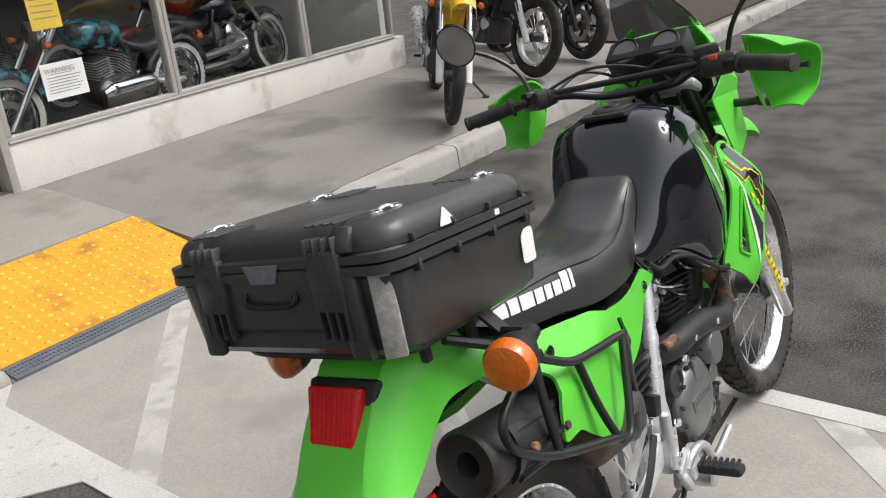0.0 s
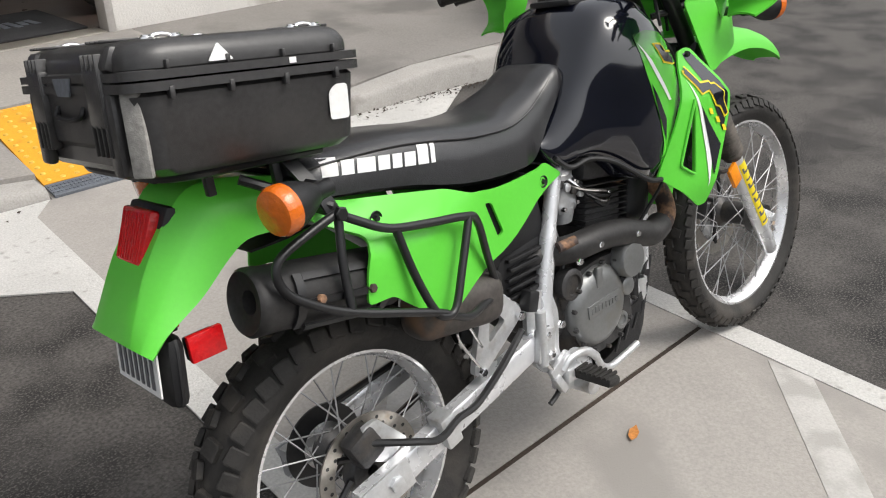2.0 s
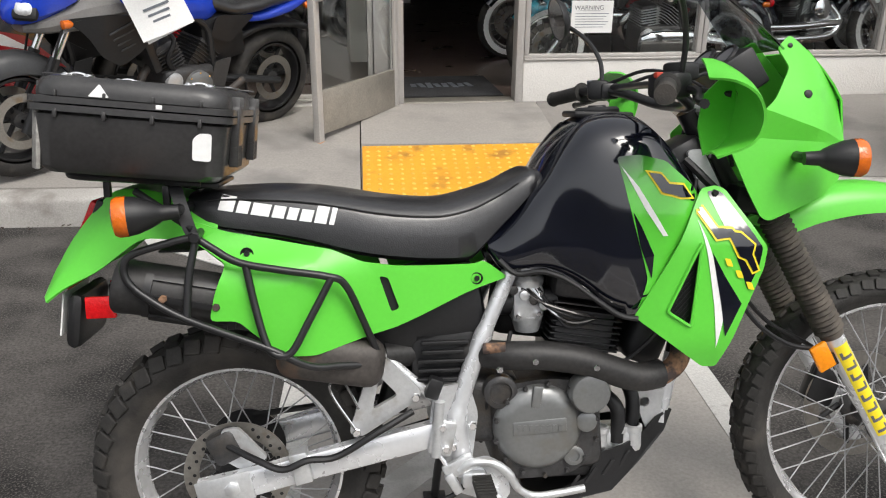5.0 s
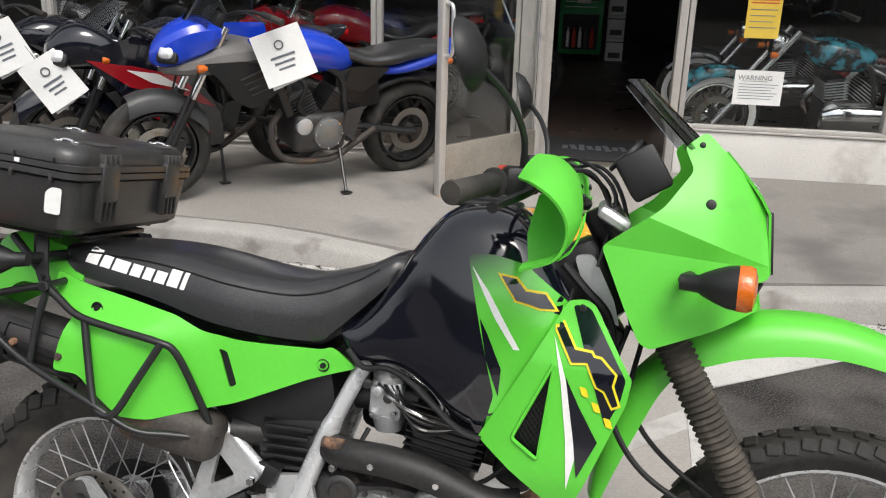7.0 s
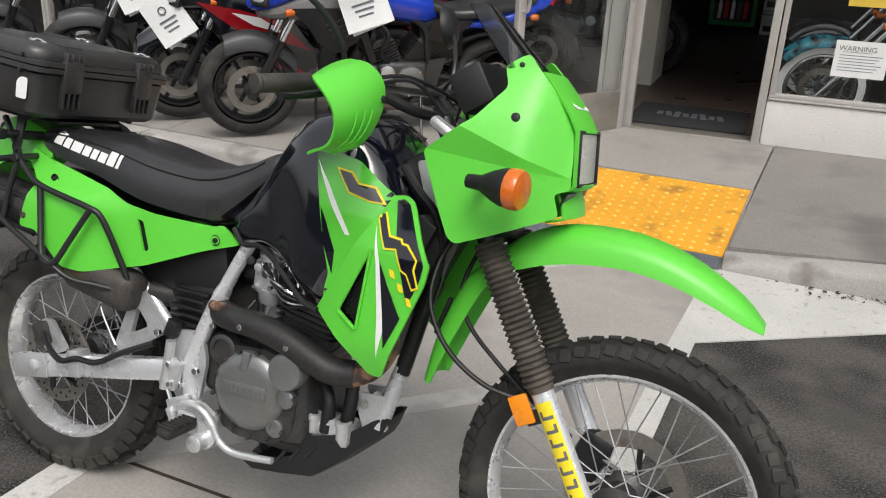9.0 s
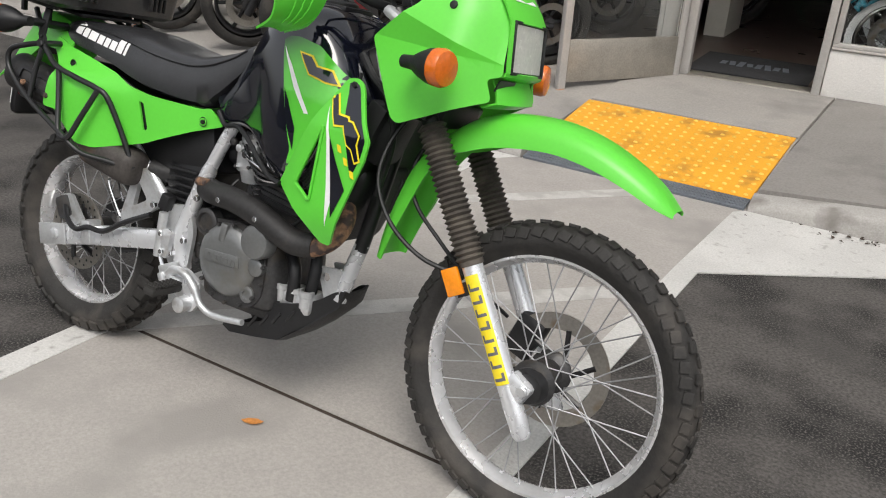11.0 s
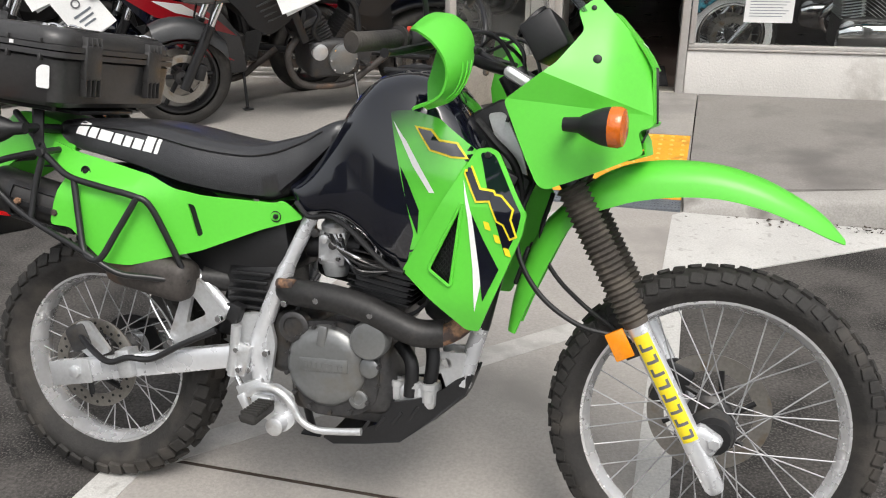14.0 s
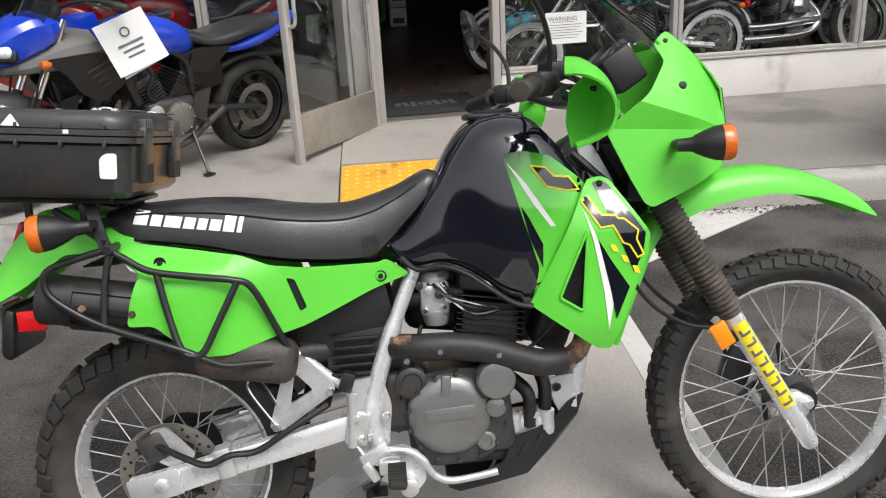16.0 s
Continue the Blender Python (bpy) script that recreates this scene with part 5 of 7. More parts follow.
eng = part("engine", box((0.672, 0, 0.392), (0.245, 0.235, 0.205), 0.03, (0, -4, 0), seg=3), ENGINE, bike, "grey single-cylinder engine")
part("gearbox", box((0.555, 0, 0.435), (0.12, 0.20, 0.15), 0.025, seg=3), ENGINE, eng)
part("sump", box((0.69, 0, 0.295), (0.20, 0.18, 0.06), 0.02), ENGINE, eng)
c0 = (0.648, -0.105, 0.405)
part("clutch_cover", lathe(c0, (0, -1, 0), [(0, 0.096), (0.016, 0.096), (0.026, 0.088), (0.033, 0.076), (0.036, 0.06), (0.036, 0)], 40), CLUTCH, eng, "round grey clutch cover")
part("cover_flange", sheet_xz([rounded([(0.565, 0.50), (0.68, 0.512), (0.745, 0.50), (0.775, 0.45), (0.77, 0.33), (0.72, 0.292), (0.60, 0.288), (0.558, 0.36)], 0.03)], lambda x, z: -0.121, 0.018, 0.05), ENGINE, eng)
part("cover_band", box((0.648, -0.142, 0.412), (0.115, 0.004, 0.030), 0.0015, (0, -3, 0)), CLUTCH, eng)
bm = bmesh.new()
for i in range(8):
    box((0.604 + i * 0.0125, -0.1445, 0.4115 - i * 0.0004), (0.0075, 0.0015, 0.014), bm=bm)
part("cast_mark", bm, CLUTCH, eng, "plain cast bars", smooth=0)
part("cover_ridge", box((0.642, -0.138, 0.478), (0.022, 0.012, 0.05), 0.005, (0, 8, 0)), CLUTCH, eng)
part("pump_cover", lathe((0.755, -0.118, 0.483), (0, -1, 0), [(0, 0.044), (0.03, 0.044), (0.037, 0.04), (0.039, 0.032), (0.039, 0)], 28), CLUTCH, eng, "round grey pump cover")
part("breather_cover", lathe((0.567, -0.10, 0.486), (0, -1, 0), [(0, 0.036), (0.026, 0.036), (0.03, 0.03), (0.03, 0.024), (0.024, 0.022), (0.024, 0)], 26), ENGINE, eng)
part("oil_filler", lathe((0.727, -0.115, 0.336), (0, -1, 0), [(0, 0.022), (0.012, 0.022), (0.014, 0.018), (0.014, 0.012), (0.010, 0.011), (0.010, 0)], 22), CLUTCH, eng)
part("filter_cap", lathe((0.752, -0.112, 0.415), (0, -1, 0), [(0, 0.023), (0.022, 0.023), (0.026, 0.018), (0.026, 0)], 20), CLUTCH, eng)
for k in range(14):
    a = 2 * math.pi * k / 14 + 0.2
    bolt("cover_bolt", eng, (0.665 + 0.112 * math.cos(a), -0.131, 0.400 + 0.103 * math.sin(a)), 0.0055, ENGINE)
cyl_t = pose(0.745, 0, 0.52, 0, 9, 0)
bm = box((0, 0, 0.055), (0.135, 0.16, 0.15), 0.015)
bmesh.ops.transform(bm, matrix=cyl_t, verts=bm.verts)
cyl_ob = part("cylinder", bm, ENGINE, eng)
for k in range(8):
    bm = box((0, 0, 0.045 + k * 0.0135), (0.156, 0.180, 0.0035), 0.0012)
    bmesh.ops.transform(bm, matrix=cyl_t, verts=bm.verts)
    part("fin", bm, ENGINE if k > 5 else STEEL, cyl_ob)
bm = box((0, 0, 0.19), (0.17, 0.18, 0.085), 0.02)
bmesh.ops.transform(bm, matrix=cyl_t, verts=bm.verts)
part("cylinder_head", bm, ENGINE, eng)
carb = part("carburettor", box((0.635, -0.045, 0.665), (0.07, 0.075, 0.085), 0.014), ALLOY, bike, "alloy carburettor")
part("float_bowl", lathe((0.637, -0.05, 0.60), (0, 0, 1), [(0, 0), (0, 0.026), (0.02, 0.032), (0.035, 0.034), (0.04, 0)], 18), ALLOY, carb)
part("throat", tube([(0.57, -0.045, 0.665), (0.70, -0.045, 0.668)], 0.03, 16), BLACK, carb)
part("diaphragm_cap", lathe((0.637, -0.05, 0.708), (0, -0.2, 1), [(0, 0.036), (0.012, 0.036), (0.022, 0.026), (0.024, 0)], 20), ALLOY, carb)
for k in range(4):
    part("carb_cable", tube(curve([(0.62 + k * 0.012, -0.08, 0.70), (0.66 + k * 0.01, -0.105, 0.675 - 0.01 * k), (0.72, -0.115, 0.655 - 0.012 * k), (0.78, -0.09, 0.63)], 5), 0.0035, 6), BLACK if k % 2 else CHROME, carb)
for k, (x, z) in enumerate(((0.612, 0.64), (0.655, 0.645), (0.628, 0.69), (0.66, 0.69))):
    bolt("carb_screw", carb, (x, -0.086, z), 0.006)
# black block added behind the carburettor to darken the see-through gap
part("intake_boot", box((0.67, 0.04, 0.65), (0.20, 0.10, 0.17), 0.03, (0, 8, 0), seg=3), BLACK, bike)
part("airbox", box((0.40, 0, 0.655), (0.28, 0.19, 0.16), 0.025, (0, -10, 0)), BLACK, bike, "black plastic airbox")
part("battery_tray", box((0.45, -0.01, 0.56), (0.14, 0.17, 0.12), 0.012), BLACK, bike)
bm = bmesh.new()
for k in range(5):
    box((0.435 + 0.004 * k, -0.104, 0.515 + k * 0.02), (0.10 - 0.01 * (k % 2), 0.012, 0.008), 0.002, bm=bm)
part("tray_fin", bm, BLACK, bike)

# exhaust
ex = part("exhaust_pipe", tube(curve([(0.915, -0.12, 0.512), (0.86, -0.132, 0.510), (0.80, -0.136, 0.530), (0.74, -0.136, 0.552), (0.66, -0.134, 0.566), (0.58, -0.125, 0.567), (0.51, -0.085, 0.565), (0.42, -0.06, 0.562), (0.32, -0.09, 0.57)], 6), [0.031] * 34 + [0.028] * 15, 18), EXHAUST, bike, "black heat-shielded exhaust pipe")
part("header", tube(curve([(0.83, -0.02, 0.645), (0.92, -0.045, 0.635), (0.968, -0.085, 0.585), (0.955, -0.115, 0.535), (0.905, -0.128, 0.506), (0.85, -0.132, 0.508)], 6), 0.0225, 16), RUST, ex, "rusted header bend")
part("heat_patch", tube([(0.53, -0.128, 0.585), (0.575, -0.14, 0.588)], 0.012, 10), RUST, ex)
for x, z in ((0.634, 0.562), (0.762, 0.545), (0.56, 0.548)):
    bolt("shield_bolt", ex, (x, -0.165 if x > 0.7 else -0.159, z), 0.008)
part("resonator", box((0.215, -0.135, 0.582), (0.22, 0.09, 0.10), 0.035, (0, 10, 0), seg=4), TAN, ex, "brown heat-stained exhaust chamber")
mu = part("muffler", lathe((0.10, -0.132, 0.690), Vector((-0.30, -0.008, 0.060)), [(-0.02, 0), (-0.02, 0.03), (0.02, 0.050), (0.03, 0.0535), (0.27, 0.0535), (0.282, 0.055), (0.296, 0.055), (0.302, 0.050), (0.296, 0.044), (0.292, 0.02), (0.25, 0.018), (0.25, 0)], 32), EXHAUST, ex, "black muffler with soot-dark outlet")
md = Vector((-0.30, -0.008, 0.060)).normalized()
bm = bmesh.new()
for l0, l1, t0, t1 in ((0.06, 0.075, -50, 45), (0.225, 0.24, -50, 45), (0.075, 0.225, -50, -38), (0.075, 0.225, 33, 45), (0.075, 0.225, -8, 3)):
    side = Vector((0, -1, 0))
    upv = side.cross(md).normalized() * -1
    rr = []
    for q in range(3):
        l = l0 + (l1 - l0) * q / 2
        rr.append([bm.verts.new(Vector((0.10, -0.132, 0.690)) + md * l + 0.060 * (math.cos(radians(t)) * side + math.sin(radians(t)) * upv)) for t in [t0 + (t1 - t0) * k / 6 for k in range(7)]])
    skin(bm, rr, False)
bmesh.ops.recalc_face_normals(bm, faces=bm.faces[:])
bmesh.ops.solidify(bm, geom=bm.faces[:], thickness=0.005)
part("heat_guard", bm, STEEL, mu, "slotted black heat guard")
for l in (0.10, 0.20):
    p = Vector((0.10, -0.193, 0.690)) + md * l
    bolt("guard_bolt", mu, tuple(p), 0.008, RUST)

# swing arm, brake, pegs, pedals, skid plate, stand
for s in (-1, 1):
    rings = []
    for x, z, h, w in ((0.44, 0.404, 0.052, 0.034), (0.30, 0.374, 0.055, 0.034), (0.13, 0.338, 0.056, 0.032), (0.05, 0.318, 0.056, 0.030), (-0.07, 0.294, 0.062, 0.028)):
        y = s * (0.118 + 0.012 * (0.44 - x))
        rings.append([(x, y + a * w / 2, z + b * h / 2) for a, b in ((-1, -0.8), (-0.8, -1), (0.8, -1), (1, -0.8), (1, 0.8), (0.8, 1), (-0.8, 1), (-1, 0.8))])
    sa = part("swing_arm", loft(rings), SILVER, bike, "silver box-section swing arm")
    part("axle_plate", box((-0.012, s * 0.143, 0.308), (0.115, 0.006, 0.062), 0.003, (0, -12, 0)), ALLOY, sa)
    bolt("axle_nut", sa, (0.004, s * 0.15, 0.313), 0.016, ALLOY, (0, s, 0))
    if s < 0:
        part("hose_clamp", box((0.145, -0.135, 0.352), (0.038, 0.044, 0.068), 0.004, (0, -12, 0)), ALLOY, sa)
        part("brake_hose", tube(curve([(-0.02, -0.10, 0.395), (0.06, -0.15, 0.372), (0.11, -0.16, 0.355), (0.16, -0.16, 0.372), (0.22, -0.155, 0.375), (0.30, -0.155, 0.42), (0.38, -0.14, 0.46)], 6), 0.0075, 8), BLACK, sa)
part("rear_caliper", box((-0.015, -0.092, 0.385), (0.066, 0.045, 0.070), 0.014, (0, -25, 0)), ENGINE, bike, "dark rear brake caliper")
part("caliper_bracket", sheet_xz([rounded([(-0.02, 0.425), (0.015, 0.43), (0.075, 0.36), (0.02, 0.335), (-0.02, 0.36)], 0.01)], lambda x, z: -0.108, 0.01, 0), ALLOY, bike)
part("shock", tube([(0.34, 0, 0.42), (0.40, 0, 0.62)], 0.035, 14), STEEL, bike)
part("master_cylinder", tube([(0.425, -0.145, 0.36), (0.435, -0.145, 0.48)], 0.012, 10), ALLOY, bike)
pedal = part("brake_pedal", tube(curve([(0.475, -0.150, 0.325), (0.50, -0.155, 0.345), (0.545, -0.158, 0.343), (0.578, -0.158, 0.318), (0.60, -0.156, 0.282), (0.635, -0.152, 0.262), (0.69, -0.150, 0.264), (0.745, -0.150, 0.272)], 6), [0.010] * 20 + [0.0085] * 23, 10), ALLOY, bike, "worn alloy brake pedal")
part("pedal_arm", sheet_xz([rounded([(0.462, 0.338), (0.535, 0.352), (0.575, 0.330), (0.585, 0.268), (0.560, 0.240), (0.530, 0.243), (0.532, 0.300), (0.520, 0.318), (0.470, 0.308)], 0.01)], lambda x, z: -0.146, 0.012, 0.04), SILVER, pedal)
part("peg_bracket", box((0.520, -0.120, 0.290), (0.07, 0.03, 0.075), 0.01, (0, 20, 0)), ALLOY, pedal)
part("pedal_pivot", lathe((0.545, -0.12, 0.262), (0, -1, 0), [(0, 0), (0, 0.021), (0.055, 0.021), (0.058, 0.016), (0.058, 0)], 18), ALLOY, pedal)
for s in (-1, 1):
    pg = part("foot_peg", box((0.52, s * 0.205, 0.305), (0.04, 0.10, 0.022), 0.008, (0, 8, 0)), RUBBER, bike, "black rubber foot peg")
    bm = bmesh.new()
    for k in range(7):
        box((0.52, s * (0.165 + k * 0.013), 0.3175), (0.04, 0.006, 0.006), bm=bm)
    part("peg_rib", bm, RUBBER, pg, smooth=0)
    part("peg_mount", box((0.505, s * 0.145, 0.308), (0.05, 0.035, 0.035), 0.006), ALLOY, pg)
SK = rounded([(0.63, 0.236), (0.655, 0.212), (0.82, 0.240), (0.955, 0.352), (0.968, 0.402), (0.945, 0.395), (0.905, 0.362), (0.86, 0.345), (0.79, 0.330), (0.765, 0.272), (0.70, 0.246)], 0.012)
for s in (-1, 1):
    sk = part("skid_plate", sheet_xz([SK], lambda x, z, s=s: s * (0.10 - 0.05 * smooth01((x - 0.82) / 0.14)), 0.005, 0.03), BLACK, bike, "black plastic skid plate")
    for k in range(4):
        x = 0.735 + k * 0.038
        part("slot", box((x, s * (0.1015 - 0.05 * smooth01((x - 0.82) / 0.14)), 0.262 + k * 0.016), (0.008, 0.004, 0.042), 0.002, (0, 35, 0)), STEEL, sk)
rings = []
for x, z in ((0.635, 0.222), (0.66, 0.210), (0.74, 0.222), (0.82, 0.238), (0.89, 0.292), (0.955, 0.352), (0.972, 0.402)):
    w = 0.10 - 0.05 * smooth01((x - 0.82) / 0.14)
    rings.append([(x, -w, z), (x, -w * 0.6, z - 0.008), (x, w * 0.6, z - 0.008), (x, w, z)])
bm = loft(rings, False, False)
bmesh.ops.recalc_face_normals(bm, faces=bm.faces[:])
bmesh.ops.solidify(bm, geom=bm.faces[:], thickness=0.005)
part("skid_floor", bm, BLACK, bike)
for y, pts in ((-0.055, [(0.80, -0.06, 0.46), (0.835, -0.08, 0.42), (0.835, -0.08, 0.345)]), (-0.03, [(0.86, -0.03, 0.49), (0.878, -0.055, 0.43), (0.872, -0.06, 0.35)])):
    part("coolant_hose", tube(curve(pts, 6), 0.016, 12), BLACK, bike)
for x in (0.80, 0.84, 0.875):
    part("hose_fitting", lathe((x, -0.075, 0.335), (0, 0, 1), [(0, 0.016), (0.03, 0.017), (0.032, 0.020), (0.044, 0.020), (0.046, 0.014)], 14), ALLOY, bike)
part("water_pump", box((0.845, -0.05, 0.345), (0.10, 0.07, 0.06), 0.014), ALLOY, bike)
st = part("side_stand", tube(curve([(0.47, 0.115, 0.30), (0.46, 0.19, 0.19), (0.455, 0.262, 0.075)], 4), 0.011, 10), STEEL, bike, "black side stand")
part("stand_foot", box((0.455, 0.268, 0.063), (0.06, 0.045, 0.01), 0.004, (12, 0, 0)), STEEL, st)
part("chain", tube([(0.47, 0.085, 0.43), (0.02, 0.085, 0.385)], 0.008, 6), STEEL, bike)
part("chain", tube([(0.47, 0.085, 0.36), (0.02, 0.085, 0.235)], 0.008, 6), STEEL, bike)
part("sprocket", lathe((0.005, 0.085, 0.312), (0, 1, 0), [(-0.003, 0.088), (0.003, 0.088), (0.003, 0.05), (-0.003, 0.05)], 40, loop=True), STEEL, bike)
part("rear_inner_fender", sheet([[(0.16, -0.07), (0.16, 0.07), (1.15, 0.07), (1.15, -0.07)]], lambda u, v: (0.40 - 0.46 * u, v, 0.665 + 0.14 * math.sin(min(1.0, u) * 1.9)), 0.004, 0.08), BLACK, bike)

# side luggage rail
def rail(pts, r=0.0075, k=5):
    return tube(curve([(x, y - 0.012 * smooth01((0.30 - x) / 0.1) * smooth01((x + 0.03) / 0.08), z) for x, y, z in pts], k), r, 10)

rk = part("luggage_rail", rail([(-0.03, -0.188, 0.845), (0.0, -0.19, 0.825), (0.05, -0.192, 0.797), (0.13, -0.194, 0.780), (0.215, -0.194, 0.765), (0.25, -0.19, 0.745), (0.285, -0.172, 0.66), (0.318, -0.155, 0.572)]), STEEL, bike, "black tubular side luggage rail")
part("rail_tube", rail([(0.318, -0.155, 0.570), (0.24, -0.18, 0.580), (0.176, -0.203, 0.590), (0.10, -0.214, 0.632), (-0.05, -0.21, 0.690), (-0.125, -0.204, 0.735), (-0.160, -0.202, 0.772), (-0.155, -0.20, 0.812), (-0.09, -0.194, 0.834), (-0.03, -0.188, 0.847)]), STEEL, rk)
part("rail_tube", rail([(0.062, -0.192, 0.795), (0.078, -0.20, 0.71), (0.098, -0.212, 0.638), (0.118, -0.216, 0.618), (0.145, -0.214, 0.624), (0.178, -0.206, 0.68), (0.224, -0.195, 0.762)]), STEEL, rk)
part("rail_tube", rail([(-0.03, -0.188, 0.842), (-0.045, -0.198, 0.77), (-0.052, -0.208, 0.694)]), STEEL, rk)
bolt("rail_bolt", rk, (-0.03, -0.197, 0.846), 0.012, STEEL)
part("rail_stay", tube([(-0.03, -0.185, 0.846), (-0.03, -0.10, 0.85)], 0.008, 8), STEEL, rk)

# rear rack carrying the case
rack = part("rear_rack", box((-0.13, 0, 0.946), (0.27, 0.20, 0.010), 0.003, (0, 5, 0)), STEEL, bike, "black steel rear rack")
for s in (-1, 1):
    part("rack_strap", sheet_xz([[(-0.045, 0.842), (-0.02, 0.842), (-0.062, 0.95), (-0.088, 0.95)]], lambda x, z, s=s: s * (0.188 - 0.55 * max(0.0, z - 0.87)), 0.006, 0.03), STEEL, rack)
    part("rack_arm", tube([(-0.035, s * 0.185, 0.86), (-0.15, s * 0.13, 0.93)], 0.008, 8), STEEL, rack)
    for x in (-0.20, -0.09):
        part("rack_stud", box((x, s * 0.135, 0.925 + 0.02 * (x < -0.15)), (0.014, 0.014, 0.05), 0.003), STEEL, rack)
part("rack_rail", tube(curve([(-0.02, -0.16, 0.945), (-0.15, -0.165, 0.957), (-0.26, -0.15, 0.966), (-0.275, 0, 0.967), (-0.26, 0.15, 0.966), (-0.15, 0.165, 0.957), (-0.02, 0.16, 0.945)], 6), 0.008, 8), STEEL, rack)

# ---- the hard case on the rack ----
CM = LEAN_M @ pose(-0.141, 0.006, 0.958, 0, 5.5, 0) @ Matrix.Diagonal((1.10, 1.03, 1.0, 1.0))
case = thing("hard_case", "black ribbed hard plastic case strapped on rear rack", "case", CM)


def rbox(x, y, z0, z1, r, taper=0.0, n=6, crown=0.0):
    """A box with round upright corners, narrower at the top or bottom."""
    rings = []
    steps = [(z0, 1 - taper, 0.012), (z0 + 0.012, 1 - taper, 0.0), (z1 - 0.012, 1, 0.0), (z1, 1, 0.010)]
    if crown:
        arc = [radians(q) for q in range(0, 91, 15)]
        steps = steps[:2] + [(z1 - crown + crown * math.sin(q), 1, crown * 0.8 * (1 - math.cos(q))) for q in arc]
    for z, t, e in steps:
        ring = []
        for cx, cy, a0 in ((1, 1, 0), (-1, 1, 90), (-1, -1, 180), (1, -1, 270)):
            for k in range(n + 1):
                a = radians(a0 + 90 * k / n)
                ring.append((cx * (x * t - r - e) + r * math.cos(a), cy * (y * t - r - e) + r * math.sin(a), z))
        rings.append(ring)
    return loft(rings)


body = part("body", rbox(0.158, 0.212, 0.004, 0.122, 0.03, 0.04), CASE, case)
lid = part("lid", rbox(0.158, 0.214, 0.132, 0.181, 0.045, -0.0, crown=0.030), CASE, case)
part("rim", rbox(0.167, 0.220, 0.116, 0.128, 0.034), CASE, body)
part("rim", rbox(0.167, 0.220, 0.130, 0.143, 0.034), CASE, lid)
for k in range(4):
    x = -0.115 + k * 0.077
    for s in (-1, 1):
        part("rim_tab", box((x, s * 0.216, 0.113), (0.007, 0.012, 0.016), 0.002), CASE, body)
        part("rim_tab", box((x, s * 0.216, 0.148), (0.005, 0.01, 0.012), 0.002), CASE, lid)
for s in (-1, 1):
    for y in (-0.115, 0.115):
        part("latch", box((s * 0.160, y, 0.110), (0.022, 0.058, 0.08), 0.006), CASE, body, "black latch")
        for q in (-0.024, -0.008, 0.008, 0.024):
            part("rib", box((s * 0.163, y + q, 0.10), (0.016, 0.005, 0.135), 0.002), CASE, body)
            part("rib", box((s * 0.125, y + q, 0.182), (0.07, 0.004, 0.004), 0.0015), CASE, lid)
part("end_band", rbox(0.020, 0.150, 0.035, 0.150, 0.012, 0.06), CASE, body).location = (-0.143, 0, 0)
part("handle", tube(curve([(-0.162, -0.05, 0.098), (-0.168, -0.045, 0.084), (-0.169, 0, 0.080), (-0.168, 0.045, 0.084), (-0.162, 0.05, 0.098)], 5), 0.004, 8), BLACK, case, "black carry handle")
for y in (-0.145, 0.145):
    part("column", box((-0.160, y, 0.062), (0.016, 0.034, 0.112), 0.006), CASE, body)
    part("column", box((-0.152, y, 0.158), (0.024, 0.034, 0.036), 0.008, (0, 20, 0)), CASE, lid)
part("badge", sheet([[(-0.034, 0.138), (0.034, 0.138), (0.024, 0.113), (-0.024, 0.113)]], lambda u, v: (-0.1695, u, v), 0.002, 0), GRATE, case, "plain grey badge")
part("corner_strap", box((-0.153, -0.189, 0.062), (0.008, 0.028, 0.110), 0.003, (0, 0, 32)), STRAP, body, "grey worn corner strap")
for x in (-0.095, 0.105):
    for y in (-0.165, 0.165):
        u = part("u_bolt", tube(curve([(x - 0.013, y, 0.179), (x - 0.011, y, 0.184), (x, y, 0.186), (x + 0.011, y, 0.184), (x + 0.013, y, 0.179)], 4), 0.003, 8), CHROME, case, "chrome u-bolt")
        for q in (-0.018, 0.018):
            part("nut", lathe((x + q, y, 0.181), (0, 0, 1), [(0, 0.010), (0.002, 0.010), (0.003, 0.0065), (0.005, 0.0065), (0.005, 0)], 10), CHROME, u)
part("sticker", sheet([rounded([(0.104, 0.045), (0.135, 0.045), (0.135, 0.096), (0.115, 0.096), (0.104, 0.085)], 0.006)], lambda u, v: (u, -0.2112 - 0.001 * (v > 0.07), v), 0.001, 0), WHITE, body, "white sticker")
part("sticker", sheet([rounded([(-0.064, 0.146), (-0.030, 0.146), (-0.047, 0.170)], 0.003)], lambda u, v: (u, -0.2172 + 0.8 * 0.03 * (1 - math.sqrt(max(0.0, 1 - (max(0.0, v - 0.151) / 0.03) ** 2))), v), 0.001, 0), WHITE, lid, "white triangular sticker")
part("sticker", box((0.05, -0.2208, 0.137), (0.010, 0.001, 0.008), 0), WHITE, lid)

for name, c, sz, turn in (("lever_bracket", (0.440, -0.140, 0.400), (0.05, 0.02, 0.075), (0, 12, 0)), ("lever_bracket", (0.475, -0.146, 0.335), (0.07, 0.016, 0.035), (0, -25, 0)), ("reservoir", (0.425, -0.128, 0.505), (0.03, 0.03, 0.045), (0, 20, 0)), ("brake_switch", (0.462, -0.15, 0.30), (0.02, 0.02, 0.05), (0, -30, 0))):
    part(name, box(c, sz, 0.005, turn), ALLOY if name != "reservoir" else BLACK, bike)
for x, z in ((0.440, 0.425), (0.446, 0.378), (0.50, 0.345)):
    bolt("bracket_bolt", bike, (x, -0.153, z), 0.008, CHROME)
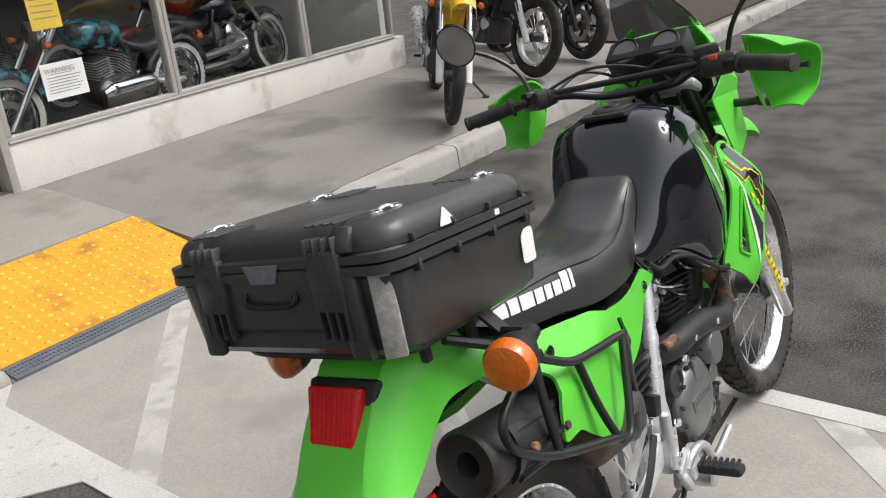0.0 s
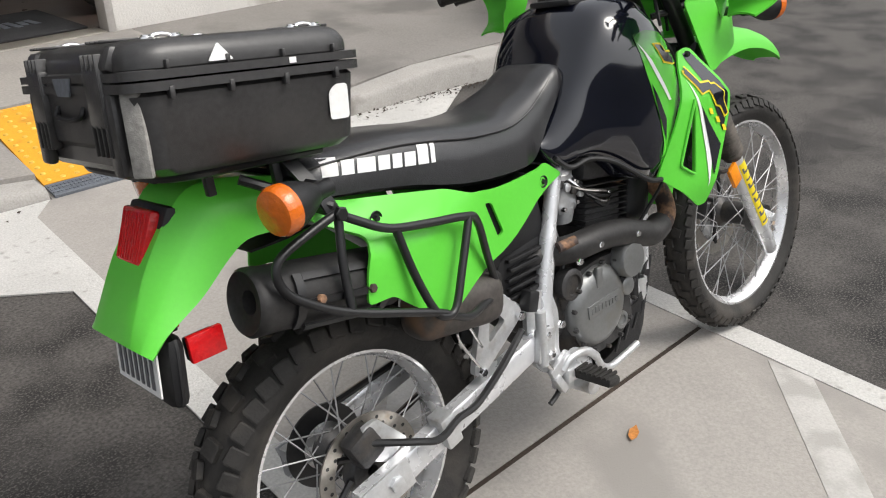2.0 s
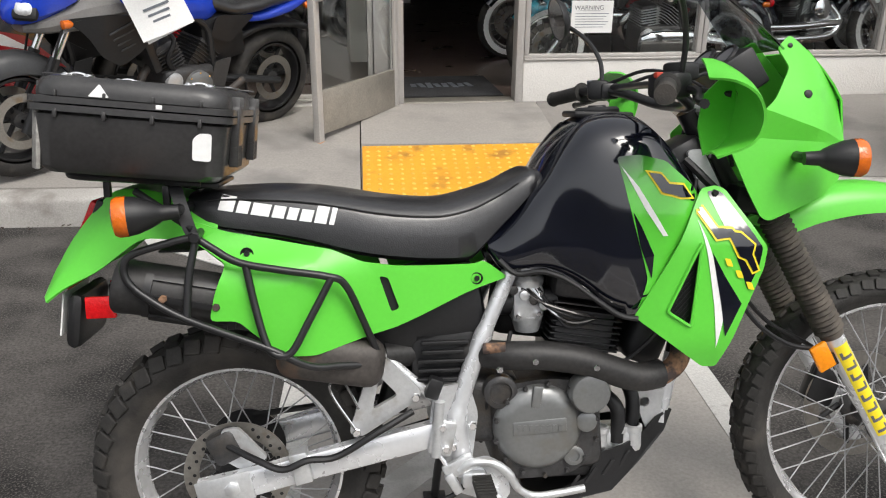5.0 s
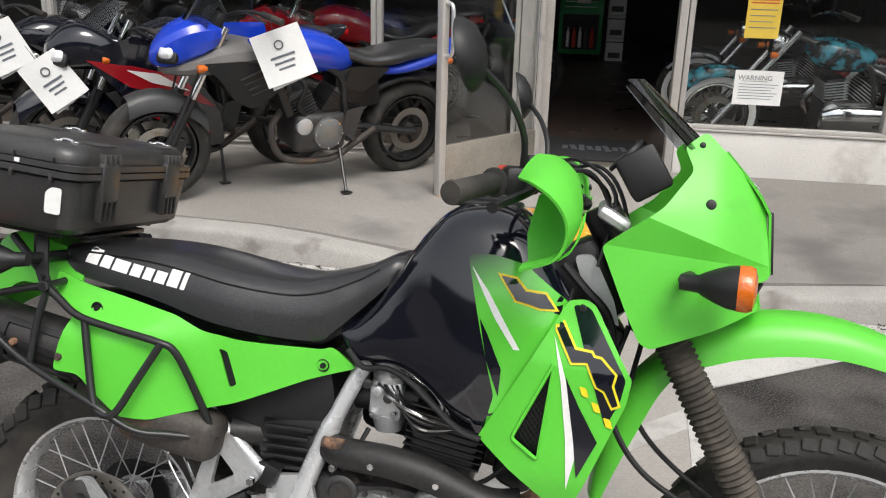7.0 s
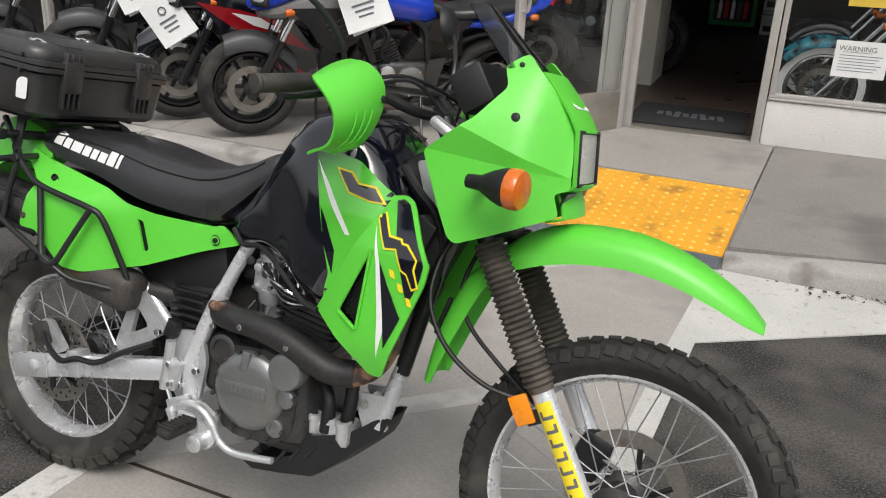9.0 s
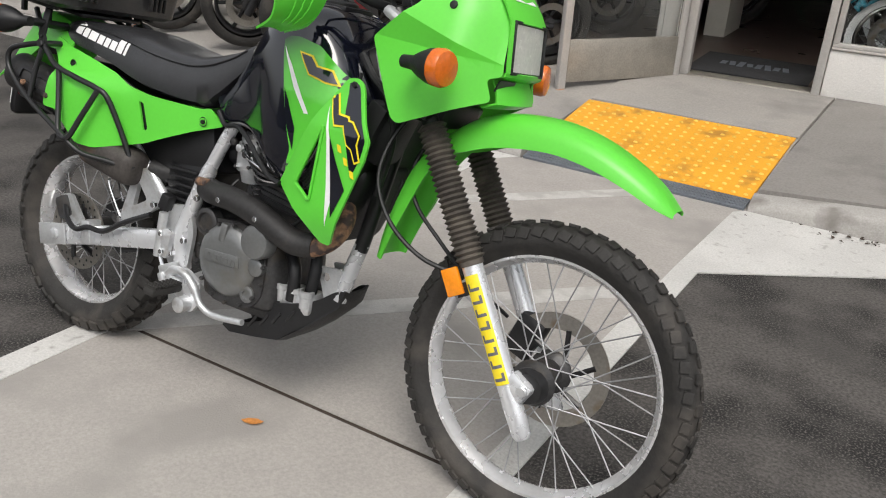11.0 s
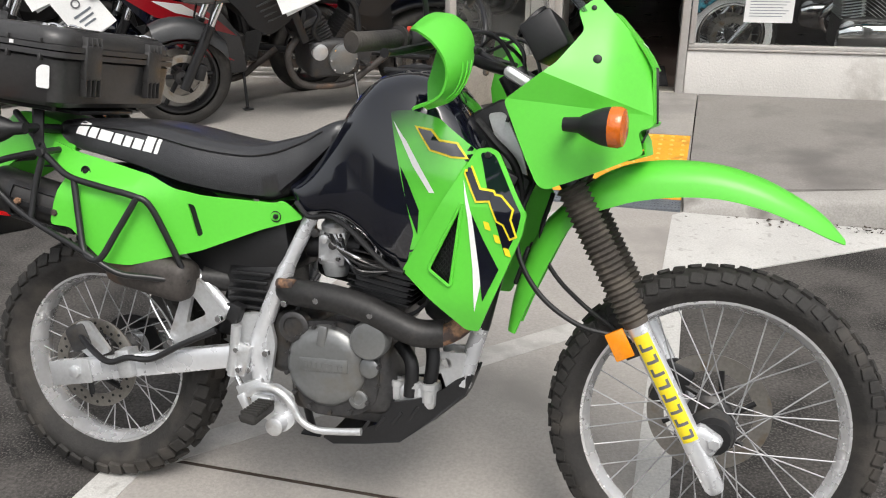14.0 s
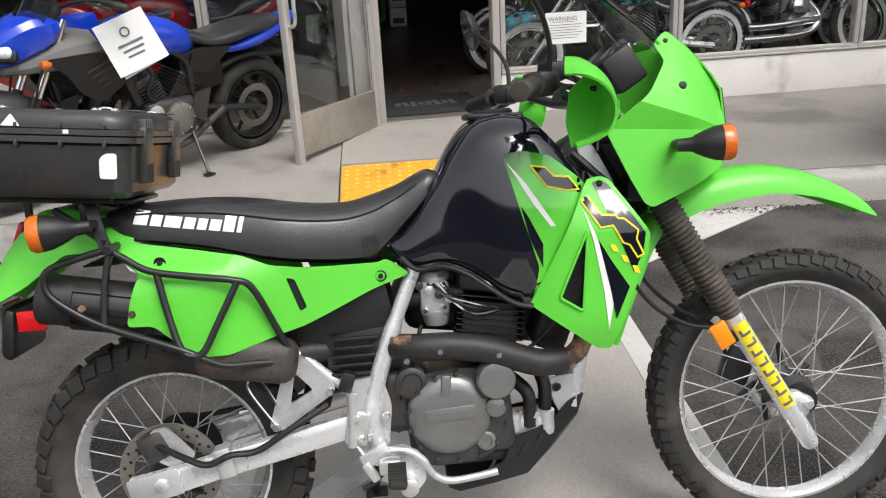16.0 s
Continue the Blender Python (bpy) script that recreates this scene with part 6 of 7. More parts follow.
part("clevis_rod", tube([(0.435, -0.145, 0.36), (0.462, -0.15, 0.315)], 0.005, 8), CHROME, bike)
part("return_spring", tube(curve([(0.50, -0.13, 0.30), (0.47, -0.135, 0.27), (0.44, -0.135, 0.255)], 4), 0.006, 8), STEEL, bike)
part("drain_hose", tube(curve([(0.60, -0.06, 0.60), (0.575, -0.10, 0.54), (0.545, -0.10, 0.47), (0.53, -0.08, 0.36)], 5), 0.005, 8), BLACK, bike)
part("clutch_cable", tube(curve([(0.98, -0.12, 0.93), (0.93, -0.15, 0.68), (0.86, -0.12, 0.56), (0.78, -0.12, 0.525)], 6), 0.0045, 6), BLACK, bike)
for k in range(5):
    part("reservoir_ring", lathe((0.60 + k * 0.022, -0.088, 0.70 - 0.012 * k), (0, -1, 0), [(0, 0.010), (0.008, 0.010), (0.010, 0.006), (0.010, 0)], 10), ALLOY if k % 2 else ENGINE, bike)


# ---- other motorcycles of the shop ----
def cast_wheel(name, parent, x, r, width, mat, disc, spoked=False, wall=None):
    o, ax = (x, 0, r), (0, 1, 0)
    rim_r, rw, tw = r * 0.70, width * 0.38, width * 0.5
    bm = lathe(o, ax, [(-rw, rim_r), (-rw, rim_r - 0.012), (-rw * 0.5, rim_r - 0.024), (rw * 0.5, rim_r - 0.024), (rw, rim_r - 0.012), (rw, rim_r)], 40, loop=True)
    w = part(name, bm, mat, parent, "motorcycle wheel")
    h = r - rim_r
    part("tyre", lathe(o, ax, [(tw * math.sin(a) * 0.98, rim_r + h * 0.42 + h * 0.58 * math.cos(a)) for a in [-2.1 + i * 0.28 for i in range(16)]], 44), RUBBER, w)
    if wall:
        part("white_wall", lathe((x, -tw * 0.93, r), ax, [(0, rim_r + 0.008), (-0.006, rim_r + h * 0.35), (0, rim_r + h * 0.6)], 40), wall, w)
        part("white_wall", lathe((x, tw * 0.93, r), ax, [(0, rim_r + 0.008), (0.006, rim_r + h * 0.35), (0, rim_r + h * 0.6)], 40), wall, w)
    part("hub", lathe(o, ax, [(-0.06, 0.01), (-0.055, 0.04), (0.055, 0.04), (0.06, 0.01)], 16), ENGINE, w)
    n = 20 if spoked else 6
    for k in range(n):
        a = 2 * math.pi * k / n
        d = Vector((math.cos(a), 0, math.sin(a)))
        part("spoke", tube([Vector(o) + d * 0.035, Vector(o) + d * (rim_r - 0.016)], 0.0028 if spoked else 0.013, 6), CHROME if spoked else mat, w)
    for s in disc:
        part("brake_disc", lathe((x, s * 0.065, r), ax, [(-0.002, 0.145), (0.002, 0.145), (0.002, 0.10), (-0.002, 0.10)], 32, loop=True), COPPER, w)
    return w


def body_ring(x, zt, zb, hw, n=14):
    return [(x, hw * math.copysign(abs(math.cos(a)) ** 0.7, math.cos(a)), (zt + zb) / 2 + (zt - zb) / 2 * math.copysign(abs(math.sin(a)) ** 0.7, math.sin(a))) for a in [2 * math.pi * k / n for k in range(n)]]


def hull(rows, k=4):
    c = [tuple(v) for v in curve([Vector(r[:3]) for r in rows], k)]
    w = [v[0] for v in curve([Vector((r[3], 0, 0)) for r in rows], k)]
    return loft([body_ring(*a, b) for a, b in zip(c, w)])


def street_bike(label, rear, front, style, paint, accent, lean=9, group="", wheel_mat=None, wb=None, z=None):
    """A parked motorcycle from its two wheel contacts; style: adventure, sport, naked, dirt or cruiser."""
    r0, r1 = Vector(rear), Vector(front)
    d = r1 - r0
    wb = d.length
    m = Matrix.Translation((r0.x, r0.y, walk_z(r0.x, r0.y) * 0.5 + walk_z(r1.x, r1.y) * 0.5 if z is None else z)) @ Matrix.Rotation(math.atan2(d.y, d.x), 4, "Z") @ pose(0, 0, 0, -lean, 0, 0)
    b = thing("motorcycle", label, "motorcycle", m, group)
    wm = wheel_mat or STEEL
    dirt, cruiser = style == "dirt", style == "cruiser"
    fr_ = 0.34 if dirt else 0.33 if cruiser else 0.31
    rr_ = 0.33 if cruiser else 0.315
    cast_wheel("rear_wheel", b, 0, rr_, 0.15 if not dirt else 0.11, wm, (1,), dirt or cruiser, WHITE if cruiser else None)
    cast_wheel("front_wheel", b, wb, fr_, 0.11 if not dirt else 0.085, wm, (-1, 1) if not dirt else (1,), dirt or cruiser, WHITE if cruiser else None)
    rake = 0.50 if not cruiser else 0.72
    top = 1.0 if not cruiser else 0.95
    fx = lambda zz: wb - 0.02 - rake * (zz - fr_)
    seat_z = {"adventure": 0.84, "sport": 0.82, "naked": 0.80, "dirt": 0.90, "cruiser": 0.70}[style]
    for s in (-1, 1):
        leg = part("fork_leg", tube([(fx(fr_ - 0.05), s * 0.10, fr_ - 0.05), (fx(0.62), s * 0.10, 0.62)], 0.028, 12), CHROME if cruiser else (WHITE if dirt else STEEL), b)
        part("stanchion", tube([(fx(0.60), s * 0.10, 0.60), (fx(top), s * 0.10, top)], 0.021, 10), CHROME, leg)
        part("caliper", box((wb - 0.10, s * 0.085, fr_ + 0.04), (0.06, 0.05, 0.10), 0.012, (0, -20, 0)), STEEL, b)
        part("swing_arm", tube([(0.50, s * 0.11, 0.40), (0.0, s * 0.115, rr_)], 0.024, 8), SILVER if dirt or cruiser else STEEL, b)
        part("frame_tube", tube(curve([(0.50, s * 0.10, 0.36), (0.52, s * 0.11, 0.55), (0.62, s * 0.10, 0.75), (fx(0.9) - 0.06, s * 0.04, 0.90)], 5), 0.022, 8), STEEL, b)
        hb = 0.37 if style != "sport" else 0.30
        hz = {"adventure": 1.08, "sport": 0.95, "naked": 1.05, "dirt": 1.15, "cruiser": 1.08}[style]
        bx = fx(hz)
        bar_ = part("handlebar", tube(curve([(bx, 0, hz - 0.04), (bx - 0.01, s * 0.12, hz), (bx - 0.06, s * hb * 0.7, hz + 0.03), (bx - 0.14, s * hb, hz + 0.01)], 5), 0.011, 8), STEEL if not cruiser else CHROME, b)
        part("grip", tube([(bx - 0.085, s * hb * 0.77, hz + 0.027), (bx - 0.15, s * (hb + 0.03), hz + 0.008)], 0.018, 10), RUBBER, bar_)
        part("lever", tube([(bx - 0.03, s * hb * 0.6, hz + 0.02), (bx - 0.07, s * hb * 1.02, hz)], 0.006, 6), STEEL, bar_)
        if not dirt:
            part("mirror_stem", tube(curve([(bx - 0.05, s * hb * 0.6, hz + 0.03), (bx - 0.04, s * hb * 0.75, hz + 0.14), (bx - 0.06, s * hb * 0.95, hz + 0.19)], 4), 0.006, 6), STEEL, bar_)
            part("mirror", hull([(bx - 0.085, hz + 0.23, hz + 0.15, 0.02), (bx - 0.07, hz + 0.24, hz + 0.14, 0.05), (bx - 0.05, hz + 0.22, hz + 0.16, 0.02)], 3), BLACK, bar_).location = (0, s * hb, 0)
        part("turn_signal", lathe((fx(0.80) + 0.03, s * 0.17, 0.80), (1, 0, 0), [(0, 0.012), (0.02, 0.022), (0.05, 0.022), (0.055, 0)], 12), ORANGE, b, "amber turn signal")
        part("turn_signal", lathe((-0.16, s * 0.14, seat_z - 0.06), (-1, 0, 0), [(0, 0.012), (0.02, 0.022), (0.05, 0.022), (0.055, 0)], 12), ORANGE, b)
        part("foot_peg", box((0.50, s * 0.18, 0.34), (0.035, 0.10, 0.02), 0.006), RUBBER, b)
    # engine
    e = part("engine", box((0.68, 0, 0.37), (0.34, 0.30, 0.24), 0.04, seg=3), ENGINE, b, "dark alloy engine")
    for s in (-1, 1):
        part("side_case", lathe((0.64, s * 0.14, 0.37), (0, s, 0), [(0, 0.10), (0.025, 0.095), (0.035, 0.07), (0.04, 0.05), (0.04, 0)], 26), CLUTCH, e)
        part("side_case", lathe((0.79, s * 0.13, 0.42), (0, s, 0), [(0, 0.055), (0.02, 0.05), (0.028, 0.03), (0.028, 0)], 20), ALLOY, e)
        for k in range(8):
            bolt("case_bolt", e, (0.64 + 0.088 * math.cos(k * 0.785), s * 0.168, 0.37 + 0.088 * math.sin(k * 0.785)), 0.007, CHROME, (0, s, 0))
    tilt = 25 if style in ("adventure", "sport") else 8
    for kk, (ang, px) in enumerate(((tilt, 0.76), (-35, 0.62)) if style in ("adventure", "cruiser") else ((tilt, 0.74),)):
        t = pose(px, 0, 0.46, 0, ang, 0)
        bm = box((0, 0, 0.08), (0.13, 0.20, 0.20), 0.02)
        bmesh.ops.transform(bm, matrix=t, verts=bm.verts)
        cyl = part("cylinder", bm, ENGINE if not cruiser else STEEL, e)
        for k in range(7):
            bm = box((0, 0, 0.03 + k * 0.02), (0.165, 0.24, 0.004), 0.0015)
            bmesh.ops.transform(bm, matrix=t, verts=bm.verts)
            part("fin", bm, ALLOY if cruiser else ENGINE, cyl)
    # exhaust
    if cruiser:
        for zz in (0.30, 0.40):
            part("exhaust", tube(curve([(0.80, -0.14, 0.55), (0.88, -0.17, 0.42), (0.75, -0.19, zz), (0.3, -0.19, zz - 0.02), (-0.25, -0.19, zz)], 6), 0.036, 14), CHROME, b, "chrome exhaust pipe")
    else:
        part("exhaust", tube(curve([(0.88, 0.05, 0.52), (0.98, 0.09, 0.40), (0.90, 0.10, 0.22), (0.6, 0.11, 0.19), (0.45, 0.13, 0.28), (0.32, 0.16, 0.38)], 6), 0.022, 12), TAN, b, "heat-stained header")
        part("muffler", tube([(0.34, -0.16, 0.40), (0.28, -0.165, 0.44), (-0.12, -0.18, 0.62), (-0.14, -0.18, 0.63)], [0.03, 0.055, 0.06, 0.045], 18), SILVER if style != "naked" else STEEL, b)
    # tank, seat, tail
    if cruiser:
        part("fuel_tank", hull([(0.52, 0.80, 0.74, 0.05), (0.62, 0.86, 0.68, 0.13), (0.80, 0.90, 0.68, 0.16), (0.93, 0.89, 0.72, 0.12), (1.0, 0.87, 0.80, 0.05)]), paint, b, "painted teardrop tank", smooth=60)
        part("seat", hull([(-0.10, 0.74, 0.68, 0.08), (0.05, 0.76, 0.64, 0.13), (0.22, 0.71, 0.60, 0.14), (0.42, 0.69, 0.60, 0.15), (0.56, 0.74, 0.66, 0.09)]), VINYL, b, smooth=60)
        for x, r, mt in ((0, rr_, accent), (wb, fr_, paint)):
            rg = []
            for a in [radians(q) for q in range(20, 171, 15)] if x == 0 else [radians(q) for q in range(35, 165, 13)]:
                c, s_ = math.cos(a), math.sin(a)
                rg.append([(x + c * (r + k_), y_, r + s_ * (r + k_)) for y_, k_ in ((-0.085, -0.04), (-0.08, 0.005), (-0.05, 0.03), (0, 0.036), (0.05, 0.03), (0.08, 0.005), (0.085, -0.04))])
            bm = loft(rg, False, False)
            bmesh.ops.recalc_face_normals(bm, faces=bm.faces[:])
            bmesh.ops.solidify(bm, geom=bm.faces[:], thickness=0.004)
            part("fender", bm, mt, b, "painted valanced fender", smooth=50)
        part("headlamp", lathe((fx(0.86) + 0.06, 0, 0.86), (1, 0, 0), [(-0.10, 0), (-0.09, 0.05), (-0.03, 0.085), (0.02, 0.09), (0.03, 0.08), (0.035, 0)], 24), CHROME, b, "chrome headlamp")
        part("tail_lamp", lathe((-0.30, 0, 0.62), (-1, 0, 0.2), [(0, 0.035), (0.03, 0.035), (0.045, 0.02), (0.045, 0)], 16), REDLENS, b, "red tail lamp")
        part("air_cleaner", lathe((0.68, -0.15, 0.52), (0, -1, 0), [(0, 0.085), (0.05, 0.085), (0.06, 0.07), (0.06, 0)], 26), CHROME, b)
        part("primary_cover", hull([(0.35, 0.42, 0.26, 0.03), (0.45, 0.46, 0.24, 0.05), (0.75, 0.46, 0.24, 0.05), (0.86, 0.42, 0.28, 0.03)]), CHROME, b).location = (0, 0.17, 0)
    else:
        tz = seat_z + {"adventure": 0.12, "dirt": 0.06}.get(style, 0.16)
        part("fuel_tank", hull([(0.46, seat_z + 0.0, seat_z - 0.10, 0.08), (0.54, tz - 0.06, seat_z - 0.13, 0.12), (0.66, tz - 0.01, seat_z - 0.12, 0.145), (0.82, tz + 0.01, seat_z - 0.08, 0.15), (0.94, tz - 0.03, seat_z + 0.0, 0.12), (0.99, tz - 0.06, seat_z + 0.05, 0.07)]), paint if style != "sport" else accent, b, "painted fuel tank", smooth=60)
        step_ = 0.10 if style == "sport" else 0.03
        part("seat", hull([(-0.24, seat_z + step_, seat_z + step_ - 0.05, 0.08), (-0.10, seat_z + step_ + 0.01, seat_z + step_ - 0.08, 0.12), (0.08, seat_z + step_ * 0.8, seat_z - 0.07, 0.14), (0.20, seat_z, seat_z - 0.09, 0.15), (0.36, seat_z - 0.015, seat_z - 0.10, 0.13), (0.50, seat_z + 0.03, seat_z - 0.06, 0.10)]), VINYL, b, smooth=60)
        part("tail", hull([(-0.36, seat_z + step_ + 0.02, seat_z + step_ - 0.02, 0.05), (-0.28, seat_z + step_ + 0.01, seat_z + step_ - 0.07, 0.09), (-0.08, seat_z + step_ - 0.05, seat_z - 0.11, 0.135), (0.15, seat_z - 0.08, seat_z - 0.15, 0.13), (0.34, seat_z - 0.09, seat_z - 0.14, 0.10)]), paint if not dirt else accent, b, smooth=60)
        part("tail_lamp", box((-0.355, 0, seat_z + step_ - 0.015), (0.03, 0.11, 0.04), 0.008), REDLENS, b, "red tail lamp")
        part("rear_hugger", hull([(-0.30, 0.63, 0.58, 0.03), (-0.14, 0.67, 0.62, 0.08), (0.1, 0.68, 0.63, 0.09), (0.28, 0.62, 0.56, 0.06)]), BLACK, b, smooth=60)
        part("side_panel", sheet_xz([rounded([(0.22, seat_z - 0.09), (0.50, seat_z - 0.08), (0.54, seat_z - 0.20), (0.40, seat_z - 0.24)], 0.03)], lambda x, zz: 0.13, 0.006, 0.06), BLACK, b)
        part("side_panel", sheet_xz([rounded([(0.30, seat_z - 0.10), (0.54, seat_z - 0.08), (0.56, seat_z - 0.22), (0.40, seat_z - 0.28)], 0.02)], lambda x, zz: -0.13, 0.006, 0.06), BLACK, b)
        part("airbox", box((0.42, 0, 0.62), (0.30, 0.20, 0.28), 0.03, (0, 10, 0)), BLACK, b)
        part("radiator", box((0.93, 0, 0.62), (0.05, 0.26, 0.30), 0.01, (0, 22, 0)), STEEL, b)
        part("fan_shroud", lathe((0.90, 0, 0.62), (-1, 0, -0.3), [(0, 0.10), (0.03, 0.10), (0.04, 0.08), (0.04, 0)], 18), BLACK, b)
        for s in (-1, 1):
            part("peg_plate", sheet_xz([rounded([(0.40, 0.52), (0.52, 0.50), (0.54, 0.32), (0.46, 0.30)], 0.015)], lambda x, zz, s=s: s * 0.145, 0.008, 0.05), COWL, b)
            part("hose", tube(curve([(0.86, s * 0.10, 0.74), (0.80, s * 0.15, 0.66), (0.84, s * 0.15, 0.56), (0.78, s * 0.12, 0.48)], 5), 0.014, 8), BLACK, b)
            part("brake_hose", tube(curve([(fx(0.95), s * 0.10, 0.95), (fx(0.8) + 0.06, s * 0.14, 0.78), (fx(0.6) + 0.03, s * 0.13, 0.58), (wb - 0.09, s * 0.09, fr_ + 0.09)], 5), 0.006, 6), BLACK, b)
        # front fender
        rg = []
        for a in [radians(q) for q in (range(40, 176, 15) if style in ("dirt", "sport") else range(62, 158, 12))]:
            c, s_ = math.cos(a), math.sin(a)
            k0 = 0.20 if dirt else 0.015
            xx, zz = wb + c * (fr_ + (0.02 if not dirt else 0.08)), fr_ + s_ * (fr_ + 0.02) + (0.26 if dirt else 0)
            rg.append([(xx, y_, zz + dz) for y_, dz in ((-0.085, -0.085), (-0.075, -0.02), (-0.04, 0.008), (0, 0.014), (0.04, 0.008), (0.075, -0.02), (0.085, -0.085))])
        bm = loft(rg, False, False)
        bmesh.ops.recalc_face_normals(bm, faces=bm.faces[:])
        bmesh.ops.solidify(bm, geom=bm.faces[:], thickness=0.004)
        part("front_fender", bm, paint if dirt or style == "sport" else COWL, b, "front fender", smooth=50)
    if style in ("adventure", "sport"):
        hz0 = 0.98 if style == "adventure" else 0.92
        nx = wb - (0.08 if style == "adventure" else 0.0)
        if style == "adventure":
            part("fairing", hull([(nx - 0.28, hz0 + 0.02, hz0 - 0.06, 0.10), (nx - 0.20, hz0 + 0.05, hz0 - 0.12, 0.15), (nx - 0.10, hz0 + 0.05, hz0 - 0.17, 0.145), (nx + 0.0, hz0 + 0.0, hz0 - 0.20, 0.115), (nx + 0.07, hz0 - 0.08, hz0 - 0.20, 0.065), (nx + 0.095, hz0 - 0.13, hz0 - 0.18, 0.02)], 2), paint, b, "glossy painted nose fairing", smooth=22)
            part("lower_cowl", hull([(nx - 0.56, hz0 - 0.10, hz0 - 0.19, 0.14), (nx - 0.40, hz0 - 0.06, hz0 - 0.22, 0.19), (nx - 0.22, hz0 - 0.08, hz0 - 0.24, 0.18), (nx - 0.06, hz0 - 0.15, hz0 - 0.245, 0.13), (nx + 0.03, hz0 - 0.19, hz0 - 0.24, 0.06)], 2), COWL2, b, "grey lower cowl", smooth=22)
            part("instrument", box((nx - 0.25, 0, hz0 + 0.05), (0.06, 0.20, 0.09), 0.02, (0, -30, 0)), BLACK, b)
        else:
            part("fairing", hull([(nx - 0.36, hz0 - 0.06, hz0 - 0.20, 0.17), (nx - 0.24, hz0 + 0.02, hz0 - 0.20, 0.185), (nx - 0.12, hz0 + 0.06, hz0 - 0.20, 0.165), (nx - 0.02, hz0 + 0.03, hz0 - 0.20, 0.12), (nx + 0.06, hz0 - 0.05, hz0 - 0.18, 0.06), (nx + 0.075, hz0 - 0.09, hz0 - 0.15, 0.02)]), paint, b, "glossy painted fairing", smooth=60)
        for s in (-1, 1):
            lamp_ = part("headlamp", box((nx + 0.018, s * 0.072, hz0 - 0.112), (0.05, 0.120, 0.125), 0.025, (0, -28, s * 50)), BLACK, b, "dark lamp bezel with bright reflector")
            part("reflector", box((nx + 0.028, s * 0.080, hz0 - 0.112), (0.05, 0.092, 0.085), 0.03, (0, -28, s * 50), seg=3), LAMPS, lamp_, "bright headlamp reflector")
            if style == "adventure":
                part("side_fairing", sheet_xz([rounded([(nx - 0.12, hz0 - 0.16), (nx - 0.34, hz0 - 0.14), (nx - 0.60, hz0 - 0.18), (nx - 0.55, hz0 - 0.34), (nx - 0.42, hz0 - 0.43), (nx - 0.30, hz0 - 0.36), (nx - 0.22, hz0 - 0.24)], 0.04)], lambda x, zz, s=s, nx=nx: s * (0.20 - 0.25 * max(0.0, x - nx + 0.30) - 0.25 * max(0.0, hz0 - 0.26 - zz)), 0.006, 0.03), BLACK, b)
                part("tank_wing", sheet_xz([rounded([(nx - 0.36, hz0 - 0.02), (nx - 0.62, hz0 - 0.02), (nx - 0.66, hz0 - 0.14), (nx - 0.42, hz0 - 0.10)], 0.02)], lambda x, zz, s=s: s * 0.197, 0.006, 0.05), paint, b)
                for k in range(4):
                    part("louvre", box((nx - 0.40 - 0.015 * k, s * (0.203 - 0.006 * k), hz0 - 0.215 - k * 0.035), (0.15 - 0.02 * k, 0.010, 0.010), 0.003, (0, 22, 0)), COWL, b)
            else:
                part("side_fairing", sheet_xz([rounded([(nx - 0.06, hz0 - 0.08), (nx - 0.36, hz0 + 0.02), (nx - 0.60, hz0 - 0.10), (nx - 0.84, hz0 - 0.42), (nx - 0.88, hz0 - 0.66), (nx - 0.50, hz0 - 0.66), (nx - 0.30, hz0 - 0.34)], 0.03)], lambda x, zz, s=s, nx=nx: s * (0.20 - 0.3 * max(0.0, x - nx + 0.28)), 0.006, 0.05), paint, b)
                part("fairing_stripe", sheet_xz([rounded([(nx - 0.10, hz0 - 0.12), (nx - 0.34, hz0 - 0.15), (nx - 0.60, hz0 - 0.22), (nx - 0.82, hz0 - 0.42), (nx - 0.58, hz0 - 0.34), (nx - 0.32, hz0 - 0.27)], 0.01)], lambda x, zz, s=s, nx=nx: s * (0.205 - 0.3 * max(0.0, x - nx + 0.28)), 0.004, 0.05), RED, b)
                part("fairing_stripe", sheet_xz([rounded([(nx - 0.30, hz0 - 0.17), (nx - 0.48, hz0 - 0.20), (nx - 0.66, hz0 - 0.31), (nx - 0.44, hz0 - 0.25)], 0.008)], lambda x, zz, s=s: s * 0.210, 0.004, 0.05), WHITE, b)
                part("fairing_stripe", sheet_xz([rounded([(nx - 0.36, hz0 - 0.38), (nx - 0.60, hz0 - 0.44), (nx - 0.80, hz0 - 0.58), (nx - 0.52, hz0 - 0.52)], 0.01)], lambda x, zz, s=s: s * 0.207, 0.004, 0.05), RED, b)
        rg = []
        for f in [k / 6 for k in range(7)]:
            rg.append([(nx - 0.04 - 0.22 * f - 0.10 * t * t, 0.14 * t * (1 - 0.3 * f), hz0 - 0.02 + (0.34 if style == "adventure" else 0.2) * f) for t in [q / 5 - 1 for q in range(11)]])
        bm = loft(rg, False, False)
        bmesh.ops.recalc_face_normals(bm, faces=bm.faces[:])
        bmesh.ops.solidify(bm, geom=bm.faces[:], thickness=0.003)
        scr = part("windscreen", bm, HAZE if style == "adventure" else SMOKE, b, "clear windscreen")
        scr.visible_shadow = False
    elif style in ("naked", "dirt"):
        part("headlamp_shell", hull([(fx(0.9) - 0.02, 0.99, 0.78, 0.09), (fx(0.9) + 0.06, 1.0, 0.76, 0.11), (fx(0.9) + 0.12, 0.95, 0.79, 0.085)]), paint if dirt else STEEL, b, smooth=60)
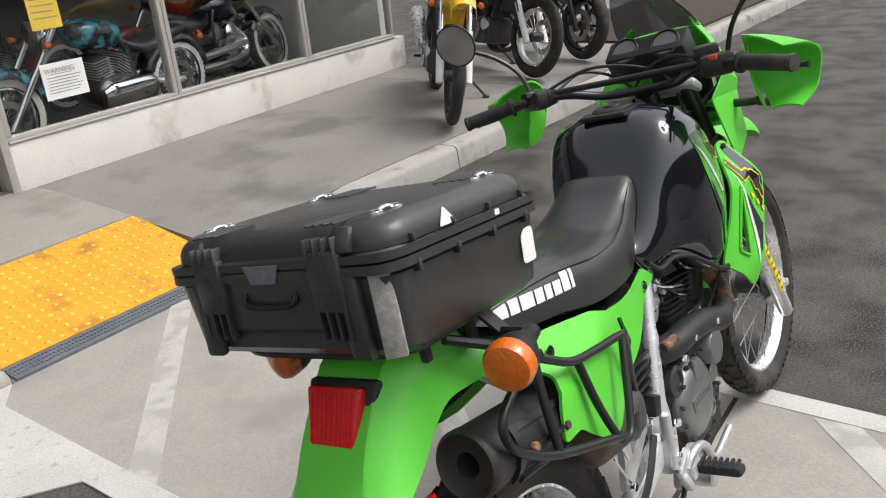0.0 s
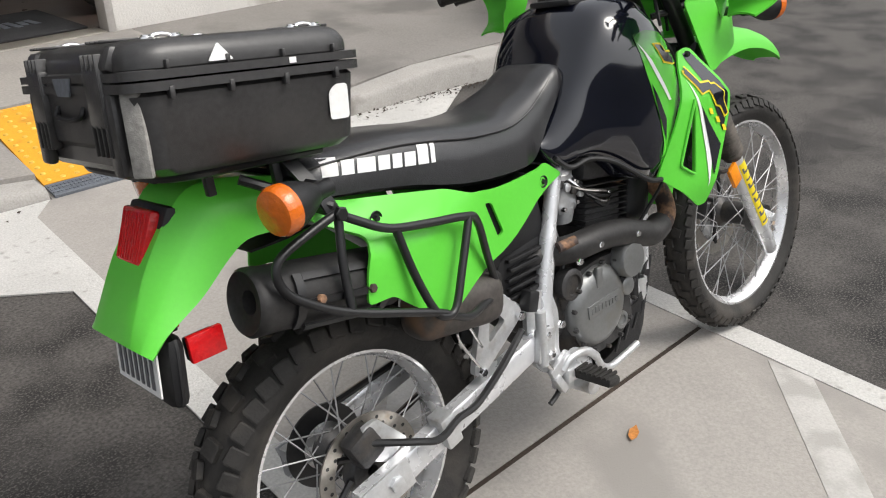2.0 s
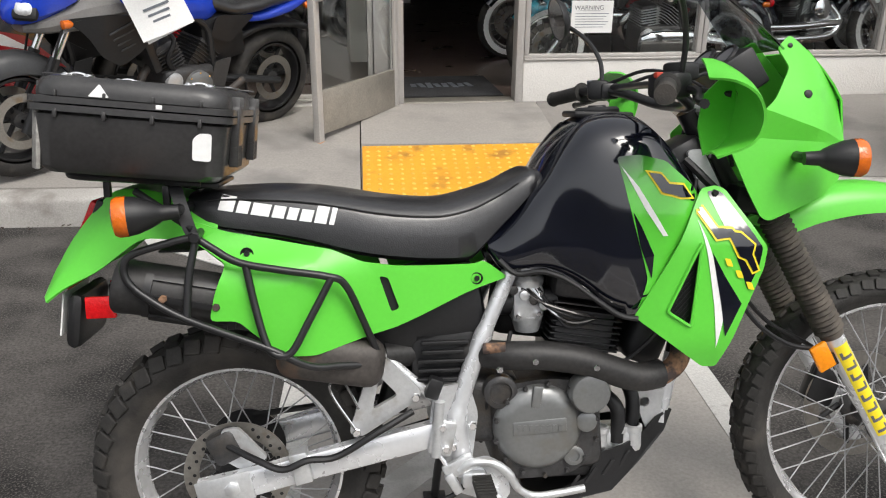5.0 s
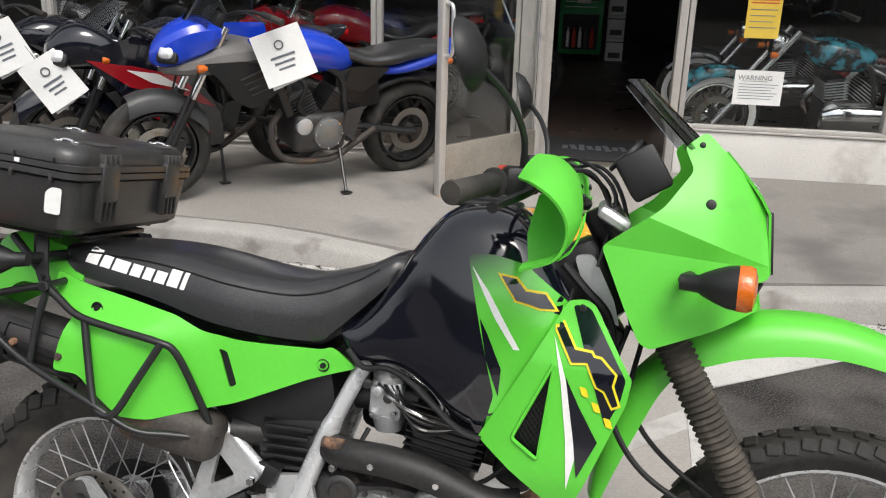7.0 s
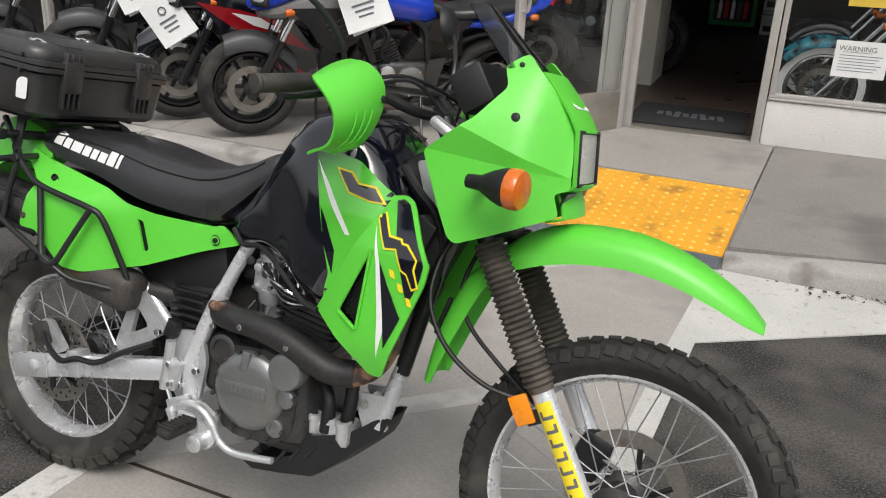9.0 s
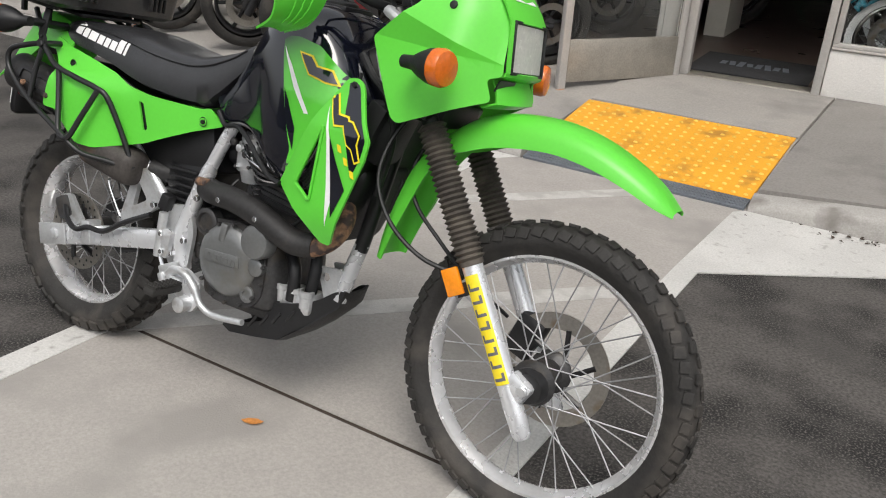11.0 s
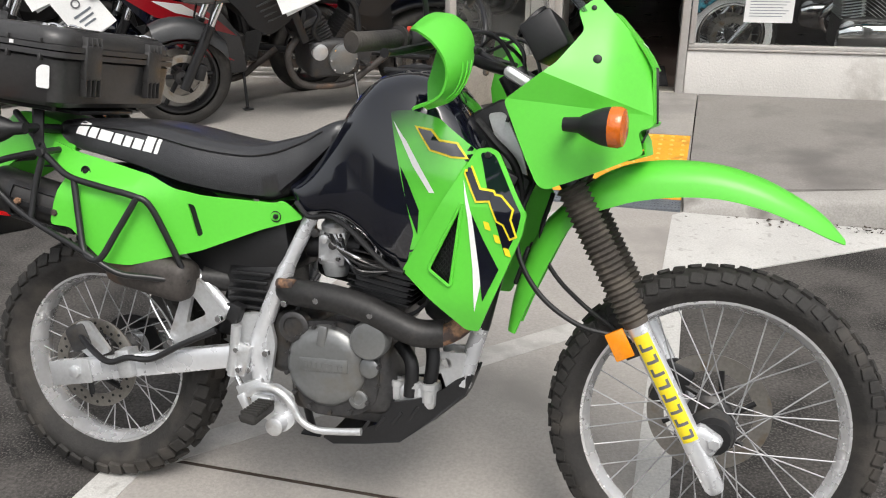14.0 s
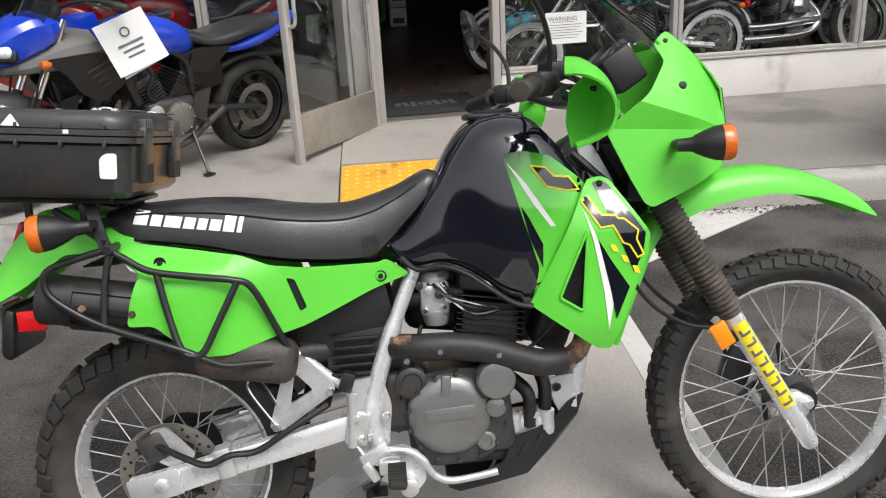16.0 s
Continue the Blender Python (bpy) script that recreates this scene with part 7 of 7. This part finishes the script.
        part("headlamp", box((fx(0.9) + 0.115, 0, 0.87), (0.03, 0.14, 0.10), 0.012), LAMPS, b, "bright headlamp")
    part("side_stand", tube([(0.54, 0.10, 0.30), (0.60, 0.35, 0.35 * math.tan(radians(lean)) + 0.012)], 0.010, 8), STEEL, b)
    part("stand_foot", box((0.60, 0.355, 0.355 * math.tan(radians(lean)) + 0.006), (0.06, 0.05, 0.01), 0.003, (lean, 0, 0)), STEEL, b)
    return b


LAMPS = material("bright white lamp lens", (0.75, 0.76, 0.78), 0.15, 0.4, vary=0.2, scale=40, coat=0.8)
OUT = "motorcycles parked outside the shop"
IN = "cruisers behind the shop window"
street_bike("blue and black adventure motorcycle parked before the shop", (-0.16, 4.075), (-1.34, 2.965), "adventure", BLUE, BLACK, 9, OUT)
street_bike("red and black sport motorcycle parked beside a blue one", (-0.95, 4.10), (-1.97, 3.11), "sport", TANK, TANK, 9, OUT)
street_bike("black naked motorcycle parked on the pavement", (-1.80, 4.18), (-2.82, 3.20), "naked", TANK, BLACK, 9, OUT)
street_bike("silver and black motorcycle at the row's end", (-2.72, 4.22), (-3.74, 3.26), "naked", SILVER, BLACK, 9, OUT)
street_bike("yellow dual-sport motorcycle parked by the kerb", (4.95, 3.48), (3.80, 2.62), "dirt", YPAINT, YPAINT, 9, OUT)
street_bike("white and red dirt bike with spoked wheels", (6.02, 4.00), (5.42, 2.77), "dirt", RED, WHITE, 9, OUT, ALLOY)
street_bike("black motorcycle parked beside the shop corner", (6.95, 3.95), (6.31, 2.70), "naked", BLACK, BLACK, 9, OUT)
street_bike("black cruiser with teal flame paint and chrome engine", (3.52, 5.10), (1.97, 4.98), "cruiser", TEAL, TANK, 7, IN, CHROME, z=FZ)
street_bike("black cruiser with white-wall spoked wheels", (3.78, 5.30), (5.25, 5.60), "cruiser", TANK, TANK, 7, IN, CHROME, z=FZ)
street_bike("dark red cruiser with chrome pipes", (5.45, 6.35), (3.95, 6.20), "cruiser", RED, TANK, 7, IN, CHROME, z=FZ)
street_bike("black chopper standing deep in the showroom", (3.5, 6.6), (2.0, 6.4), "cruiser", TANK, RED, 7, IN, CHROME, z=FZ)
street_bike("red sport motorcycle inside behind the window", (-0.2, 5.6), (-1.6, 5.2), "sport", RED, RED, 8, "motorcycles inside the shop", z=FZ)
street_bike("dark motorcycle standing inside beside the door", (-0.9, 7.4), (0.55, 7.2), "naked", TANK, BLACK, 8, "motorcycles inside the shop", z=FZ)
street_bike("black motorcycle inside behind the far window", (-2.2, 5.6), (-3.6, 5.4), "naked", BLACK, RED, 8, "motorcycles inside the shop", z=FZ)


def price_tag(p, turn, w=0.20, h=0.26, tint=PAPER):
    """A paper sale tag hanging from a handlebar, slightly curled, with a plain printed ring and bars."""
    t = thing("price_tag", "white paper sale tag hanging on a motorcycle", "tag", Matrix.Translation(p) @ pose(0, 0, 0, *turn), "sale tags")
    part("sheet", sheet([[(-w / 2, -h / 2), (w / 2, -h / 2), (w / 2, h / 2), (-w / 2, h / 2)]], lambda u, v: (u, 0.4 * u * u - 0.5 * v * v * (v < 0), v), 0.0015, 0.04), tint, t)
    part("sheet", sheet([[(-w / 2 + 0.02, -h / 2 - 0.02), (w / 2 + 0.01, -h / 2), (w / 2, h / 2 - 0.01), (-w / 2, h / 2 - 0.01)]], lambda u, v: (u, 0.012 + 0.3 * u * u, v), 0.0015, 0.04), tint, t)
    part("ring", lathe((0.0, -0.004, 0.06), (0, -1, 0), [(0, 0.026), (0.001, 0.026), (0.001, 0.018), (0, 0.018)], 20, loop=True), INK, t)
    for k in range(3):
        part("bar", box((0.0, -0.003, 0.0 - k * 0.032), (w * (0.5 - 0.08 * k), 0.001, 0.012)), GRATE, t, smooth=0)
    part("string", tube([(0, 0.01, h / 2 - 0.02), (0, 0.03, h / 2 + 0.08)], 0.0015, 5), BLACK, t)


price_tag((-0.585, 3.02, 1.020), (0, -20, 15), 0.27, 0.28)
price_tag((-1.87, 2.91, 0.84), (0, -32, 32), 0.23, 0.28)
price_tag((-2.22, 3.01, 1.0), (0, -24, 34), 0.23, 0.27)
price_tag((-3.35, 3.15, 1.0), (0, -12, 32), 0.20, 0.24)

# ---- inside the shop ----
cab = thing("tool_cabinet", "green enamel tool cabinet on castors", "cabinet", pose(1.00, 12.15, FZ))
part("carcass", box((0, 0, 0.53), (0.66, 0.46, 0.86), 0.012), TOOLGREEN, cab)
for k in range(3):
    dr = part("drawer", box((0, -0.236, 0.78 + k * 0.075), (0.60, 0.012, 0.066), 0.004), TOOLGREEN, cab)
    part("handle", box((0, -0.247, 0.80 + k * 0.075), (0.5, 0.012, 0.012), 0.003), ALLOY, dr)
# dark plate on the solid front, coloured as the cabinet's shaded hollow
part("opening", box((0, -0.2315, 0.43), (0.54, 0.004, 0.52), 0), DARKWALL, cab)
for k, (x, mt) in enumerate(((-0.18, ALLOY), (-0.09, REDINK), (0.0, ALLOY), (0.09, INK), (0.18, REDINK))):
    part("bottle", lathe((x, -0.248, 0.20), (0, 0, 1), [(0, 0), (0, 0.03), (0.22, 0.03), (0.26, 0.012), (0.30, 0.012), (0.30, 0)], 14), mt, cab, "small bottle")
part("label_plate", box((0.03, -0.246, 0.93), (0.2, 0.002, 0.15), 0), PAPER, cab)
for x in (-0.27, 0.27):
    for y in (-0.17, 0.17):
        part("castor", lathe((x - 0.012, y, 0.045), (1, 0, 0), [(0, 0.0), (0, 0.045), (0.024, 0.045), (0.024, 0)], 16), RUBBER, cab)
for k in range(3):
    bx_ = thing("carton", "white cardboard carton stacked on showroom floor", "carton", pose(1.54, 12.2, FZ + 0.345 * k), "stacked cartons")
    part("carton_body", box((0, 0, 0.17), (0.26, 0.32, 0.335), 0.004), PAPER, bx_)
    part("label_patch", box((0, -0.1615, 0.09), (0.18, 0.002, 0.08), 0), INK, bx_, smooth=0)
    part("tape", box((0, -0.1612, 0.29), (0.26, 0.002, 0.02), 0), GRATE, bx_, smooth=0)

# planted strip beyond the parked bikes
structure(ground_quad("planting_bed", [(7.3, kerb_y(7.3) + 0.2), (26, kerb_y(26) + 0.2), (26, 3.4), (7.3, 3.9)], lambda x, y: walk_z(x, y) + 0.03, SOIL, 0.06), "brown bark-covered planting bed behind the kerb", "planting bed")
